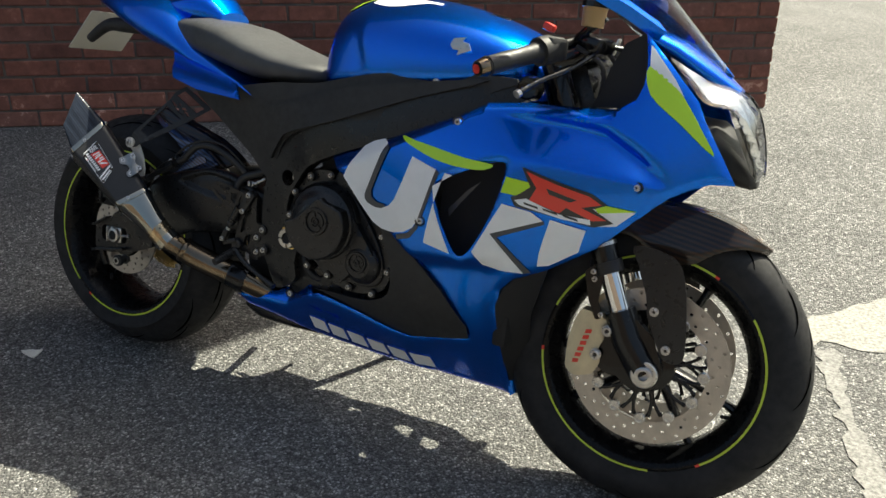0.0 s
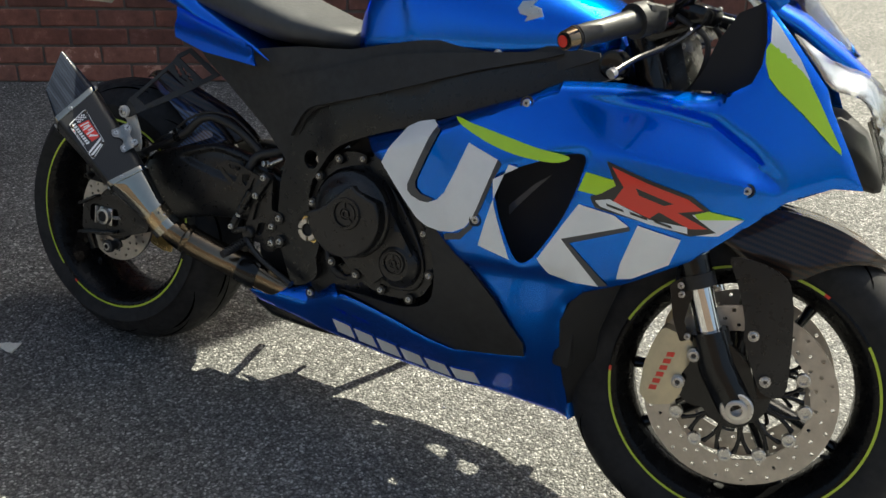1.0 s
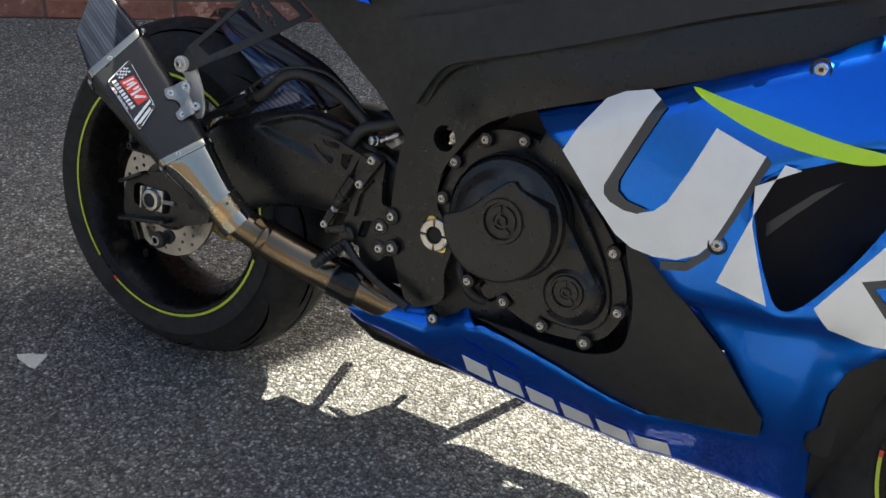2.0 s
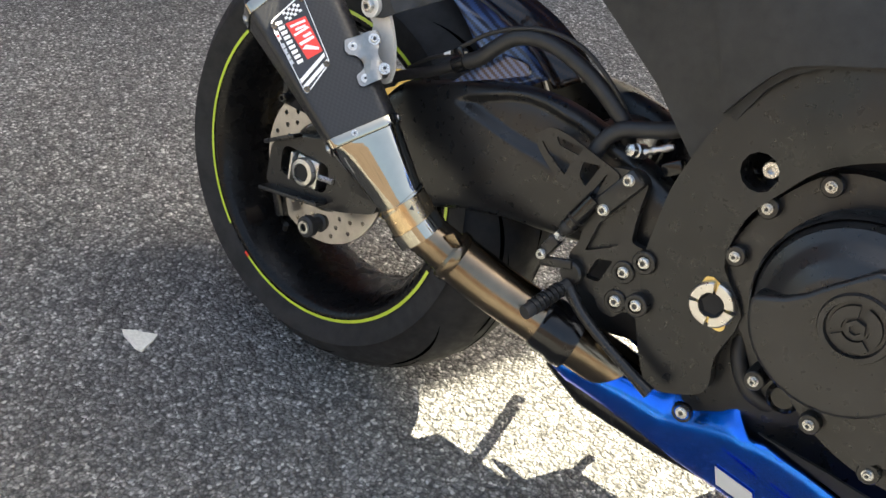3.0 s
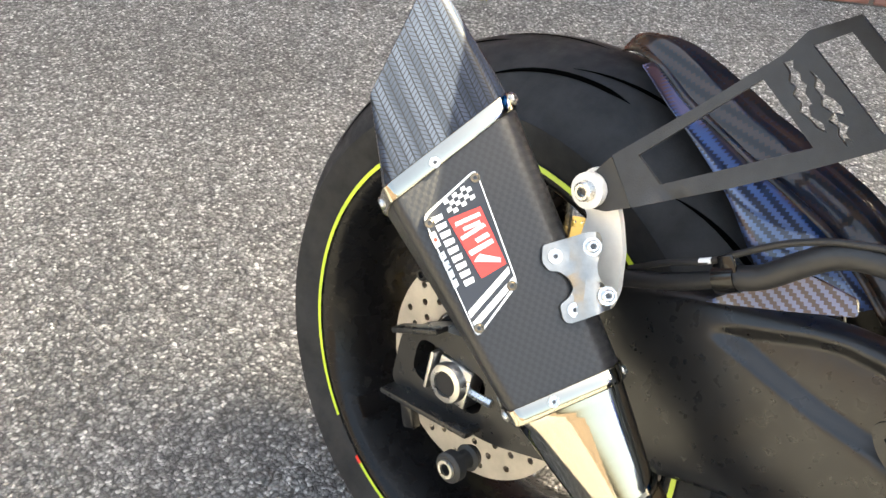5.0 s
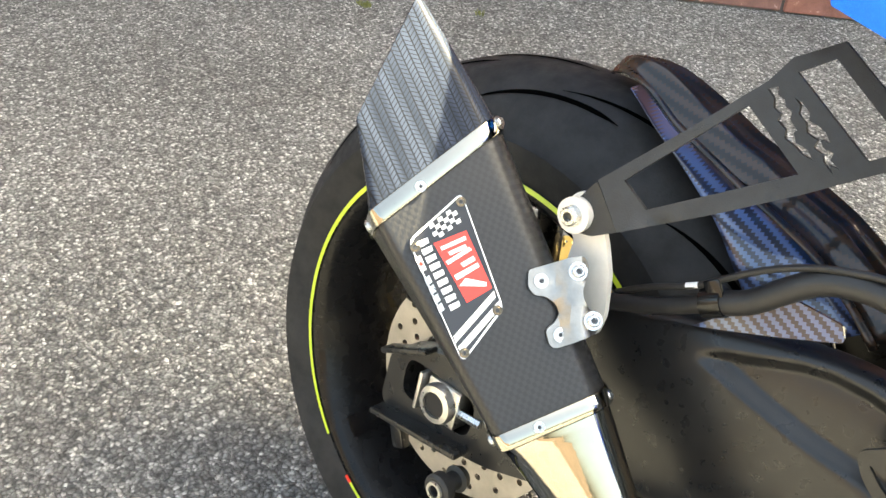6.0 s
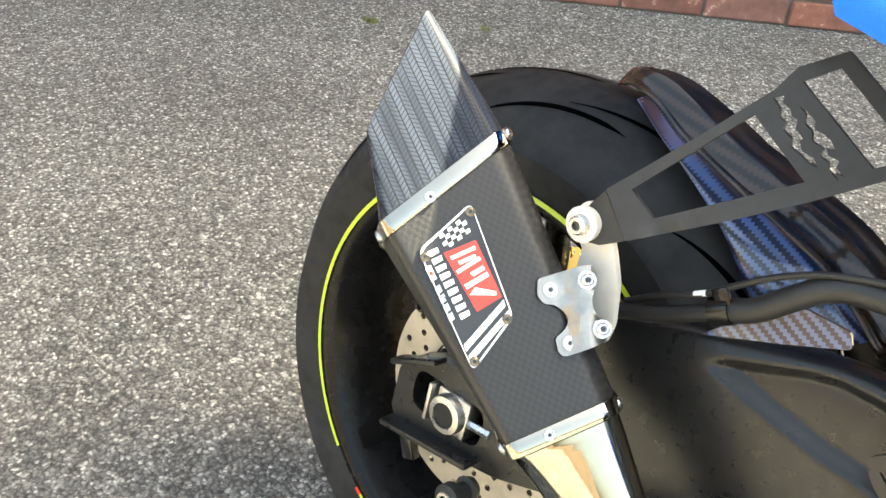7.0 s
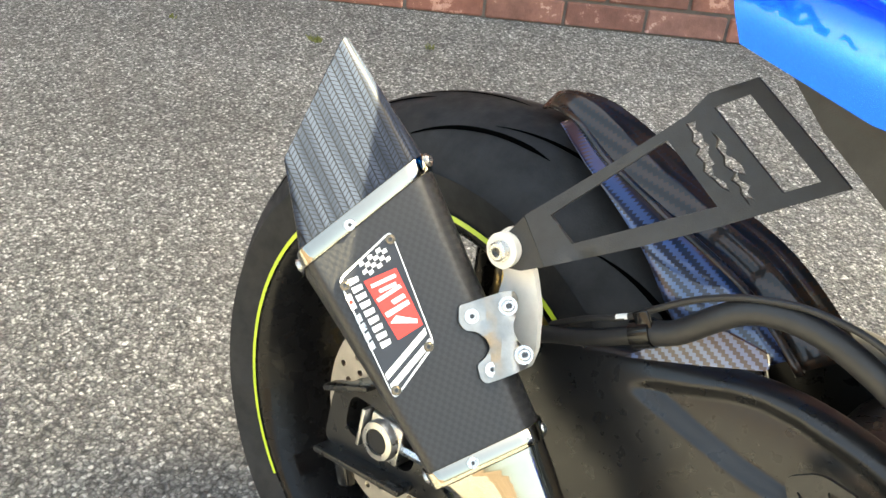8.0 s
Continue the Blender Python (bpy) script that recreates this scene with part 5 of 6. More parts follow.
# ---- rearset, pedal and peg ----
rearset = new("rearset")
rearset.parent = bike
tagged(rearset, "black machined rearset with bright bolts")
PLATE_OUT = rounded([(0.414, 0.492), (0.446, 0.499), (0.458, 0.490), (0.457, 0.455), (0.460, 0.425), (0.484, 0.424), (0.492, 0.412), (0.486, 0.395), (0.500, 0.372), (0.497, 0.356), (0.475, 0.350), (0.468, 0.338), (0.450, 0.338), (0.440, 0.352), (0.420, 0.352), (0.402, 0.365), (0.398, 0.385), (0.405, 0.40), (0.404, 0.440)], 0.006)
part("bracket", sheet(PLATE_OUT, lambda x, z: 0.120, 0.010, [rounded([(0.443, 0.462), (0.449, 0.418), (0.440, 0.410), (0.414, 0.394), (0.420, 0.430)], 0.004), rounded([(0.448, 0.398), (0.440, 0.368), (0.424, 0.366), (0.430, 0.392)], 0.004)], 0.015), FRAME, rearset)
part("bracket_web", sheet(rounded([(0.443, 0.462), (0.449, 0.418), (0.440, 0.410), (0.414, 0.394), (0.420, 0.430)], 0.004), lambda x, z: 0.113, 0.004, (), 0.02), FRAME, rearset)
part("top_block", box(0.0, 0, 0, 0.062, 0.018, 0.022, 0.004, pose(0.432, -0.121, 0.470, 0, -58, 0)), FRAME, rearset)
GUARD = rounded([(0.322, 0.494), (0.340, 0.508), (0.362, 0.506), (0.414, 0.492), (0.428, 0.488), (0.420, 0.462), (0.406, 0.438), (0.385, 0.440), (0.360, 0.456), (0.330, 0.480)], 0.007)
part("heel_guard", sheet(GUARD, lambda x, z: 0.126 - 0.02 * (x - 0.33) * 2, 0.003, [rounded([(0.331, 0.490), (0.371, 0.479), (0.368, 0.464), (0.342, 0.480)], 0.003), rounded([(0.347, 0.500), (0.380, 0.499), (0.377, 0.490), (0.353, 0.492)], 0.003),
     rounded([(0.384, 0.486), (0.404, 0.489), (0.394, 0.461), (0.384, 0.470)], 0.003), rounded([(0.412, 0.483), (0.419, 0.483), (0.408, 0.454), (0.403, 0.459)], 0.002)], 0.012), FRAME, rearset, "slotted black heel guard")
for x, z in ((0.440, 0.489), (0.424, 0.449)):
    bolt(rearset, (x, -0.129, z), 0.0058, 0.005, RIGHT, BOLT, "bolt", 1.1)
for x, z in ((0.482, 0.414), (0.490, 0.368), (0.465, 0.358), (0.463, 0.392)):
    part("boss", turned([(0, 0.0125), (0.010, 0.0125), (0.011, 0.0115), (0.011, 0.008)], (x, -0.112 - 0.3 * max(0, x - 0.465), z), RIGHT, 24), FRAME, rearset)
    bolt(rearset, (x, -0.121 - 0.3 * max(0, x - 0.465), z), 0.0058, 0.004, RIGHT, BOLT, "bolt", 1.1)
part("master_cylinder", tube([(0.410, -0.124, 0.455), (0.393, -0.128, 0.418)], 0.0095, 16, 1), GLOSS, rearset)
part("rod_boot", tube([(0.397, -0.127, 0.427), (0.394, -0.128, 0.420), (0.391, -0.1285, 0.414), (0.388, -0.129, 0.407)], [0.0105, 0.008, 0.0095, 0.006], 16, 2), HOSE, rearset)
part("push_rod", tube([(0.393, -0.128, 0.418), (0.381, -0.130, 0.391)], 0.0045, 8, 1), FRAME, rearset)
part("lock_nut", tube([(0.3865, -0.1292, 0.404), (0.384, -0.1296, 0.398)], 0.0062, 6, 1), BOLT, rearset)
part("clevis", box(0, 0, 0, 0.013, 0.014, 0.028, 0.002, pose(0.379, -0.1305, 0.386, 0, 25, 0)), FRAME, rearset)
part("suspension_link", box(0, 0, 0, 0.15, 0.10, 0.12, 0.02, pose(0.450, 0.0, 0.335, 0, -12, 0)), GRILLE, bike)
bolt(rearset, (0.375, -0.138, 0.376), 0.0052, 0.004, RIGHT, BOLT, "rod_pin", 1.1)
part("lever_hub", turned([(0, 0.014), (0.008, 0.013), (0.010, 0.011), (0.010, 0.006), (0.008, 0)], (0.410, -0.120, 0.366), RIGHT, 28), FRAME, rearset)
part("link", box(0, 0, 0, 0.040, 0.006, 0.012, 0.003, pose(0.391, -0.130, 0.371, 0, -18, 0)), FRAME, rearset)
peg = part("foot_peg", tube([(0.412, -0.130, 0.354), (0.4045, -0.160, 0.340), (0.399, -0.188, 0.330)], 0.0078, 14, 2), PLASTIC, rearset, "knurled black foot peg")
for k in range(7):
    f = k / 7
    part("peg_ring", tube([Vector((0.4095, -0.140, 0.350)).lerp(Vector((0.400, -0.180, 0.333)), f), Vector((0.4095, -0.140, 0.350)).lerp(Vector((0.400, -0.180, 0.333)), f + 0.06)], 0.0092, 14, 1), FRAME, rearset)
part("brake_pedal", tube([(0.415, -0.132, 0.352), (0.440, -0.136, 0.334), (0.475, -0.140, 0.318), (0.514, -0.143, 0.303), (0.540, -0.145, 0.294)], [0.008, 0.006, 0.0055, 0.006, 0.0075], 12), FRAME, bike)
part("banjo", turned([(-0.01, 0.008), (0.004, 0.008), (0.005, 0.0065), (0.012, 0.0065), (0.013, 0.005), (0.013, 0)], (0.428, -0.102, 0.512), (-0.3, -0.9, 0.1), 18), BOLT, bike, "bright banjo bolt")
part("hose_fitting", tube([(0.436, -0.102, 0.514), (0.440, -0.1015, 0.5165), (0.444, -0.101, 0.519), (0.448, -0.1005, 0.5215), (0.456, -0.099, 0.526), (0.462, -0.0985, 0.5295)], [0.0048, 0.0032, 0.0048, 0.0032, 0.0044, 0.0028], 10, 1), BRUSHED, bike)
part("light_switch", box(0, 0, 0, 0.022, 0.012, 0.014, 0.002, pose(0.468, -0.095, 0.508, 0, -35, 0)), GLOSS, bike)
shock = part("shock_absorber", tube([(0.42, 0, 0.32), (0.47, 0, 0.58)], 0.034, 20, 1), GLOSS, bike)
part("spring", tube([(0.43 + 0.0016 * i + 0.042 * math.cos(i * 0.7) * 0.98, 0.042 * math.sin(i * 0.7), 0.345 + 0.0033 * i) for i in range(64)], 0.0055, 8, 1), GLOSS, shock)
part("underseat_tray", box(0.43, 0, 0.690, 0.20, 0.15, 0.10, 0.02), PLASTIC, bike)

# ---- engine ----
CASE = spline([(0.556, 0.455), (0.576, 0.523), (0.620, 0.573), (0.682, 0.580), (0.743, 0.551), (0.800, 0.500), (0.836, 0.455), (0.854, 0.407), (0.845, 0.365), (0.817, 0.339), (0.749, 0.328), (0.690, 0.342), (0.640, 0.375), (0.590, 0.40)], 4)
engine = part("engine_case", box(0.72, 0, 0.42, 0.34, 0.23, 0.30, 0.03), ENGINE, bike, "black painted engine")
part("cylinder_block", box(0.0, 0, 0, 0.24, 0.34, 0.20, 0.02, pose(0.84, 0, 0.60, 0, 25, 0)), ENGINE, bike)
flange = part("cover_flange", sheet(CASE, lambda x, z: 0.128 + 0.10 * (x - 0.56), 0.04, (), 0.014), ENGINE, engine)


def dome(cx, cz, prof, facet=False, n=96):
    """A turned cover; the facet is a flat raised face over its lower part."""
    fine = []
    for (y0, r0), (y1, r1) in zip(prof, prof[1:]):
        fine += [(y0 + (y1 - y0) * k / 5, r0 + (r1 - r0) * k / 5) for k in range(5)]
    fine.append(prof[-1])
    bm = lathe([(-y, r) for y, r in fine], n, (cx, 0, cz))
    if facet:
        for v in bm.verts:
            x, z = v.co.x - cx, v.co.z - cz
            t = 0.48 * (x + 0.020) - 0.88 * (z - 0.034)
            r = math.hypot(x, z)
            flat = 0.214 + 0.02 * x - 1.2 * max(0, r - 0.078)
            w = max(0, min(1, t / 0.004))
            if -v.co.y < flat and r < 0.0895:
                v.co.y = v.co.y + w * (-flat - v.co.y)
            elif -v.co.y > flat and r < 0.075:
                v.co.y = v.co.y + w * (-flat - v.co.y)
    return bm


part("clutch_cover", dome(0.682, 0.473, [(0.12, 0.087), (0.150, 0.086), (0.174, 0.0825), (0.182, 0.079), (0.187, 0.070), (0.200, 0.056), (0.206, 0.044), (0.208, 0.034), (0.208, 0.0)]), ENGINE, engine, "round black clutch cover")
part("cover_ridge", lathe([(-0.150, 0.088), (-0.170, 0.0875), (-0.174, 0.0850), (-0.160, 0.083)], 64, (0.682, 0, 0.473), closed=True), ENGINE, engine)
FACE = [(0.607, 0.468), (0.632, 0.479), (0.645, 0.489), (0.660, 0.505), (0.688, 0.531), (0.697, 0.532), (0.706, 0.525)] + [(0.682 + 0.076 * math.cos(radians(a)), 0.473 + 0.076 * math.sin(radians(a))) for a in range(30, -172, -10)]
part("cover_face", sheet(FACE, lambda x, z: 0.212, 0.03, (), 0.014), ENGINE, engine, "flat machined face of the clutch cover")
for cx, cz, y, r in ((0.691, 0.481, 0.2125, 0.030), (0.782, 0.404, 0.180, 0.0235)):
    ring = part("cover_ring", lathe([(-y, r), (-y - 0.004, r - 0.0015), (-y - 0.004, r * 0.80), (-y + 0.001, r * 0.76)], 48, (cx, 0, cz), closed=True), ENGINE, engine)
    for k in range(3):
        part("ring_petal", lathe([(-y + 0.001, r * 0.68), (-y - 0.0025, r * 0.66), (-y - 0.0025, r * 0.36), (-y + 0.001, r * 0.34)], 14, (cx, 0, cz), closed=True, start=100 + 120 * k, sweep=100), ENGINE, engine)
    part("cover_plug", turned([(0, r * 0.28), (0.0040, r * 0.28), (0.0040, r * 0.16), (0.001, r * 0.15), (0.001, 0)], (cx, -y, cz), RIGHT, 6), ENGINE, engine)
part("starter_cover", dome(0.783, 0.400, [(0.12, 0.052), (0.150, 0.050), (0.168, 0.043), (0.176, 0.034), (0.180, 0.029), (0.180, 0.0)]), ENGINE, engine)
RIB = sheet(spline([(0.735, 0.545), (0.775, 0.505), (0.815, 0.450), (0.835, 0.400), (0.828, 0.365), (0.800, 0.350), (0.745, 0.352), (0.715, 0.385), (0.70, 0.40), (0.760, 0.470)], 3), lambda x, z: 0.158 + 0.03 * (x - 0.75), 0.03, (), 0.014)
part("cover_web", RIB, ENGINE, engine)
part("cover_bridge", sheet([(0.665, 0.400), (0.740, 0.352), (0.815, 0.425), (0.745, 0.515)], lambda x, z: 0.176, 0.04, (), 0.014), ENGINE, engine)
for x, z in ((0.620, 0.562), (0.676, 0.573), (0.577, 0.521), (0.566, 0.466), (0.740, 0.549), (0.826, 0.466), (0.848, 0.393), (0.748, 0.339), (0.812, 0.338), (0.687, 0.352), (0.627, 0.362)):
    part("bolt_boss", turned([(-0.02, 0.011), (0.006, 0.010), (0.007, 0.009), (0.007, 0)], (x, -(0.131 + 0.10 * (x - 0.56)), z), RIGHT, 20), ENGINE, engine)
    bolt(engine, (x, -(0.1385 + 0.10 * (x - 0.56)), z), 0.0040, 0.0042)
for ob in list(engine.children):
    if ob.name.split(".")[0] in ("cover_web", "cover_bridge", "cover_face", "cover_flange"):
        edge = ob.modifiers.new("soft_edge", "BEVEL")
        edge.width, edge.segments, edge.limit_method, edge.angle_limit = 0.004, 3, "ANGLE", radians(55)
part("oil_cooler_hose", tube([(0.745, -0.118, 0.560), (0.790, -0.130, 0.520), (0.830, -0.136, 0.465), (0.850, -0.135, 0.41), (0.862, -0.12, 0.36)], 0.010, 12), HOSE, bike)
part("coolant_hose", tube([(0.590, -0.100, 0.400), (0.600, -0.112, 0.365), (0.625, -0.115, 0.335), (0.66, -0.10, 0.325)], 0.009, 12), HOSE, bike)
part("coolant_hose", tube([(0.575, -0.095, 0.41), (0.585, -0.105, 0.360), (0.595, -0.10, 0.31)], 0.007, 12), HOSE, bike)
part("sight_glass", turned([(0, 0.016), (0.006, 0.016), (0.008, 0.013), (0.006, 0.011), (0.005, 0)], (0.655, -0.122, 0.352), RIGHT, 24), GLOSS, engine)
for z in (0.327, 0.287):
    part("header_pipe", tube([(0.905, -0.10, z), (0.955, -0.125, z + 0.004), (0.99, -0.12, z + 0.02)], 0.017, 18, 3), STEEL, bike, "steel header pipe behind the fairing")
part("radiator", box(1.11, 0, 0.42, 0.03, 0.30, 0.26, 0.006), GRILLE, bike)

# swingarm pivot nut in the frame
WASHER = rounded([(0.540, 0.436), (0.538, 0.412), (0.541, 0.398), (0.553, 0.388), (0.572, 0.379), (0.586, 0.381), (0.587, 0.392), (0.588, 0.408), (0.586, 0.422), (0.574, 0.433), (0.556, 0.443), (0.546, 0.443)], 0.007)
pivot = part("pivot_washer", sheet(shrink(WASHER, 0.0075), lambda x, z: 0.134, 0.003, [circle(0.5515, 0.4285, 0.0025), circle(0.5757, 0.3925, 0.0025)], 0.01), CHAIN_GOLD, bike, "gold eared washer round the swingarm pivot")
for k in range(4):
    part("pivot_nut", lathe([(-0.134, 0.0235), (-0.139, 0.0230), (-0.1405, 0.0215), (-0.1405, 0.0130), (-0.134, 0.0120)], 12, (0.563, 0, 0.411), closed=True, start=12 + 90 * k, sweep=78), BRUSHED, pivot, "notched bright pivot nut")
part("pivot_bore", turned([(0.003, 0.0142), (0.0055, 0.0140), (0.002, 0.0110), (0.0021, 0)], (0.563, -0.134, 0.411), RIGHT, 6, 0.3), GRILLE, pivot)
part("engine_mount_bolt", turned([(0, 0.009), (0.008, 0.009), (0.010, 0.0075), (0.010, 0.004), (0.004, 0.004), (0.004, 0)], (0.563, -0.112, 0.550), RIGHT, 20), BOLT, bike)
for x, z, y in ((0.957, 0.533, 0.247), (1.010, 0.731, 0.2345), (1.356, 0.657, 0.200), (0.573, 0.281, 0.1245)):
    part("fairing_screw_cup", turned([(-0.003, 0.0115), (0.0012, 0.0105), (0.0004, 0.008)], (x, -y, z), RIGHT, 24), GLOSS, fairing_right)
    bolt(fairing_right, (x, -y - 0.0005, z), 0.0055, 0.003, RIGHT, BOLT, "fairing_screw", 1.15)
bolt(bike, (0.930, -0.1865, 0.797), 0.0065, 0.004, RIGHT, BOLT, "cover_screw", 1.2)
part("belly_tip", sheet([(1.108, 0.20), (1.135, 0.235), (1.136, 0.175), (1.117, 0.160)], lambda x, z: 0.062 - 0.9 * (x - 1.117), 0.003, (), 0.02), BLUE, bike)
part("exhaust_box", loft([oval(x, c, w, b, t, 3.0, 28) for x, c, w, b, t in [(0.38, 0.20, 0.04, 0.185, 0.22), (0.44, 0.19, 0.06, 0.168, 0.225), (0.55, 0.19, 0.07, 0.172, 0.23), (0.75, 0.19, 0.06, 0.178, 0.23)]]), GLOSS, bike, "steel exhaust box under the engine")
for k in range(2):
    decal("blue_notch", [(0.62 + 0.055 * k, 0.262 - 0.004 * k), (0.665 + 0.055 * k, 0.252 - 0.004 * k), (0.655 + 0.055 * k, 0.260 - 0.004 * k)], BLUE, 0.004)

# ---- front end ----
fixed_parts = set(bike.children)
RAKE = Vector((-0.40, 0, 0.9165)).normalized()
for y in (-0.103, 0.103):
    fork = new("fork_leg")
    fork.parent = bike
    base = Vector((1.372, y, 0.330))
    part("stanchion", tube([base + RAKE * 0.05, base + RAKE * 0.20], 0.0205, 24, 1), CHROME, fork, "bright chrome stanchion")
    part("upper_tube", tube([base + RAKE * 0.165, base + RAKE * 0.60], 0.026, 24, 1), GLOSS, fork)
    part("dust_seal", tube([base + RAKE * 0.162, base + RAKE * 0.185], 0.0285, 24, 1), HOSE, fork)
    part("clamp_band", tube([base + RAKE * 0.215, base + RAKE * 0.222], 0.0275, 24, 1), BOLT, fork)
    part("axle_holder", tube([Vector((1.402, y, 0.300)), base + RAKE * 0.03, base + RAKE * 0.088], [0.034, 0.034, 0.030], 24, 1), GLOSS, fork)
part("axle_casting", sheet(rounded([(1.318, 0.372), (1.345, 0.408), (1.372, 0.402), (1.410, 0.372), (1.436, 0.310), (1.428, 0.276), (1.404, 0.262), (1.372, 0.268), (1.340, 0.296), (1.318, 0.330)], 0.012), lambda x, z: 0.121, 0.022, (), 0.02), GLOSS, bike)
part("front_axle_nut", turned([(0, 0.026), (0.008, 0.026), (0.010, 0.024), (0.010, 0.017), (0.016, 0.017), (0.017, 0.015), (0.017, 0.0095), (0.002, 0.009), (0.002, 0)], (1.404, -0.124, 0.301), RIGHT, 32), BRUSHED, bike, "hollow front axle nut")
part("front_axle", tube([(1.404, -0.12, 0.299), (1.404, 0.12, 0.299)], 0.014, 20, 1), BRUSHED, bike)
for side in (-1, 1):
    part("fork_guard", sheet(spline([(1.346, 0.538), (1.393, 0.540), (1.433, 0.524), (1.450, 0.487), (1.461, 0.431), (1.470, 0.351), (1.458, 0.332), (1.432, 0.338), (1.410, 0.378), (1.392, 0.415), (1.385, 0.450), (1.362, 0.504)], 3),
         lambda x, z: 0.118 + 0.014 * math.sin(max(0, min(1, (x - 1.34) / 0.13)) * math.pi), 0.004, (), 0.009, side=side), FRAME, bike, "dark fork guard beside the wheel")
for x, z in ((1.404, 0.425), (1.436, 0.357)):
    bolt(bike, (x, -0.134, z), 0.0068, 0.005, RIGHT, BOLT, "guard_bolt")


SKIRT = [(54, 0.006), (60, 0.014), (65, 0.028), (70, 0.052), (76, 0.088), (82, 0.098), (98, 0.090), (106, 0.050), (118, 0.026), (152, 0.022)]


def front_guard():
    """A close-fitting mudguard whose sides run down to the fork guards."""
    rings = []
    for i in range(33):
        f = i / 32
        deg = 54 + 98 * f
        a = radians(deg)
        half = 0.078 - 0.066 * max(0, 1 - f / 0.14) ** 1.6
        fall = float(np.interp(deg, [s[0] for s in SKIRT], [s[1] for s in SKIRT]))
        ring = []
        for k in range(29):
            u = -1 + k / 14
            r = 0.317 - 0.008 * abs(u) ** 2 - fall * (max(0, abs(u) - 0.72) / 0.28) ** 1.25 + 0.004 * math.exp(-((abs(u) - 0.68) / 0.06) ** 2)
            ring.append((1.403 + r * math.cos(a), u * half, 0.303 + r * math.sin(a)))
        rings.append(ring)
    return loft(rings, False, False)


guard = part("front_mudguard", front_guard(), TWILL_DARK, bike, "glossy dark carbon front mudguard")
guard.modifiers.new("thickness", "SOLIDIFY").thickness = 0.003

for side in (-1, 1):
    disc = part("front_brake_disc", drilled_disc(0.155, 0.112, 0.069, 0.005, (0.121, 0.133, 0.146), 22) if side < 0 else bent(drilled_disc(0.155, 0.112, 0.069, 0.005, (0.121, 0.133, 0.146), 22), pose(0, 0, 0, 0, 0, 180)), DISC, front_wheel, "drilled floating brake disc")
    for k in range(12):
        a = 2 * math.pi * k / 12
        part("disc_bobbin", turned([(-0.006, 0.0115), (0.0035, 0.0115), (0.0045, 0.0105), (0.0045, 0.0065), (0.001, 0.006), (0.001, 0)], (0.106 * math.cos(a), side * 0.070, 0.106 * math.sin(a)), (0, side, 0), 16), BOLT, front_wheel)
        part("carrier_arm", spoke(a + 0.13, 0.038, 0.103, 0.0040, 0.0034, 0.003, 0.003, side * 0.064, 0.008), GLOSS, front_wheel)
        part("carrier_arm", spoke(a - 0.13, 0.038, 0.103, 0.0040, 0.0034, 0.003, 0.003, side * 0.064, -0.008), GLOSS, front_wheel)
part("hub", lathe([(-0.075, 0.018), (-0.075, 0.036), (-0.068, 0.050), (-0.055, 0.052), (-0.03, 0.040), (0.03, 0.040), (0.055, 0.052), (0.068, 0.050), (0.075, 0.036), (0.075, 0.018)], 40), GLOSS, front_wheel)
for k in range(3):
    for off in (-0.31, 0.31):
        a = radians(-40 + 120 * k)
        part("spoke", spoke(a + off, 0.040, 0.188, 0.011, 0.0075, 0.020, 0.013, 0, 0.004 if off > 0 else -0.004), GLOSS, front_wheel)
part("valve", tube([(0.165, -0.015, -0.082), (0.150, -0.04, -0.075)], 0.004, 8, 1), HOSE, front_wheel)

# radial caliper
caliper = part("brake_caliper", sheet(rounded([(1.266, 0.402), (1.302, 0.396), (1.322, 0.382), (1.318, 0.350), (1.308, 0.330), (1.316, 0.302), (1.304, 0.276), (1.268, 0.266), (1.248, 0.278), (1.246, 0.330), (1.254, 0.372)], 0.008), lambda x, z: 0.118 - 6 * (x - 1.285) ** 2, 0.036, (), 0.01), GOLD, bike, "champagne monobloc front brake caliper")
for k in range(6):
    z0 = 0.292 + 0.0125 * k
    x0 = 1.262 + 0.0035 * k
    part("caliper_mark", sheet([(x0, z0), (x0 + 0.012, z0 + 0.002), (x0 + 0.013, z0 + 0.010), (x0 + 0.001, z0 + 0.008)], lambda x, z: 0.1195 - 6 * (x - 1.285) ** 2, 0.001, (), 0.01), RED, caliper)
for x, z in ((1.322, 0.368), (1.306, 0.318)):
    bolt(caliper, (x, -0.120, z), 0.0095, 0.008, RIGHT, BRUSHED, "caliper_bolt", 1.2)
part("caliper_mount", sheet(rounded([(1.296, 0.395), (1.350, 0.375), (1.375, 0.320), (1.380, 0.285), (1.330, 0.280), (1.300, 0.300)], 0.01), lambda x, z: 0.108, 0.02, [circle(1.335, 0.345, 0.012)], 0.02), GLOSS, bike)
part("left_caliper", bent(sheet(rounded([(1.266, 0.402), (1.302, 0.396), (1.322, 0.382), (1.316, 0.302), (1.304, 0.276), (1.268, 0.266), (1.248, 0.278), (1.254, 0.372)], 0.008), lambda x, z: 0.118, 0.036, (), 0.02), Matrix.Diagonal((1, -1, 1, 1))), GOLD, bike)
part("front_brake_hose", tube([(1.300, -0.112, 0.400), (1.285, -0.115, 0.435), (1.272, -0.105, 0.480), (1.270, -0.08, 0.54)], 0.0045, 10), HOSE, bike)
part("hose_bracket", sheet(rounded([(1.262, 0.475), (1.290, 0.500), (1.300, 0.470), (1.296, 0.420), (1.310, 0.392), (1.296, 0.385), (1.278, 0.420)], 0.005), lambda x, z: 0.122, 0.006, (), 0.02), GLOSS, bike)
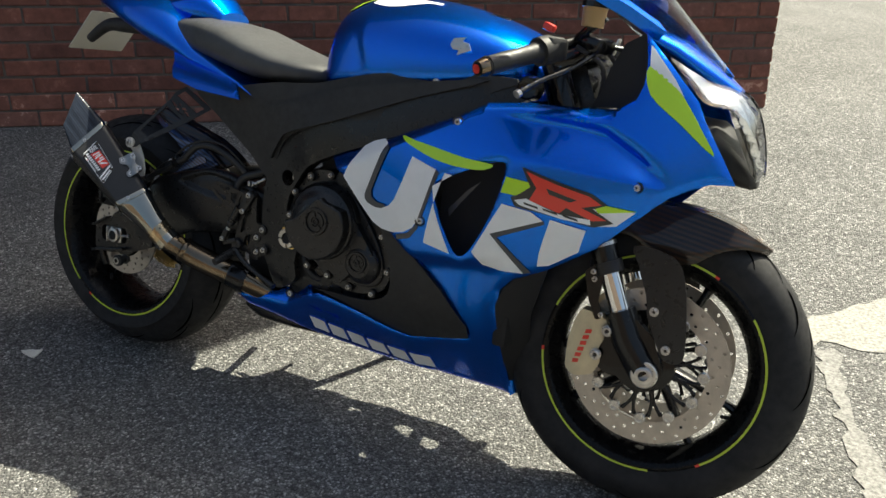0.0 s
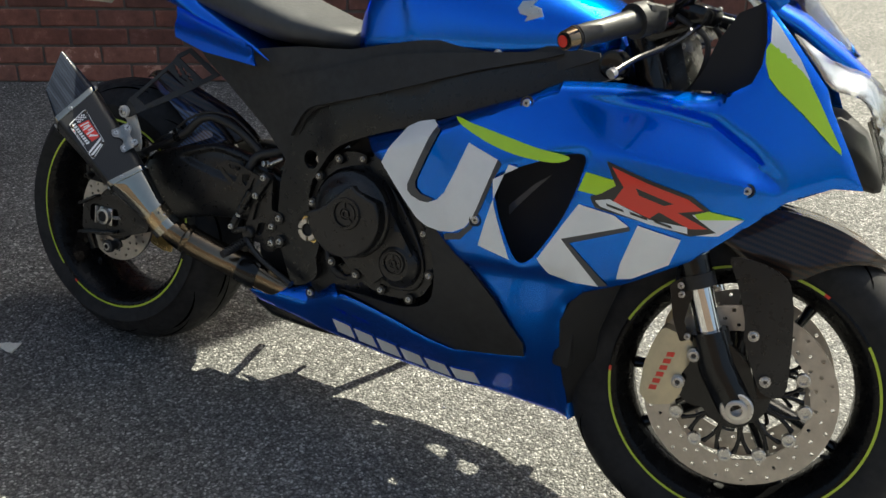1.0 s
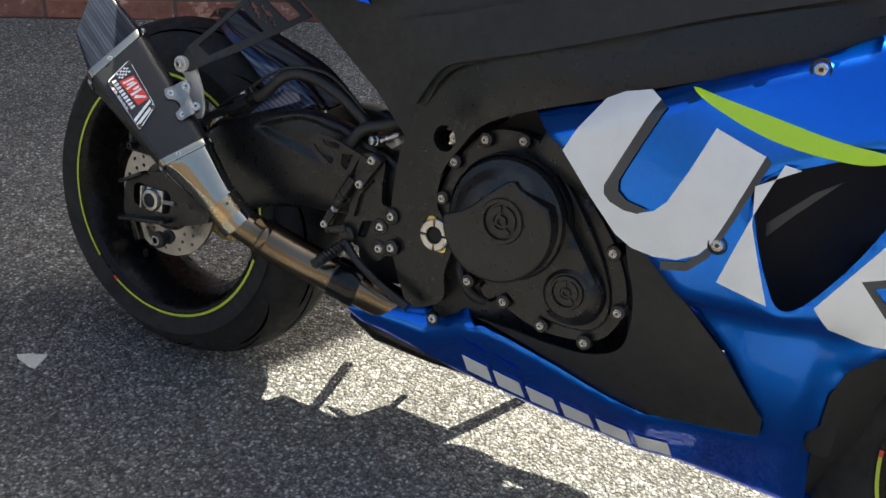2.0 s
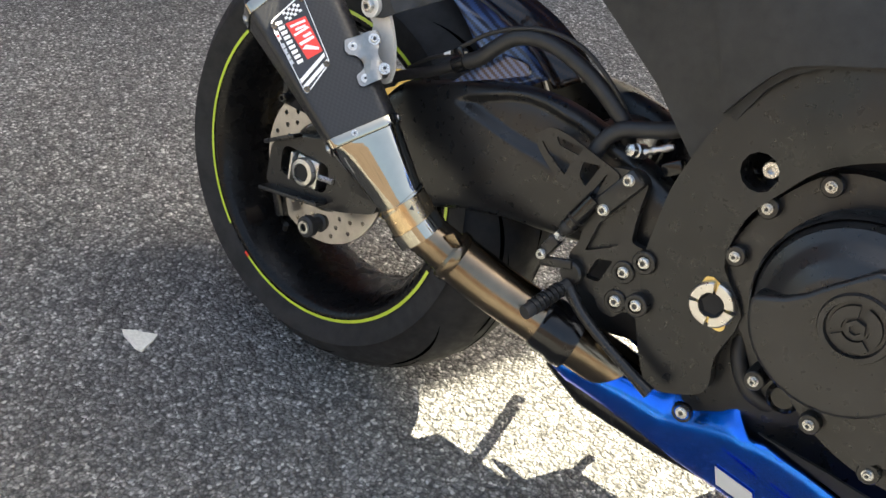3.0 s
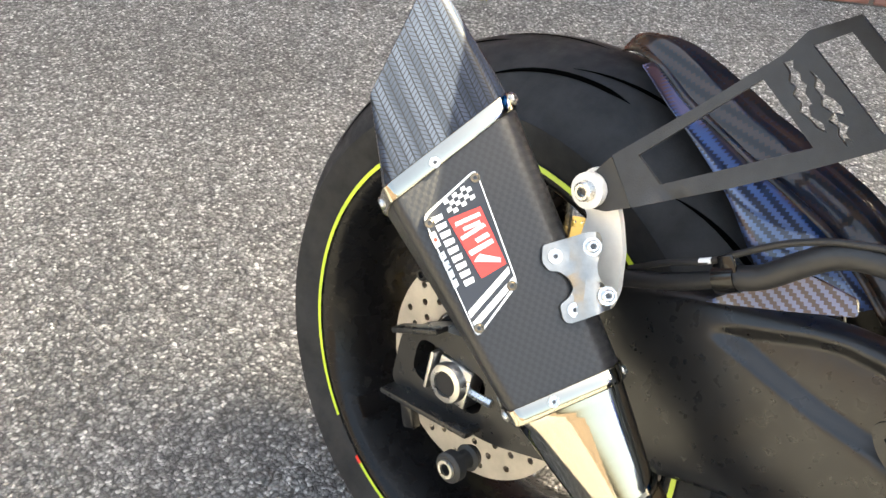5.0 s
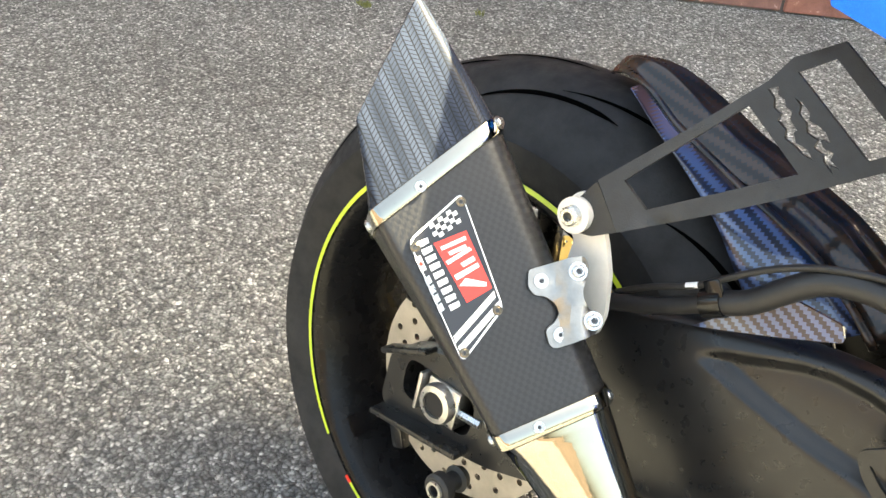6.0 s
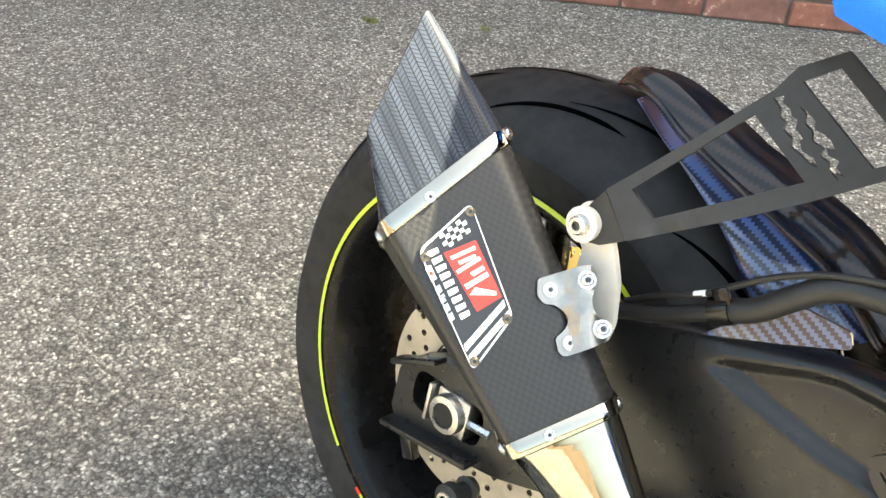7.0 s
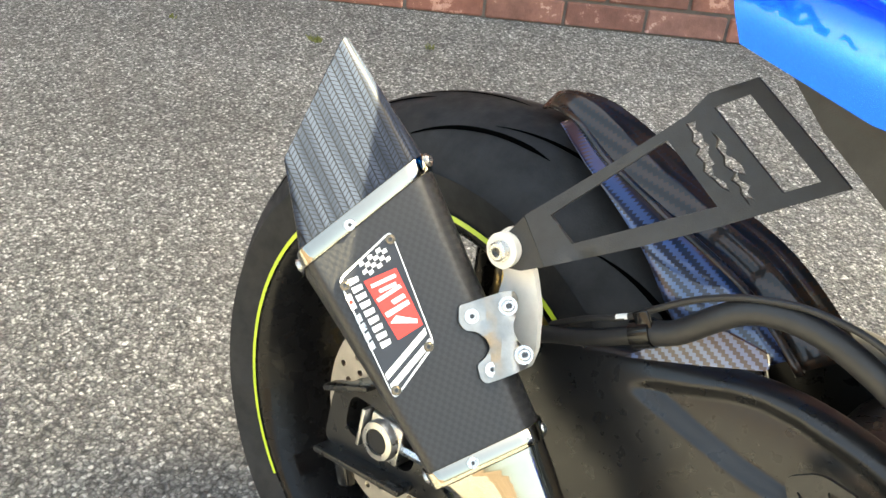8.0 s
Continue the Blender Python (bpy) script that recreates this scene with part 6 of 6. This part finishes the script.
for x, z in ((1.280, 0.478), (1.284, 0.464), (1.306, 0.398)):
    bolt(bike, (x, -0.128, z), 0.004, 0.003, RIGHT, BOLT, "bracket_bolt")

# the front end stands turned a little to the left
STEER_AT = Matrix.Translation((1.404, -0.125, 0.301))
STEER = STEER_AT @ Matrix.Rotation(radians(6.0), 4, RAKE) @ STEER_AT.inverted()
for ob in [front_wheel] + [o for o in bike.children if o not in fixed_parts]:
    ob.matrix_basis = STEER @ ob.matrix_basis

# ---- headlight, nose and screen ----
part("nose_cowl", loft([oval(x, c, w, b, t, 2.6, 36) for x, c, w, b, t in [(1.314, 0.925, 0.135, 0.905, 0.940), (1.37, 0.897, 0.105, 0.875, 0.920), (1.43, 0.860, 0.066, 0.84, 0.880), (1.475, 0.833, 0.028, 0.822, 0.846)]]), BLUE, bike)
part("nose_duct", loft([oval(x, c, w, b, t, 2.4, 36) for x, c, w, b, t in [(1.40, 0.74, 0.085, 0.69, 0.79), (1.45, 0.735, 0.095, 0.676, 0.785), (1.49, 0.715, 0.080, 0.668, 0.758), (1.52, 0.690, 0.045, 0.664, 0.712), (1.530, 0.684, 0.02, 0.668, 0.70)]]), GRILLE, bike, "black intake below the headlight")
LAMP = smooth_field([(1.367, 0.885, 0.137), (1.398, 0.853, 0.136), (1.432, 0.817, 0.131), (1.472, 0.807, 0.100), (1.495, 0.780, 0.088), (1.520, 0.727, 0.068), (1.532, 0.687, 0.050), (1.537, 0.700, 0.020), (1.531, 0.746, 0.018), (1.512, 0.802, 0.022), (1.482, 0.838, 0.036), (1.422, 0.854, 0.090)])
LAMP_OUT = spline([(1.365, 0.887), (1.398, 0.853), (1.432, 0.816), (1.472, 0.806), (1.495, 0.780), (1.520, 0.727), (1.531, 0.684), (1.538, 0.700), (1.532, 0.746), (1.513, 0.803), (1.482, 0.839), (1.422, 0.856)], 3)
LAMP_IN = [(1.375, 0.880), (1.402, 0.855), (1.436, 0.820), (1.474, 0.812), (1.498, 0.790), (1.515, 0.760), (1.508, 0.798), (1.480, 0.833), (1.424, 0.851)]
for side in (-1, 1):
    lens = part("headlight_lens", sheet(LAMP_OUT, LAMP, 0.003, (), 0.010, side=side), LENS, bike, "clear headlight glass")
    lens.visible_shadow = False
    part("reflector", sheet(LAMP_IN, lambda x, z: LAMP(x, z) - 0.014 - 0.003 * math.sin(60 * x + 40 * z), 0.003, (), 0.008, side=side), REFLECTOR, bike, "bright headlight reflector")
    part("lamp_trim", sheet([(1.495, 0.780), (1.520, 0.727), (1.531, 0.690), (1.524, 0.695), (1.508, 0.735), (1.488, 0.775)], lambda x, z: LAMP(x, z) - 0.004, 0.004, (), 0.02, side=side), GLOSS, bike)

def screen():
    rings = []
    for i in range(13):
        f = i / 12
        x, z = 1.455 - 0.20 * f, 0.868 + 0.20 * f
        half = 0.045 + 0.11 * f ** 0.8
        rings.append([(x - 0.10 * abs(u) ** 2.2 * (0.5 + 0.5 * f), u * half, z - 0.035 * abs(u) ** 2.5) for u in (-1 + k / 8 for k in range(17))])
    return loft(rings, False, False)


glass = part("windscreen", screen(), SCREEN, bike, "smoked clear double-bubble windscreen")
glass.visible_shadow = False
glass.modifiers.new("thickness", "SOLIDIFY").thickness = 0.003
for side in (-1, 1):
    part("mirror_stalk", loft([[Vector(p) + Vector(q) for q in ((0, -0.004, 0.016), (0.014, 0.002, 0), (0, 0.004, -0.016), (-0.014, -0.002, 0))] for p in ((1.335, side * 0.13, 0.930), (1.28, side * 0.19, 0.965), (1.21, side * 0.26, 1.000))]), BLUE, bike)
    mirror = part("mirror", loft([oval(1.15 + 0.02 * k, 1.02, 0.075 * math.sin(0.5 + 0.5 * k), 1.02 - 0.035 * math.sin(0.5 + 0.5 * k), 1.02 + 0.035 * math.sin(0.5 + 0.5 * k), 2.5, 24, cy=side * 0.31) for k in range(5)]), BLUE, bike)
part("instrument_shroud", loft([oval(x, c, w, b, t, 3.0, 28) for x, c, w, b, t in [(1.262, 0.86, 0.09, 0.82, 0.90), (1.30, 0.86, 0.12, 0.80, 0.92), (1.345, 0.86, 0.12, 0.79, 0.92)]]), PLASTIC, bike)
part("inner_panel", sheet([(1.235, 0.785), (1.300, 0.790), (1.326, 0.808), (1.334, 0.835), (1.332, 0.875), (1.318, 0.924), (1.285, 0.905), (1.262, 0.860), (1.250, 0.815)], lambda x, z: 0.145, 0.004, (), 0.03), GRILLE, bike)

# ---- handlebars ----
part("triple_clamp", box(0, 0, 0, 0.09, 0.26, 0.028, 0.010, pose(1.175, 0, 0.868, 0, -23, 0)), GLOSS, bike)
part("lower_clamp", box(0, 0, 0, 0.09, 0.26, 0.034, 0.010, pose(1.250, 0, 0.700, 0, -23, 0)), GLOSS, bike)
part("headstock", box(0, 0, 0, 0.11, 0.16, 0.16, 0.03, pose(1.17, 0, 0.790, 0, -23, 0)), FRAME, bike)
part("ignition_key", box(0, 0, 0, 0.004, 0.020, 0.034, 0.002, pose(1.232, -0.03, 0.900, 0, 20, 0)), BRUSHED, bike)
for side in (-1, 1):
    h = new("clip_on_bar")
    h.parent = bike
    a, b = Vector((1.195, side * 0.150, 0.900)), Vector((1.097, side * 0.362, 0.832))
    part("tube", tube([Vector((1.18, side * 0.10, 0.895)), a, a.lerp(b, 0.5), b], 0.011, 16, 2), GLOSS, h)
    part("grip", tube([a.lerp(b, 0.40), a.lerp(b, 0.45), a.lerp(b, 0.88), a.lerp(b, 0.90)], [0.022, 0.0175, 0.0165, 0.018], 20, 2), HOSE, h, "black rubber grip")
    part("bar_end", tube([a.lerp(b, 0.905), a.lerp(b, 0.93), a.lerp(b, 0.99)], [0.016, 0.0165, 0.0135], 20, 1), BRONZE, h)
    part("bar_end_cap", tube([a.lerp(b, 0.985), a.lerp(b, 1.005)], 0.0085, 14, 1), RED, h)
    part("switch_block", box(0, 0, 0, 0.045, 0.050, 0.042, 0.010, pose(*a.lerp(b, 0.28), 0, 0, 20 * side)), PLASTIC, h)
    part("throttle_tube", tube([a.lerp(b, 0.30), a.lerp(b, 0.41)], 0.026, 20, 1), PLASTIC, h)
    part("lever", tube([a + Vector((0.045, 0, -0.010)), a.lerp(b, 0.35) + Vector((0.055, 0, -0.026)), a.lerp(b, 0.62) + Vector((0.048, 0, -0.035)), a.lerp(b, 0.80) + Vector((0.048, side * 0.005, -0.045))], [0.007, 0.005, 0.0042, 0.005], 10), GLOSS, h, "black brake lever")
    part("lever_tip", tube([a.lerp(b, 0.80) + Vector((0.048, side * 0.005, -0.045)), a.lerp(b, 0.83) + Vector((0.048, side * 0.005, -0.047))], 0.0075, 12, 1), BRUSHED, h)
    part("lever_perch", box(0, 0, 0, 0.060, 0.055, 0.030, 0.008, pose(*(a + Vector((0.030, -side * 0.005, -0.002))), 0, 10, 20 * side)), GLOSS, h)
part("kill_switch", box(0, 0, 0, 0.022, 0.020, 0.014, 0.004, pose(1.158, -0.205, 0.918, 0, 20, 0)), RED, bike, "red kill switch")
part("fluid_reservoir", turned([(0, 0.020), (0.032, 0.022), (0.034, 0.024), (0.042, 0.024), (0.043, 0.0)], (1.230, -0.185, 0.925), (0.05, 0, 1), 28), AMBER, bike, "amber brake fluid reservoir")
part("reservoir_cap", turned([(0.034, 0.0245), (0.044, 0.0245), (0.045, 0)], (1.230, -0.185, 0.925), (0.05, 0, 1), 28), GLOSS, bike)
part("reservoir_arm", tube([(1.20, -0.16, 0.905), (1.225, -0.175, 0.925), (1.250, -0.18, 0.945)], 0.009, 12), GLOSS, bike)
for pts in (((1.22, -0.14, 0.90), (1.26, -0.12, 0.87), (1.27, -0.08, 0.80), (1.25, -0.05, 0.72)), ((1.20, -0.17, 0.89), (1.25, -0.16, 0.86), (1.24, -0.12, 0.80), (1.20, -0.08, 0.76)), ((1.21, -0.15, 0.895), (1.28, -0.10, 0.89), (1.29, -0.02, 0.84), (1.26, 0.03, 0.78))):
    part("control_cable", tube(pts, 0.0045, 10), HOSE, bike)
part("frame_end", turned([(-0.02, 0.024), (0.003, 0.022), (0.005, 0.018), (0.003, 0.012), (0.003, 0)], (1.118, -0.172, 0.806), RIGHT, 28), GLOSS, bike)

# tank badge and filler, tail plate
part("tank_badge", sheet([(0.951, 0.872), (0.957, 0.884), (0.982, 0.888), (0.976, 0.880), (0.990, 0.876), (0.996, 0.864), (0.966, 0.853), (0.970, 0.862), (0.956, 0.864)], lambda x, z: 0.183 - 0.10 * max(0, z - 0.87), 0.003, (), 0.01), BRUSHED, bike, "silver tank badge")
part("tank_cap", turned([(0, 0.04), (0.006, 0.038), (0.008, 0.03), (0.007, 0)], (0.95, 0, 0.938), (0.12, 0, 1), 32), GLOSS, bike)
holder = part("plate_hanger", tube([(-0.02, 0, 0.85), (-0.10, 0, 0.845), (-0.17, 0, 0.84), (-0.235, 0, 0.80)], [0.026, 0.020, 0.016, 0.012], 12), PLASTIC, bike)
plate = part("number_plate", box(0, 0, 0, 0.004, 0.185, 0.135, 0.003, pose(-0.262, 0.080, 0.822, 0, 40, 0)), PLATE, bike, "pale number plate")
for row, n in ((0, 4), (1, 3)):
    for k in range(n):
        part("plate_bar", box(0, 0, 0, 0.003, 0.032, 0.040, 0.001, pose(-0.262, 0.080, 0.822, 0, 40, 0) @ pose(-0.003, -0.070 + 0.047 * k + 0.023 * row, 0.027 - 0.054 * row)), INK, plate)
part("tail_lamp", loft([oval(x, c, w, b, t, 2.6, 24) for x, c, w, b, t in [(-0.215, 0.965, 0.02, 0.955, 0.975), (-0.17, 0.945, 0.05, 0.925, 0.962)]]), RED, bike)
# left side: stand, peg, lever
stand = part("side_stand", tube([(0.60, 0.10, 0.27), (0.63, 0.19, 0.15), (0.65, 0.262, 0.058)], [0.014, 0.012, 0.011], 14, 3), GLOSS, bike, "black side stand")
part("stand_foot", turned([(0, 0.03), (0.008, 0.03), (0.010, 0.02)], (0.652, 0.266, 0.0535), (0, 0.2, 1), 20), GLOSS, stand)
part("left_peg", tube([(0.412, 0.130, 0.354), (0.396, 0.200, 0.357), (0.380, 0.262, 0.359)], 0.010, 14, 2), PLASTIC, bike)
part("gear_lever", tube([(0.545, 0.130, 0.318), (0.525, 0.155, 0.305), (0.510, 0.180, 0.301), (0.510, 0.215, 0.300)], 0.007, 12), FRAME, bike)
part("sprocket_cover", box(0.57, 0.145, 0.40, 0.14, 0.11, 0.16, 0.02), ENGINE, bike)
part("stator_cover", turned([(0, 0.085), (0.05, 0.080), (0.07, 0.06), (0.075, 0)], (0.72, 0.13, 0.44), (0, 1, 0), 36), ENGINE, bike)

left_plate = part("left_rearset", sheet(PLATE_OUT, lambda x, z: 0.128, 0.010, (), 0.02, side=1), FRAME, bike)

# ---- worn road paint ----
def paint_patch(points, seed):
    """A ragged thin layer of paint on the ground."""
    rnd = random.Random(seed)
    ring = []
    for i, a in enumerate(points):
        b = points[(i + 1) % len(points)]
        k = max(2, int(math.dist(a, b) / 0.03))
        for s in range(k):
            f = s / k
            ring.append((a[0] + (b[0] - a[0]) * f + rnd.uniform(-0.012, 0.012), a[1] + (b[1] - a[1]) * f + rnd.uniform(-0.012, 0.012)))
    bm = bmesh.new()
    bm.faces.new([bm.verts.new((x, y, ground_height(x, y) + 0.003)) for x, y in ring])
    bmesh.ops.triangulate(bm, faces=bm.faces)
    return bm


MARK_A = [ (1.571, 0.905), (1.635, 1.025), (1.805, 1.269), (1.913, 1.388), (1.923, 0.928), (1.729, 0.838), (1.661, 0.864), (1.625, 0.787) ]
MARK_B = [ (1.654, 0.796), (1.705, 0.824), (1.757, 0.525), (1.821, 0.345), (1.873, 0.234), (1.909, 0.110), (1.855, 0.079), (1.811, 0.199), (1.769, 0.367), (1.715, 0.561) ]
tagged(mesh_object("road_marking", paint_patch(MARK_A, 3), LINE, smooth=0), "worn white painted bay marking on the asphalt", "road marking", kind="structure")
tagged(mesh_object("road_marking", paint_patch(MARK_B, 4), LINE_FAINT, smooth=0), "faint worn white line on the asphalt", "road marking", kind="structure")

# a small patch of sunlight, put in as a thin pale slab
SUN_PATCH_PALE = material("sun_patch_pale", (0.78, 0.755, 0.67), 0.8)
wear(SUN_PATCH_PALE, (0.78, 0.755, 0.67), 160, 0.12, 0.6, 260)
SUN_PATCH = [(-0.241, -0.271), (-0.224, -0.258), (-0.209, -0.250), (-0.193, -0.240), (-0.187, -0.252), (-0.178, -0.280), (-0.192, -0.283), (-0.207, -0.280), (-0.226, -0.278)]
sun_patch = bmesh.new()
low = [sun_patch.verts.new((x, y, 0.0)) for x, y in SUN_PATCH]
high = [sun_patch.verts.new((x, y, 0.004 + 0.001 * (k % 2))) for k, (x, y) in enumerate(SUN_PATCH)]
sun_patch.faces.new(high)
for k in range(len(SUN_PATCH)):
    sun_patch.faces.new((low[k - 1], low[k], high[k], high[k - 1]))
tagged(mesh_object("paint_flake", sun_patch, SUN_PATCH_PALE, smooth=0), "three-cornered patch of sunlight, modelled as a thin pale slab on asphalt", "flake")

# ---- bricks of the house wall, each its own piece ----
def brick_mesh(name, length, height, seed, mat=BRICK):
    rnd = random.Random(seed)
    bm = bmesh.new()
    bmesh.ops.create_cube(bm, size=1, matrix=Matrix.Diagonal((length, 0.05, height, 1)))
    bmesh.ops.bevel(bm, geom=list(bm.edges), offset=0.004, segments=1, affect="EDGES")
    for v in bm.verts:
        v.co += Vector((rnd.uniform(-0.0018, 0.0018), rnd.uniform(-0.0012, 0.0012), rnd.uniform(-0.0016, 0.0016)))
    me = bpy.data.meshes.new(name)
    bm.to_mesh(me)
    bm.free()
    me.materials.append(mat)
    return me


STRETCHERS = [brick_mesh("brick", 0.215, 0.065, k) for k in range(6)]
HEADERS = [brick_mesh("half_brick", 0.1025, 0.065, 20 + k) for k in range(3)]
LOW_STRETCHERS = [brick_mesh("brick", 0.215, 0.065, 40 + k, BLOOM_BRICK) for k in range(6)]
LOW_HEADERS = [brick_mesh("half_brick", 0.1025, 0.065, 60 + k, BLOOM_BRICK) for k in range(3)]
rnd = random.Random(5)
turn = Matrix.Rotation(math.atan2(ALONG.y, ALONG.x), 4, "Z")
rest = bmesh.new()
for course in range(74):
    z = WALL_BASE - 0.06 + 0.075 * course + 0.0325
    a = 0.0
    first = True
    while a < 8.8:
        half = first and course % 2 == 1
        length = 0.1025 if half else 0.215
        mid = a + length / 2
        proud = rnd.uniform(-0.0015, 0.002)
        m = Matrix.Translation(wall_point(mid, -0.025 + proud, z)) @ turn @ pose(0, 0, 0, rnd.uniform(-0.4, 0.4), 0, rnd.uniform(-0.5, 0.5))
        low = course < 3
        me = rnd.choice((LOW_HEADERS if low else HEADERS) if half else (LOW_STRETCHERS if low else STRETCHERS))
        if course < 14 and a < 4.7:
            ob = new("half_brick" if half else "brick", me)
            ob.parent = wall
            ob.matrix_world = m
        else:
            n0 = len(rest.verts)
            rest.from_mesh(me)
            rest.verts.ensure_lookup_table()
            for v in rest.verts[n0:]:
                v.co = m @ v.co
        first = False
        a += length + 0.010
me = bpy.data.meshes.new("bricks")
rest.to_mesh(me)
rest.free()
me.materials.append(BRICK)
upper = tagged(new("brickwork", me), kind="stuff")
upper.parent = wall

# ---- moss by the wall ----
def tuft(x, y, spread, count, seed):
    r = random.Random(seed)
    bm = bmesh.new()
    for k in range(count):
        a, d = r.uniform(0, 2 * math.pi), spread * math.sqrt(r.random())
        px, py = x + d * math.cos(a), y + d * math.sin(a) * 0.6
        z = ground_height(px, py) - 0.002
        h, w, t = r.uniform(0.006, 0.018), r.uniform(0.0012, 0.0028), r.uniform(0, math.pi)
        dx, dy = w * math.cos(t), w * math.sin(t)
        lean = (r.uniform(-0.008, 0.008), r.uniform(-0.008, 0.008))
        v = [bm.verts.new(p) for p in ((px - dx, py - dy, z), (px + dx, py + dy, z), (px + dx * 0.6 + lean[0] * 0.5, py + dy * 0.6 + lean[1] * 0.5, z + h * 0.6), (px + lean[0], py + lean[1], z + h), (px - dx * 0.6 + lean[0] * 0.5, py - dy * 0.6 + lean[1] * 0.5, z + h * 0.6))]
        bm.faces.new(v)
    return bm


MOSS = [(-1.315, 0.92, 0.020, 70, 1), (-1.09, 1.12, 0.014, 24, 2), (-1.66, 0.72, 0.013, 20, 3)]
for mx, my, ms, mn, sd in MOSS:
    tagged(mesh_object("moss", tuft(mx, my, ms, mn, sd), MOSS_GREEN, smooth=0), "small tuft of green moss in the asphalt", "moss", kind="stuff")
